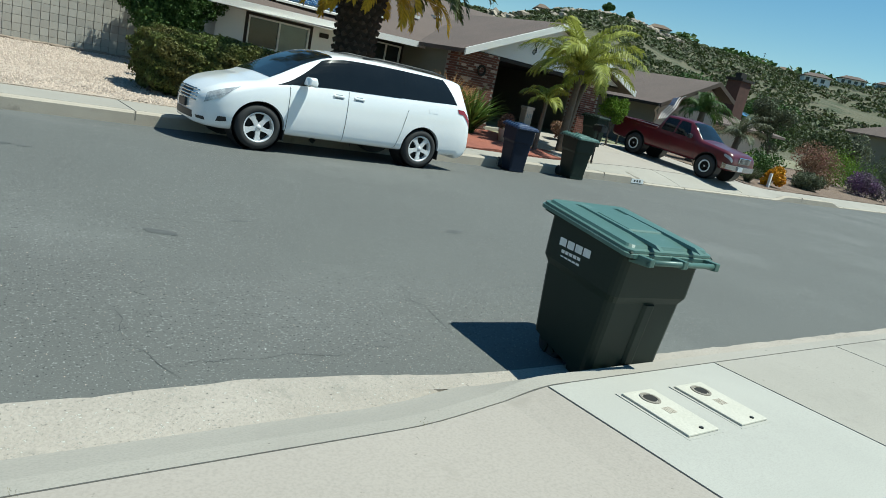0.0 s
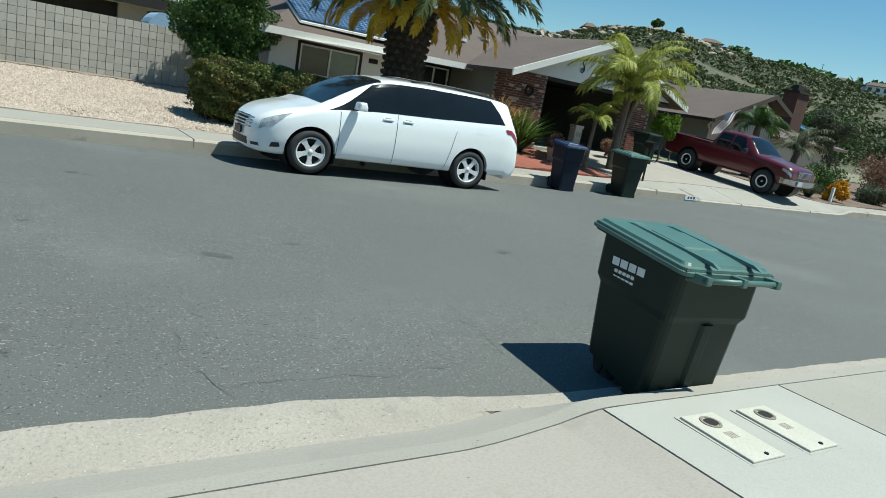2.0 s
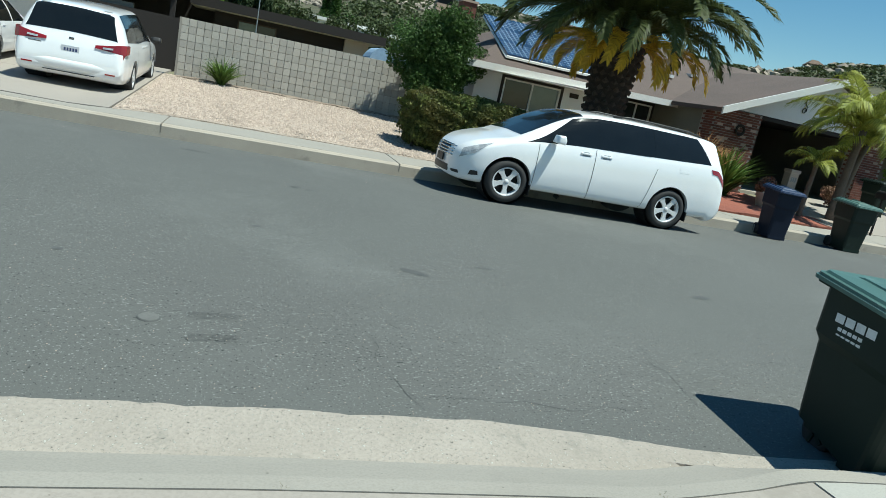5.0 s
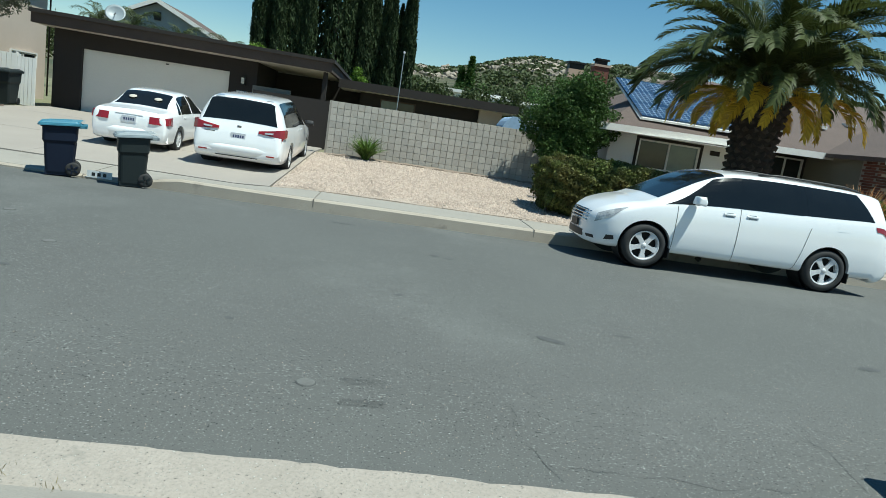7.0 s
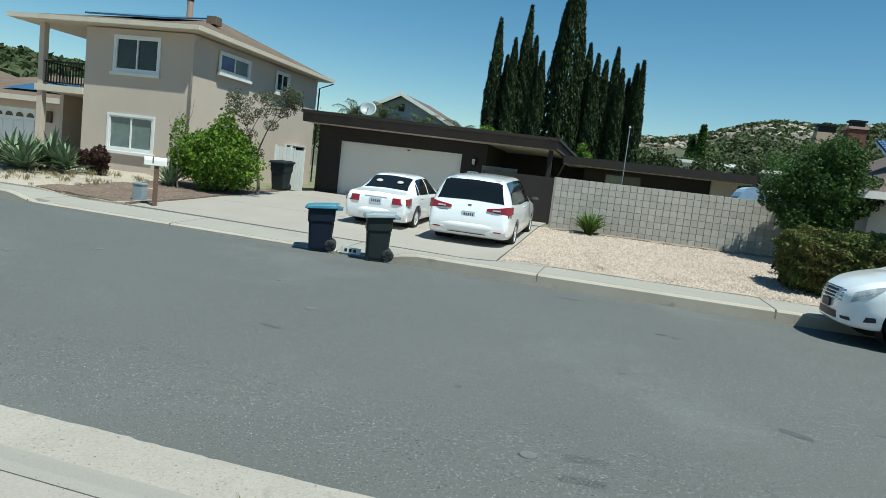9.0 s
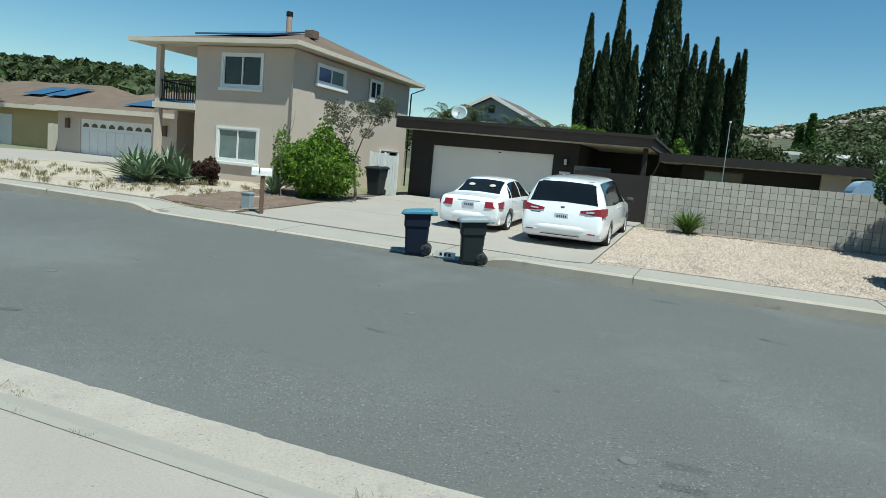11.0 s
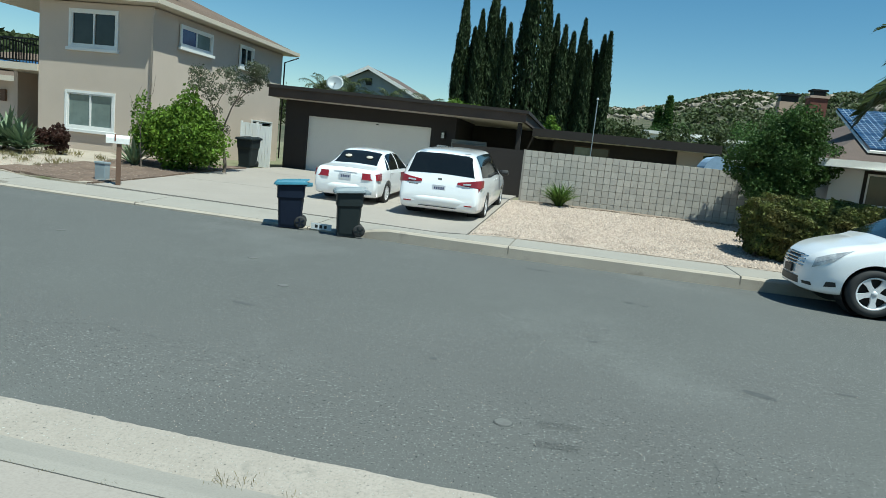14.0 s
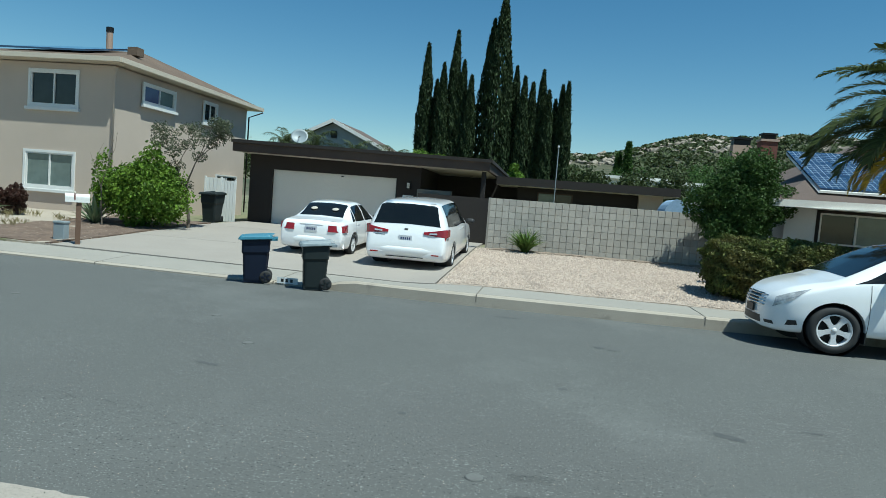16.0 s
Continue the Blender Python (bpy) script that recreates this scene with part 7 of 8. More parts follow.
hb = Build()
azs = np.linspace(-85, 85, 260)
rs_f = np.concatenate([np.linspace(0, 1, 46), np.linspace(1.04, 1.6, 6)])
hrows = []
for az in azs:
    R = ridge_r(az)
    hrows.append([(r * math.sin(radians(az)), r * math.cos(radians(az)), hill_z(az, r)) for r in 95 + (R - 95) * rs_f])
hb.loft(hrows, caps=False, closed=False)
hill = solid("backdrop_hills", hb, SCRUB, "dry scrub-covered hills beyond the houses", kind="structure", smooth=True, fix=False)

ico = bmesh.new()
bmesh.ops.create_icosphere(ico, subdivisions=1, radius=1.0)
ICO_V = np.array([v.co[:] for v in ico.verts])
ICO_F = np.array([[v.index for v in f.verts] for f in ico.faces])
ico.free()


def scatter(name, label, category, material, count, az0, az1, f0, f1, s0, s1, flat, power=1.0):
    """Bushes as domes of small leaves, boulders as rough lumps, over the slopes."""
    r_ = np.random.default_rng(len(name) * 7 + count)
    vs, fs, pts, siz = [], [], [], []
    for k in range(count):
        az = r_.uniform(az0, az1)
        f = f0 + (f1 - f0) * r_.random() ** power
        r = 95 + (ridge_r(az) - 95) * f
        s = r_.uniform(s0, s1) * (0.6 + r / 700)
        x, y = r * math.sin(radians(az)), r * math.cos(radians(az))
        if material is not BOULDER and noise.noise((x * 0.02, y * 0.02, 4.0)) < -0.28:
            continue
        c = np.array([x, y, hill_z(az, r) + s * flat * 0.25])
        if material is BOULDER:
            v = ICO_V * (1 + 0.25 * r_.normal(size=(len(ICO_V), 1))) * np.array([s * r_.uniform(0.8, 1.5), s, s * flat * r_.uniform(0.7, 1.3)])
            fs.append(ICO_F + 12 * len(vs))
            vs.append(v + c)
        else:
            d = r_.normal(size=(11, 3))
            d /= np.linalg.norm(d, axis=1, keepdims=True)
            d[:, 2] = np.abs(d[:, 2])
            pts.append(c + d * np.array([s * 1.2, s * 1.2, s * flat]))
            siz.append(np.full(11, s * 0.85))
    if material is BOULDER:
        me_s = leaf_mesh(name, np.concatenate(vs), np.concatenate(fs), material)
    else:
        p = np.concatenate(pts)
        z = np.concatenate(siz)
        v, f = quads(p, r_.normal(size=p.shape) * 0.6 + np.array([0, -0.3, 0.8]), r_.normal(size=p.shape), z * 1.2, z, 0.1)
        me_s = leaf_mesh(name, v, f, material)
    return tagged(new(name, me_s), label, category, kind="stuff")


scatter("hill_scrub", "dark green scrub bushes over the dry hills", "bush", LEAF_FAR, 6500, 36, 80, 0.15, 1.0, 0.6, 1.7, 0.7)
scatter("hill_scrub", "grey-green scrub bushes over the dry hills", "bush", LEAF_SAGE, 3000, 36, 80, 0.2, 1.0, 0.5, 1.4, 0.6)
scatter("hill_scrub", "dark green scrub on the rocky hill", "bush", LEAF_FAR, 5200, -5, 36, 0.35, 1.0, 0.9, 2.3, 0.65)
scatter("hill_scrub", "dark green trees on the distant hillside", "bush", LEAF_FAR, 2200, -75, -35, 0.3, 1.0, 1.6, 4.2, 0.8)
scatter("hill_boulders", "pale granite boulders on the rocky hill", "boulder", BOULDER, 1300, -2, 30, 0.60, 1.0, 0.7, 2.2, 0.7, 0.7)
scatter("hill_boulders", "pale boulders near the hill top", "boulder", BOULDER, 220, 39, 56, 0.75, 1.0, 0.8, 2.4, 0.7, 0.6)
scatter("hill_top_trees", "dark tree crowns along the ridge", "tree", LEAF_TREE, 90, 54, 80, 0.93, 1.0, 2.2, 4.0, 0.9)
scatter("hill_top_trees", "dark tree crowns along the far ridge", "tree", LEAF_TREE, 80, -75, -40, 0.95, 1.0, 2.2, 4.4, 0.8)


def hill_house(az, f, w, h, roof_m, wall_m):
    r = 95 + (ridge_r(az) - 95) * f
    x, y, z = r * math.sin(radians(az)), r * math.cos(radians(az)), hill_z(az, r)
    t = thing("hill_house", "small pale house high on the hillside", "house", pose(x, y, z, 0, 0, -az + 15), group="houses on the hill")
    part("wall", Build().box(-w / 2, w / 2, -4, 4, -3, h), wall_m, t)
    part("roof", hip_roof(-w / 2 - 0.8, w / 2 + 0.8, -4.8, 4.8, h + 0.2, ((-w / 4, 0, h + 2.4), (w / 4, 0, h + 2.4)), 0.3), roof_m, t)
    for k in range(int(w / 4)):
        part("window", Build().box(-w / 2 + 1 + k * 4, -w / 2 + 3 + k * 4, -4.08, -4.0, h * 0.3, h * 0.8), PANE, t)


for az, f, w, h, rm, wm in ((60.2, 0.98, 13, 2.6, TILE, TRIM_W), (62.3, 0.97, 11, 2.4, TILE, TRIM_T), (52.6, 0.92, 11, 2.0, TILE, TRIM_T), (66.8, 0.86, 16, 4, SHINGLE, TRIM_W), (69.0, 0.90, 14, 4, SHINGLE, LID_K),
                            (43.3, 0.93, 5, 1.6, TILE, TRIM_W), (-50, 0.97, 12, 4, TILE, TRIM_W), (-47.5, 0.95, 12, 4, TILE, TRIM_W), (-44, 0.93, 14, 4, TILE, TRIM_T), (-53, 0.96, 12, 4, TILE, TRIM_W),
                            (70.5, 0.7, 14, 4, SHINGLE, STUCCO_W), (64.5, 0.72, 14, 4, SHINGLE, STUCCO_W)):
    hill_house(az, f, w, h, rm, wm)
r = 95 + (ridge_r(60.6) - 95)
t = thing("antenna_mast", "thin antenna mast on the ridge", "antenna", pose(r * math.sin(radians(60.7)), r * math.cos(radians(60.7)), hill_z(60.7, r)))
part("mast", Build().tube([(0, 0, 0), (0, 0, 10.5)], 0.18, 6), IRON, t)
part("crossarm", Build().tube([(-1.6, 0, 10.2), (1.6, 0, 10.4)], 0.12, 6), IRON, t)


# ---- plants ----
def limb(b, p, d, length, r, depth, rr, tips, spread=0.6):
    p, d = Vector(p), Vector(d).normalized()
    pts, rad = [p.copy()], [r]
    n = 4
    for i in range(n):
        d = (d + Vector((rr.uniform(-1, 1), rr.uniform(-1, 1), rr.uniform(-0.3, 0.7))) * 0.18).normalized()
        p = p + d * length / n
        pts.append(p.copy())
        rad.append(r * (1 - 0.5 * (i + 1) / n))
    b.tube(pts, rad, 7 if depth > 1 else 5, caps=False)
    tips.append(p.copy())
    if depth > 0:
        for k in range(rr.choice((2, 3))):
            dd = (d + Vector((rr.uniform(-1, 1), rr.uniform(-1, 1), rr.uniform(-0.2, 0.8))) * spread).normalized()
            limb(b, pts[-1 - (k % 2)], dd, length * 0.72, r * 0.5, depth - 1, rr, tips, spread)


def tree(x, y, z, name, label, blobs, count, size, leaf_m, trunk_h, trunk_r, seed, depth=2, limb_len=0.8, category="tree", group="", bark=None, stretch=1.7):
    t = thing(name, label, category, pose(x, y, z), group)
    rr = random.Random(seed)
    b, tips = Build(), []
    limb(b, (0, 0, -0.1), (0, 0, 1), trunk_h, trunk_r, depth, rr, tips)
    part("trunk", b, bark or BARK, t, fix=False, smooth=True)
    v, f = clump_leaves(np.random.default_rng(seed), blobs, count, size, stretch=stretch)
    part("crown", leaf_mesh("crown", v, f, leaf_m), None, t)
    return t


def blobs_in(rng_, n, cx, cy, cz, rx, ry, rz, s):
    out = []
    for k in range(n):
        d = rng_.normal(size=3)
        d /= np.linalg.norm(d)
        q = rng_.random() ** 0.4
        out.append(((cx + d[0] * rx * q * 0.75, cy + d[1] * ry * q * 0.75, cz + d[2] * rz * q * 0.75), (s * rng_.uniform(0.7, 1.2),) * 3))
    return out


R1 = np.random.default_rng(21)
# round dark tree before the white house
tree(5.08, 19.65, lot_z(5, 19.6) + 0.08, "round_tree", "dense rounded dark green tree between hedge and wall", blobs_in(R1, 30, 0, 0, 1.98, 1.44, 1.25, 1.56, 0.55) + [((0, 0, 1.95), (1.27, 1.1, 1.48)), ((0, 0, 1.9), (1.0, 0.9, 1.26))], 62000, 0.045, LEAF_TREE, 1.0, 0.10, 3)
# hedge
t = thing("hedge", "clipped dark green hedge with reddish new growth", "hedge", pose(4.66, 15.1, lot_z(4.5, 15.1)))
rr = random.Random(4)
for k in range(7):
    b = Build()
    limb(b, (-1.1 + 0.37 * k, rr.uniform(-0.3, 0.3), -0.1), (rr.uniform(-0.2, 0.2), rr.uniform(-0.2, 0.2), 1), 0.5, 0.05, 2, rr, [], 0.7)
    part("stem", b, BARK, t, fix=False, smooth=True)
rh = np.random.default_rng(44)
n = 60000
d = rh.normal(size=(n, 3))
d /= np.linalg.norm(d, axis=1, keepdims=True)
# a rounded box: directions pushed out towards its flat sides
k4 = (np.abs(d) ** 4.5).sum(1) ** (-1 / 4.5)
lump = 0.95 + 0.05 * np.sin(d[:, 0] * 11 + d[:, 2] * 5) * np.cos(d[:, 1] * 9) + 0.035 * np.sin(d[:, 0] * 23 + 3 * d[:, 1]) + 0.03 * np.sin(d[:, 2] * 19 + d[:, 0] * 13)
depth_h = lump * (1 - 0.28 * rh.random(n) ** 2.4) + 0.05 * np.maximum(0, rh.normal(size=n) - 1.2)
pc = d * (k4 * depth_h)[:, None] * np.array([1.40, 1.0, 0.66]) + np.array([0, 0, 0.67])
s_ = 0.040 * (0.6 + 0.8 * rh.random(n))
v, f = quads(pc, d * 0.6 + rh.normal(size=(n, 3)) * 0.7, rh.normal(size=(n, 3)) + np.array([0, 0, 0.5]), s_ * 1.7, s_, 0.12)
part("crown", leaf_mesh("crown", v, f, LEAF_HEDGE), None, t)
# bright shrub and a thin tree beside the driveway
bs = blobs_in(R1, 24, 0, 0, 1.05, 1.45, 1.0, 1.0, 0.46) + [((0, 0, 1.0), (1.2, 0.8, 0.85)), ((-1.25, 0, 1.35), (0.3, 0.3, 0.75)), ((0.15, 0, 2.0), (0.28, 0.28, 0.45))]
tree(-12.25, 18.9, lot_z(-12, 18.9), "shrub", "bright green leafy shrub in a mulch bed", [((c[0] * 1.15, c[1], c[2] * 1.08), (q[0] * 1.12, q[1] * 1.12, q[2] * 1.12)) for c, q in bs] + [((0, 0, 0.95), (1.65, 1.1, 1.0))], 24000, 0.062, LEAF_BUSH, 0.5, 0.07, 5, category="shrub")


def thin_tree(x, y, z, h, seed, leaf_m, count, label, spread=0.8, r=0.06, size=0.045, lump=0.22):
    t = thing("thin_tree", label, "tree", pose(x, y, z))
    rr = random.Random(seed)
    b, tips = Build(), []
    limb(b, (0, 0, -0.1), (0.05, 0, 1), h * 0.42, r, 3, rr, tips, spread)
    part("trunk", b, BARK, t, fix=False, smooth=True)
    bl = [(tuple(p), (lump, lump, lump * 0.7)) for p in tips]
    v, f = clump_leaves(np.random.default_rng(seed), bl, count, size)
    part("crown", leaf_mesh("crown", v, f, leaf_m), None, t)


thin_tree(-11.1, 19.4, lot_z(-11, 19.4), 3.4, 12, LEAF_GREY, 5200, "thin sparse tree with grey-green leaves", 0.75, 0.06, 0.035, 0.28)
thin_tree(34.0, 17.8, lot_z(34, 17.8), 3.4, 14, LEAF_GREY, 6000, "large grey half-bare shrub", 1.1, 0.10, 0.07, 0.5)
t = thing("bare_sapling", "leafless thin sapling beside the shrub", "tree", pose(-13.0, 18.0, lot_z(-13, 18)))
b, tips = Build(), []
limb(b, (0, 0, -0.05), (-0.1, 0, 1), 1.3, 0.022, 2, random.Random(8), tips, 0.35)
part("trunk", b, BARK, t, fix=False)


def blade_plant(x, y, z, n, h, w, leaf_m, label, category, seed, lean=0.6, arch=0.7, name="strap_plant"):
    """A tuft of long leaves that rise and arch over, each with a fold down its middle."""
    t = thing(name, label, category, pose(x, y, z))
    rr = random.Random(seed)
    b = Build()
    for k in range(n):
        az = rr.uniform(0, 2 * math.pi)
        el = math.pi / 2 - lean * rr.random() ** 0.7 * 1.3
        L = h * rr.uniform(0.7, 1.15)
        p = Vector((rr.gauss(0, 0.05 * h), rr.gauss(0, 0.05 * h), 0.0))
        sd = Vector((-math.sin(az), math.cos(az), 0))
        rows_b = []
        for i in range(6):
            u = i / 5
            ww = w * (0.55 + 0.9 * u if u < 0.4 else 0.91 * (1 - ((u - 0.4) / 0.6) ** 2)) + 0.001
            d = Vector((math.cos(az) * math.cos(el), math.sin(az) * math.cos(el), math.sin(el)))
            up = d.cross(sd)
            rows_b.append([p - sd * ww, p - up * ww * 0.35, p + sd * ww])
            p = p + d * L / 5
            el -= arch * rr.uniform(0.6, 1.2) / 5 * (1 + u)
        b.loft(rows_b, caps=False, closed=False)
    part("leaves", b, leaf_m, t, fix=False, smooth=True)
    return t


blade_plant(-0.72, 20.35, lot_z(0, 20.3), 230, 0.80, 0.02, LEAF_BLADE, "green strap-leaved clump before the block wall", "plant", 1)
for i, (x, y, s) in enumerate(((-18.6, 17.4, 1.0), (-17.7, 17.0, 1.05), (-18.0, 18.3, 1.15), (-17.1, 17.9, 0.95), (-19.2, 18.2, 0.9))):
    blade_plant(x, y, lot_z(x, y) + 0.12, 80, 1.1 * s, 0.075, LEAF_AGAVE, "grey-green agave rosette in a dusty yard", "agave", 30 + i, lean=1.05, arch=0.35, name="agave")
blade_plant(-20.4, 19.2, lot_z(-20, 19), 50, 0.7, 0.03, LEAF_BLADE, "yellow-green strap-leaved clump by the porch", "plant", 41)
blade_plant(-13.55, 18.4, lot_z(-13.5, 18.4), 60, 0.95, 0.04, LEAF_AGAVE, "dark grey-green agave beside the house wall", "agave", 42, lean=0.8, arch=0.3, name="agave")
tree(-16.4, 18.6, lot_z(-16.4, 18.6), "maroon_shrub", "dark maroon low shrub under a window", blobs_in(R1, 10, 0, 0, 0.42, 0.7, 0.5, 0.4, 0.25), 3500, 0.05, LEAF_RED, 0.3, 0.04, 6, category="shrub")
blade_plant(13.0, 16.3, lot_z(13, 16.3), 190, 1.5, 0.036, LEAF_BLADE, "tall green strap-leaved clump before a brick pier", "plant", 43)
blade_plant(12.35, 16.7, lot_z(12.3, 16.9), 420, 1.6, 0.016, LEAF_ORANGE, "tall orange ornamental grass", "grass", 44, lean=0.4, arch=0.6)
tree(13.55, 15.3, lot_z(13.5, 15.3), "pink_shrub", "small dusty pink flowering shrub in a clay pot", blobs_in(R1, 8, 0, 0, 0.66, 0.28, 0.28, 0.25, 0.16), 1600, 0.04, LEAF_PINK, 0.4, 0.02, 9, category="shrub")
t = thing("clay_pot", "tan clay pot on red rock", "pot", pose(13.55, 15.25, lot_z(13.5, 15.3)))
part("body", Build().lathe([(0.0, 0.0), (0.14, 0.0), (0.2, 0.38), (0.22, 0.40), (0.19, 0.42), (0.0, 0.40)], 20, Matrix.Rotation(radians(90), 4, "X")), STUCCO, t, smooth=True)
tree(17.2, 16.5, lot_z(17, 16.5), "flowering_shrub", "low shrub with pink flowers before the garage", blobs_in(R1, 8, 0, 0, 0.4, 0.45, 0.35, 0.3, 0.2), 1600, 0.045, LEAF_PINK, 0.2, 0.02, 10, category="shrub")
tree(20.6, 17.2, lot_z(20.6, 17.2), "shrub", "bright green shrub beside a brick pier", blobs_in(R1, 12, 0, 0, 1.3, 0.55, 0.5, 0.7, 0.3), 4200, 0.055, LEAF_BUSH, 0.7, 0.05, 11, category="shrub")
tree(23.0, 18.6, lot_z(23, 18.6), "shrub", "thin yellow-green shrub before a house wall", blobs_in(R1, 8, 0, 0, 1.2, 0.4, 0.4, 0.6, 0.22), 1300, 0.055, LEAF_BUSH, 0.7, 0.04, 13, category="shrub")
for i, (x, y, rx, rz_, m_, nm, lb) in enumerate(((27.5, 14.0, 0.55, 0.42, LEAF_YELLOW, "flowering_shrub", "low shrub with yellow and orange flowers"), (26.9, 15.6, 1.2, 0.5, LEAF_BUSH, "shrub", "low green shrub in a planting strip"),
                                                 (29.5, 15.8, 1.3, 0.5, LEAF_TREE, "shrub", "dark green shrub in a planting strip"), (36.0, 16.2, 1.9, 0.95, LEAF_PINK, "flowering_shrub", "large shrub with faded pink flowers"),
                                                 (39.6, 14.8, 1.5, 0.6, LEAF_PURPLE, "flowering_shrub", "low shrub with purple flowers"), (41.5, 17.5, 2.4, 0.8, LEAF_BUSH, "shrub", "green shrub behind purple flowers"), (32.0, 14.6, 0.9, 0.35, LEAF_GREY, "shrub", "grey low shrub beside the pavement"),
                                                 (46, 16.0, 2.6, 1.2, LEAF_FAR, "shrub", "green shrub beside a grey house"))):
    tree(x, y, lot_z(x, y), nm, lb, blobs_in(R1, 12, 0, 0, rz_, rx, rx * 0.8, rz_, rx * 0.4), 4200, 0.06, m_, rz_ * 0.5, 0.05, 50 + i, category="shrub")
blade_plant(26.2, 14.3, lot_z(26.2, 14.3), 160, 0.85, 0.012, LEAF_GREY, "pale ornamental grass tuft", "grass", 60)
blade_plant(25.3, 14.9, lot_z(25.3, 14.9), 90, 0.55, 0.014, LEAF_GREY, "pale ornamental grass tuft", "grass", 61)
t = thing("marker_post", "short white post among the flowers", "post", pose(26.9, 13.75, lot_z(26.9, 13.8)))
part("post", Build().box(-0.05, 0.05, -0.05, 0.05, 0, 0.6), TRIM_W, t, bevel=0.01)


# palms
def frond_mesh(name, length, el, droop, pairs, leaf_len, leaf_w, m_, seed, hang=0.35, vee=0.5):
    """A feather frond along +x: an arching rib with leaflets on both sides."""
    rr = random.Random(seed)
    n = 14
    pts, dirs = [], []
    p, a = Vector((0, 0, 0)), el
    for i in range(n + 1):
        pts.append(p.copy())
        d = Vector((math.cos(a), 0, math.sin(a)))
        dirs.append(d)
        p = p + d * length / n
        a -= droop / n * (0.5 + 1.0 * i / n)
    b = Build()
    b.tube(pts, [0.022 * (1 - 0.85 * i / n) * length / 3 + 0.003 for i in range(n + 1)], 5, caps=False)
    cs, fs = [], []
    for k in range(pairs):
        u = 0.10 + 0.90 * k / pairs
        i = min(int(u * n), n - 1)
        t_ = u * n - i
        base = pts[i].lerp(pts[i + 1], t_)
        d = dirs[i]
        up = Vector((-d.z, 0, d.x))
        L = leaf_len * (0.45 + 0.75 * math.sin(math.pi * min(1, 0.12 + 0.86 * u))) * rr.uniform(0.85, 1.15)
        for s in (-1, 1):
            out = (Vector((0, s, 0)) * 0.80 + d * (0.55 + 0.5 * u) + up * vee * rr.uniform(0.3, 1.0)).normalized()
            mid = base + out * L * 0.55 + Vector((0, 0, -hang * L * 0.12))
            tip = base + out * L * 0.95 + Vector((0, 0, -hang * L * rr.uniform(0.6, 1.3)))
            wv = d.cross(out).cross(out).normalized() * leaf_w
            q = len(cs)
            cs += [base - wv * 0.5, base + wv * 0.5, mid + wv, mid - wv, tip]
            fs += [(q, q + 1, q + 2, q + 3), (q + 3, q + 2, q + 4)]
    b.add(cs, fs)
    return b.mesh(name, m_, fix=False)


P = pose(8.15, 15.3, lot_z(8, 15.3))
palm = thing("date_palm", "stout date palm with green fronds and hanging golden ones", "palm tree", P)
rings = []
for z, r in ((-0.1, 0.62), (0.3, 0.52), (1.2, 0.47), (2.0, 0.47), (2.6, 0.52), (3.05, 0.58), (3.3, 0.50), (3.55, 0.3)):
    rings.append([(r * math.cos(a), r * math.sin(a), z) for a in np.linspace(0, 2 * math.pi, 20, endpoint=False)])
trunk = part("trunk", Build().loft(rings), PALM_CORE, palm, "dark scaly trunk", smooth=True)
scar = Build().add([(0, -0.085, 0), (0.05, 0, -0.05), (0, 0.085, 0), (0.02, 0, 0.085), (0.085, 0, 0.045)], [(0, 1, 4), (1, 2, 4), (2, 3, 4), (3, 0, 4), (0, 3, 2, 1)]).mesh("leaf_scar", PALM_BARK)
for j in range(19):
    z = 0.15 + 0.165 * j
    r = float(np.interp(z, [0, 0.3, 1.2, 2.0, 2.6, 3.05, 3.3], [0.6, 0.52, 0.47, 0.47, 0.52, 0.58, 0.5]))
    for k in range(15):
        a = 2 * math.pi * (k + 0.5 * (j % 2)) / 15
        o = new("leaf_scar", scar)
        o.parent = trunk
        o.matrix_local = Matrix.Translation((r * 0.97 * math.cos(a), r * 0.97 * math.sin(a), z)) @ Matrix.Rotation(a, 4, "Z") @ Matrix.Scale(1.12, 4)
FR = [frond_mesh("frond", 2.7, radians(78), 1.5, 90, 0.44, 0.016, LEAF_PALM, 1), frond_mesh("frond", 3.0, radians(58), 1.7, 96, 0.46, 0.016, LEAF_PALM, 2), frond_mesh("frond", 3.1, radians(38), 1.7, 96, 0.46, 0.016, LEAF_PALM, 3),
      frond_mesh("frond", 3.0, radians(32), 1.75, 90, 0.44, 0.016, LEAF_PALM, 4), frond_mesh("frond", 2.5, radians(25), 1.8, 84, 0.40, 0.016, LEAF_PALM, 5)]
FG = [frond_mesh("frond", 1.75, radians(0), 1.5, 52, 0.27, 0.017, LEAF_GOLD, 6), frond_mesh("frond", 2.0, radians(14), 2.0, 56, 0.28, 0.017, LEAF_GOLD, 7), frond_mesh("frond", 1.45, radians(-5), 1.8, 42, 0.25, 0.017, LEAF_GOLD, 8)]
rp = random.Random(5)
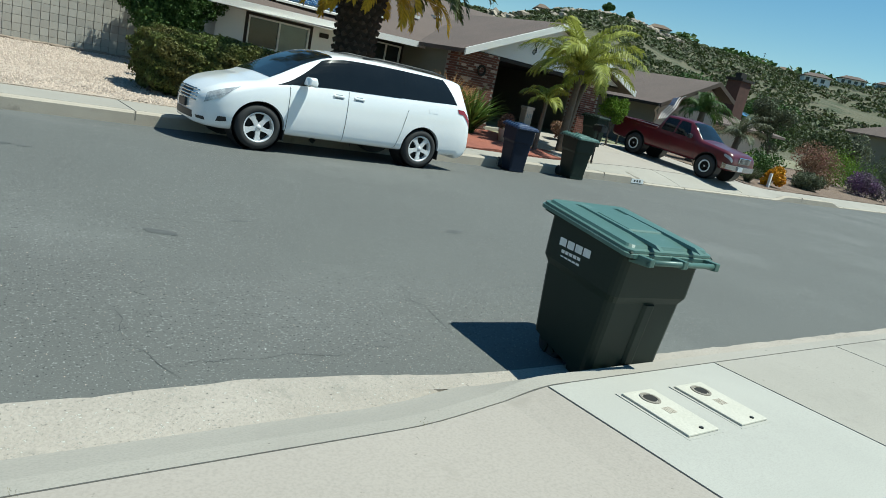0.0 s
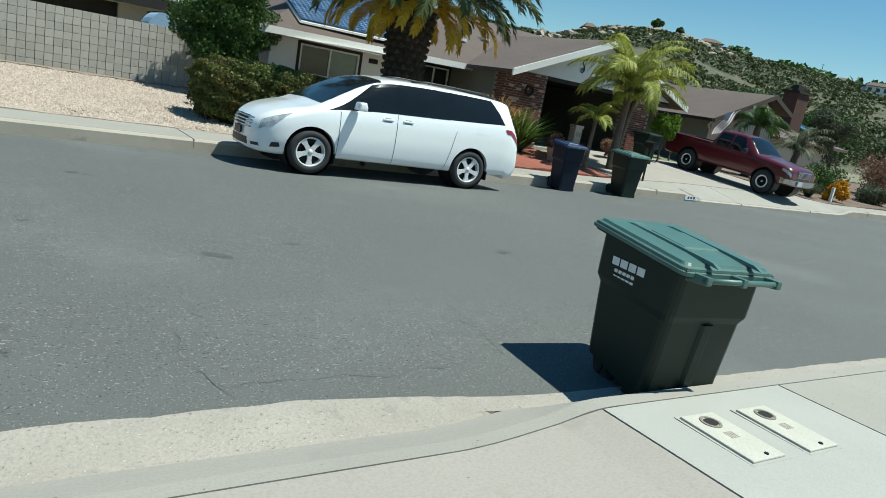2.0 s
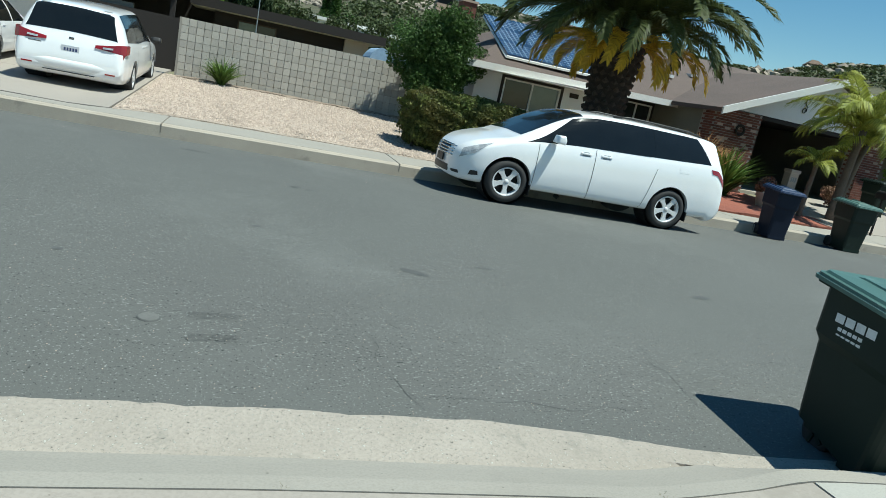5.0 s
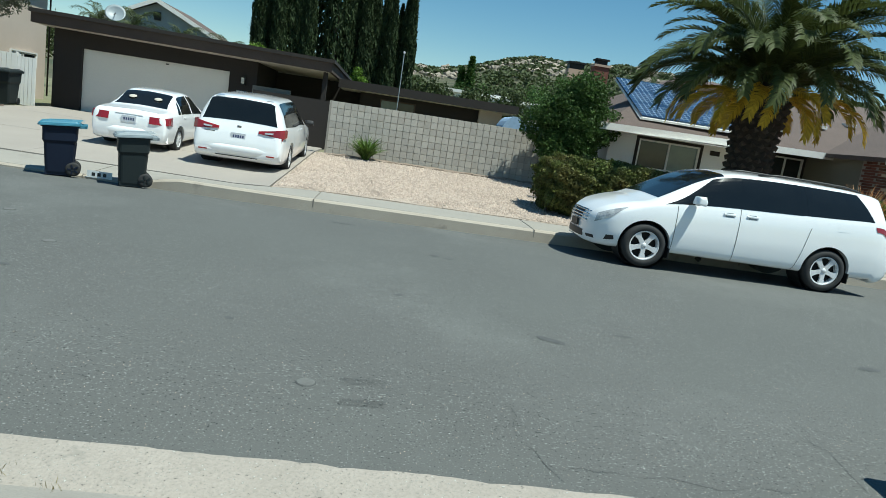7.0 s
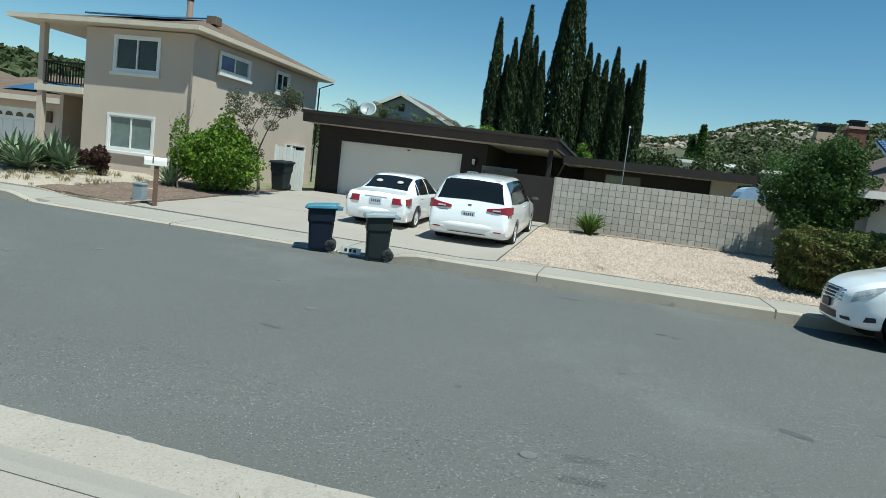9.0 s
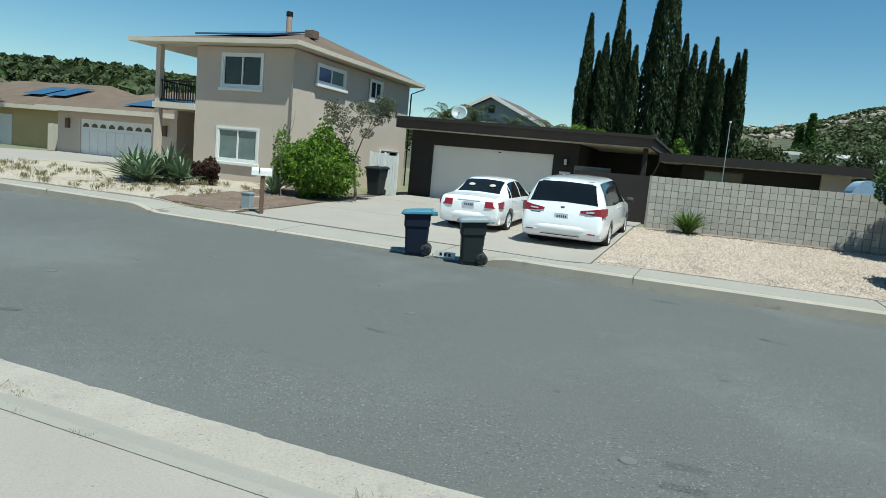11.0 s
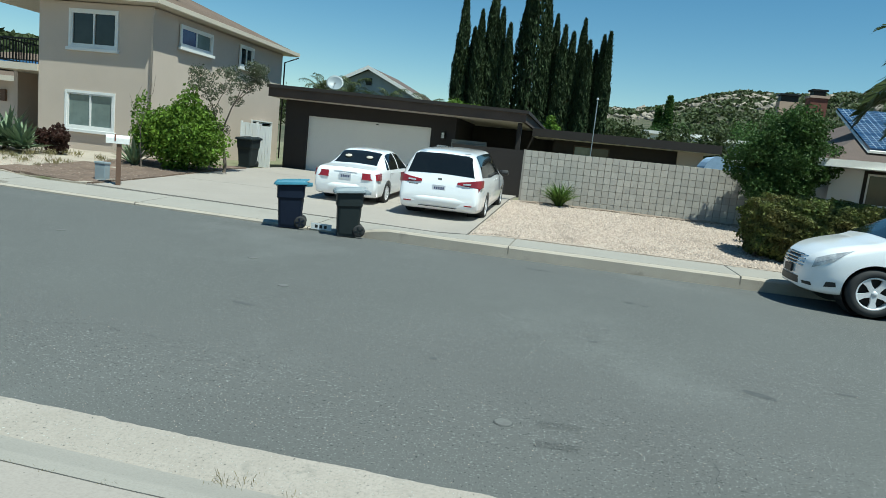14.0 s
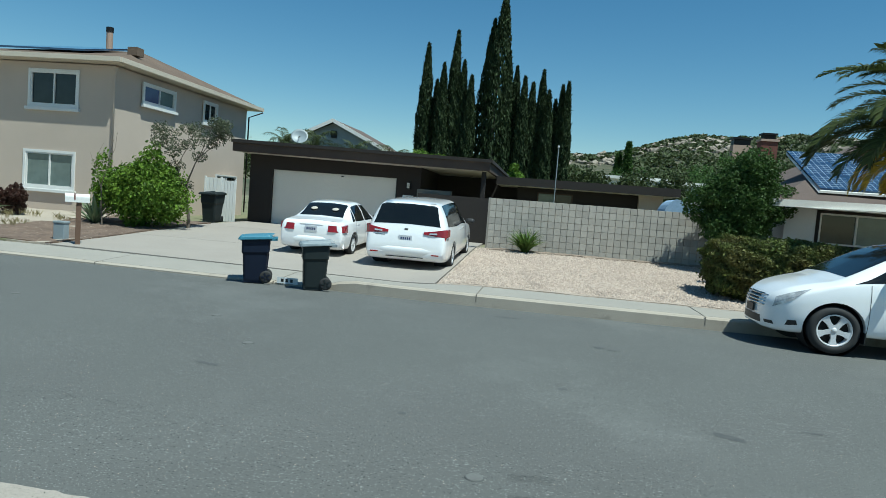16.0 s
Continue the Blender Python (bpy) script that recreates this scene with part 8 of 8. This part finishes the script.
for ring_i, (nf, meshes, z0_, rad0) in enumerate(((10, [FR[0]], 3.85, 0.10), (14, [FR[1], FR[0]], 3.76, 0.18), (17, [FR[2], FR[1]], 3.68, 0.26), (19, [FR[3], FR[2]], 3.58, 0.36), (19, [FR[4], FR[3]], 3.50, 0.44), (23, FG, 3.26, 0.54))):
    for k in range(nf):
        a = 2 * math.pi * (k + rp.uniform(-0.25, 0.25)) / nf + ring_i
        me_f = rp.choice(meshes)
        o = new("frond", me_f)
        o.parent = palm
        o.matrix_local = Matrix.Translation((rad0 * math.cos(a), rad0 * math.sin(a), z0_ + rp.uniform(-0.05, 0.05))) @ Matrix.Rotation(a, 4, "Z") @ Matrix.Rotation(radians(rp.uniform(-9, 9)), 4, "Y") @ Matrix.Rotation(radians(rp.uniform(-25, 25)), 4, "X") @ Matrix.Scale(rp.uniform(0.85, 1.08), 4)
        if me_f in FG:
            tagged(o, "golden drying frond")


def feather_palm(x, y, z, h, r, nf, fl, m_, seed, label, lean=(0, 0), pairs=46, leaf=0.42, group="", droop=1.7):
    t = thing("feather_palm", label, "palm tree", pose(x, y, z), group)
    pts = [(lean[0] * (i / 6) ** 1.5, lean[1] * (i / 6) ** 1.5, h * i / 6 - 0.1 * (i == 0)) for i in range(7)]
    part("trunk", Build().tube(pts, [r * (1.25 - 0.4 * i / 6) for i in range(7)], 10), BARK, t, smooth=True)
    ms = [frond_mesh("frond", fl, radians(e), droop, pairs, leaf, 0.014, m_, seed + i, hang=0.6, vee=0.35) for i, e in enumerate((80, 64, 46, 28))]
    rr = random.Random(seed)
    for k in range(nf):
        a = 2 * math.pi * k / nf * 2.4
        o = new("frond", ms[k % 4])
        o.parent = t
        o.matrix_local = Matrix.Translation((lean[0], lean[1], h - 0.05)) @ Matrix.Rotation(a + rr.uniform(-0.2, 0.2), 4, "Z") @ Matrix.Rotation(radians(rr.uniform(-20, 20)), 4, "X") @ Matrix.Scale(rr.uniform(0.8, 1.1), 4)
    return t


feather_palm(15.25, 14.55, lot_z(15.2, 14.5), 2.5, 0.10, 24, 2.1, LEAF_QUEEN, 70, "slim feather palm with pale green arching fronds", (0.15, 0), 64, 0.40)
feather_palm(15.55, 14.75, lot_z(15.5, 14.7), 2.15, 0.085, 11, 1.7, LEAF_QUEEN, 75, "slim feather palm growing beside another", (0.45, 0.1), 54, 0.36)
feather_palm(14.15, 14.5, lot_z(14.1, 14.5), 1.5, 0.06, 11, 0.85, LEAF_QUEEN, 80, "small feather palm with yellow-green fronds", (0.05, 0), 34, 0.26)
feather_palm(26.5, 17.3, lot_z(26.5, 17.3), 2.2, 0.15, 18, 1.25, LEAF_TREE, 90, "dark fan-crowned palm behind the truck", (0, 0), 40, 0.45)
feather_palm(30.3, 17.6, lot_z(30, 17.6), 1.5, 0.15, 16, 1.7, LEAF_GREY, 95, "pale yellowish palm behind the truck", (0.2, 0), 44, 0.4)
for i, (x, y, h) in enumerate(((-15.0, 40.5, 4.0), (-12.8, 41.5, 3.7), (-17.5, 42, 4.2), (-10.5, 43, 3.6))):
    feather_palm(x, y, 0.4, h, 0.14, 14, 1.9, LEAF_FAR, 110 + i * 7, "feather palm behind the flat roof", (0.1, 0), 36, 0.5, group="palms behind the roofs")
feather_palm(-47.5, 31.0, 0.2, 5.2, 0.3, 26, 2.0, LEAF_TREE, 150, "tall dark palm at the end of the street", (0, 0), 40, 0.6)

# row of cypresses
CYP = "row of tall cypresses"
for i, (x, zt, r) in enumerate(((-9.85, 13.5, 0.62), (-9.1, 10.9, 0.5), (-8.5, 12.0, 0.55), (-7.75, 14.6, 0.62), (-7.1, 12.4, 0.6), (-6.4, 11.2, 0.55), (-5.35, 15.6, 0.85), (-4.6, 17.6, 0.95), (-3.8, 13.2, 0.6), (-3.2, 12.2, 0.6), (-2.5, 11.3, 0.55), (-1.9, 11.0, 0.55),
                                (-1.2, 12.0, 0.55), (-0.7, 10.4, 0.5), (-0.2, 9.9, 0.45), (0.25, 10.9, 0.5), (0.65, 11.1, 0.45))):
    t = thing("cypress", "tall narrow dark green cypress in a row", "cypress", pose(x, 50 + 0.5 * math.sin(i * 2.3), 0.3), CYP)
    rc = np.random.default_rng(200 + i)
    n = 5200
    u = rc.random(n) ** 0.85
    a = rc.random(n) * 2 * math.pi
    prof = r * np.minimum(1.0, 0.55 + 1.6 * u) * (1 - u ** 3.2) ** 0.9
    rad_c = prof * (1 - 0.30 * rc.random(n) ** 2) * (1 + 0.22 * np.sin(a * 3 + u * 17 + i) * np.cos(u * 31 + a * 2))
    lean_c = (0.25 * (u ** 2) if zt > 15 else 0) * np.ones(n)
    pc = np.stack([rad_c * np.cos(a) + lean_c, rad_c * np.sin(a), u * (zt - 0.4)], 1)
    nc = np.stack([np.cos(a), np.sin(a), 0.3 * rc.normal(size=n)], 1) + 0.5 * rc.normal(size=(n, 3))
    uc = np.stack([0.25 * np.cos(a), 0.25 * np.sin(a), np.ones(n)], 1) + 0.2 * rc.normal(size=(n, 3))
    v, f = quads(pc, nc, uc, 0.42 * (0.6 + 0.8 * rc.random(n)), 0.13 * (0.6 + 0.8 * rc.random(n)), 0.1)
    part("crown", leaf_mesh("crown", v, f, LEAF_CYP), None, t)
    part("trunk", Build().tube([(0, 0, -0.1), (0, 0, zt * 0.5), (lean_c[0] * 0, 0, zt * 0.93)], [0.16, 0.12, 0.02], 6), BARK, t)

# garden trees behind the walls
for i, (x, y, rx, zt, m_) in enumerate(((-7.2, 38, 1.6, 4.6, LEAF_BUSH), (-5.6, 39, 1.3, 4.2, LEAF_BUSH), (-2.2, 37, 0.8, 4.1, LEAF_BUSH), (2.5, 44, 2.0, 4.6, LEAF_FAR), (5.2, 46, 2.2, 4.7, LEAF_FAR), (8.0, 47, 2.2, 4.6, LEAF_FAR), (10.6, 45, 1.9, 4.3, LEAF_BUSH), (0.6, 52, 2.2, 4.8, LEAF_FAR),
                                        (13.2, 62, 3.0, 6.2, LEAF_TREE), (16.5, 60, 3.0, 6.0, LEAF_TREE), (8.8, 78, 2.6, 7.6, LEAF_TREE), (12.0, 80, 3.0, 7.0, LEAF_FAR), (4.0, 85, 3.4, 6.8, LEAF_TREE), (18, 84, 4.0, 7.6, LEAF_TREE), (-22, 60, 3.5, 6.5, LEAF_TREE), (-28, 55, 3.5, 6.2, LEAF_FAR), (-34, 58, 4, 6.4, LEAF_TREE),
                                        (22, 40, 2.5, 5.2, LEAF_TREE), (27, 42, 2.6, 5.0, LEAF_FAR), (34, 36, 2.6, 5.2, LEAF_TREE), (40, 40, 3.0, 5.6, LEAF_FAR), (48, 40, 3.0, 5.2, LEAF_TREE), (55, 36, 3.4, 6.0, LEAF_FAR), (52, 28, 2.8, 5.0, LEAF_TREE), (49, 22, 2.2, 3.4, LEAF_FAR), (58, 24, 2.2, 3.8, LEAF_GREY),
                                        (66, 44, 4, 7.0, LEAF_FAR), (76, 50, 5, 8.0, LEAF_TREE), (88, 46, 5, 8.5, LEAF_FAR), (-48, 52, 4, 6.0, LEAF_TREE), (-56, 48, 4, 6.0, LEAF_FAR))):
    tree(x, y, 0.35, "garden_tree", "green garden tree beyond the houses", blobs_in(R1, 12, 0, 0, zt * 0.66, rx, rx, zt * 0.30, rx * 0.42), 2600, 0.05 * (1 + rx * 0.9), m_, zt * 0.45, 0.14, 300 + i, 1, group="garden trees behind the houses", stretch=1.4)
for i, (x, y, zt) in enumerate(((9.9, 92, 10.8), (8.8, 93, 9.4))):
    t = thing("conifer", "dark pointed conifer in the distance", "tree", pose(x, y, 0.3))
    rc = np.random.default_rng(400 + i)
    n = 1800
    u = rc.random(n) ** 0.8
    a = rc.random(n) * 2 * math.pi
    rad_c = 1.0 * (1 - u) ** 0.7 * (0.7 + 0.3 * rc.random(n)) + 0.05
    v, f = quads(np.stack([rad_c * np.cos(a), rad_c * np.sin(a), 0.5 + u * zt], 1), rc.normal(size=(n, 3)), np.stack([np.cos(a), np.sin(a), 0.6 * np.ones(n)], 1), 0.6 + 0.4 * rc.random(n), 0.3 + 0.2 * rc.random(n))
    part("crown", leaf_mesh("crown", v, f, LEAF_TREE), None, t)
    part("trunk", Build().tube([(0, 0, -0.1), (0, 0, zt)], [0.2, 0.03], 6), BARK, t)
for i, (az, dr, s) in enumerate(((48.4, 0.0, 4.6), (50.3, 0.0, 3.8))):
    r = ridge_r(az)
    tree(r * math.sin(radians(az)), r * math.cos(radians(az)), hill_z(az, r) - 0.5, "ridge_tree", "lone round tree on the ridge", blobs_in(R1, 9, 0, 0, s * 1.35, s * 0.8, s * 0.8, s * 0.5, s * 0.34), 1500, 0.7, LEAF_TREE, s * 0.9, 0.3, 420 + i, 1)

# dry weeds in the yard and along the joints
rw = np.random.default_rng(77)


def weeds(name, label, pts, h, m_):
    c, n_, u_, ls = [], [], [], []
    for x, y, z, s in pts:
        for k in range(22):
            a = rw.random() * 6.28
            c.append((x + rw.normal() * 0.05 * s, y + rw.normal() * 0.05 * s, z + h * s * 0.4))
            n_.append((math.cos(a), math.sin(a), 0.2))
            u_.append((rw.normal() * 0.5, rw.normal() * 0.5, 1))
            ls.append(h * s * rw.uniform(0.6, 1.3))
    v, f = quads(c, n_, u_, ls, np.array(ls) * 0.08)
    tagged(new(name, leaf_mesh(name, v, f, m_)), label, "weed", kind="stuff")


DRY = leafy("dry_weed", (0.20, 0.19, 0.09), (0.26, 0.21, 0.11), 0.4)
weeds("yard_weeds", "dry weeds scattered over the dusty yard", [(x, y, lot_z(x, y) + 0.03, rw.uniform(0.6, 1.6)) for x, y in zip(rw.uniform(-26, -14, 150), rw.uniform(14.0, 18.5, 150))], 0.16, DRY)
weeds("joint_weeds", "small dry weeds in the kerb joint", [(x, near_line(x) + rw.normal() * 0.01, lip_z(x) + 0.005, rw.uniform(0.2, 0.6)) for x in (-4.3, -4.1, -3.9, -3.7, -3.4, -3.3, -2.7, -2.6, -2.4, -2.1, 1.75, 0.15)] +
      [(x, near_edge(x) - 0.33 + rw.normal() * 0.03, 0.0, rw.uniform(0.3, 0.9)) for x in (-1.72, -1.76, -1.66, -1.6, -4.6, -4.55, -4.4, -4.3, -1.35)], 0.055, DRY)
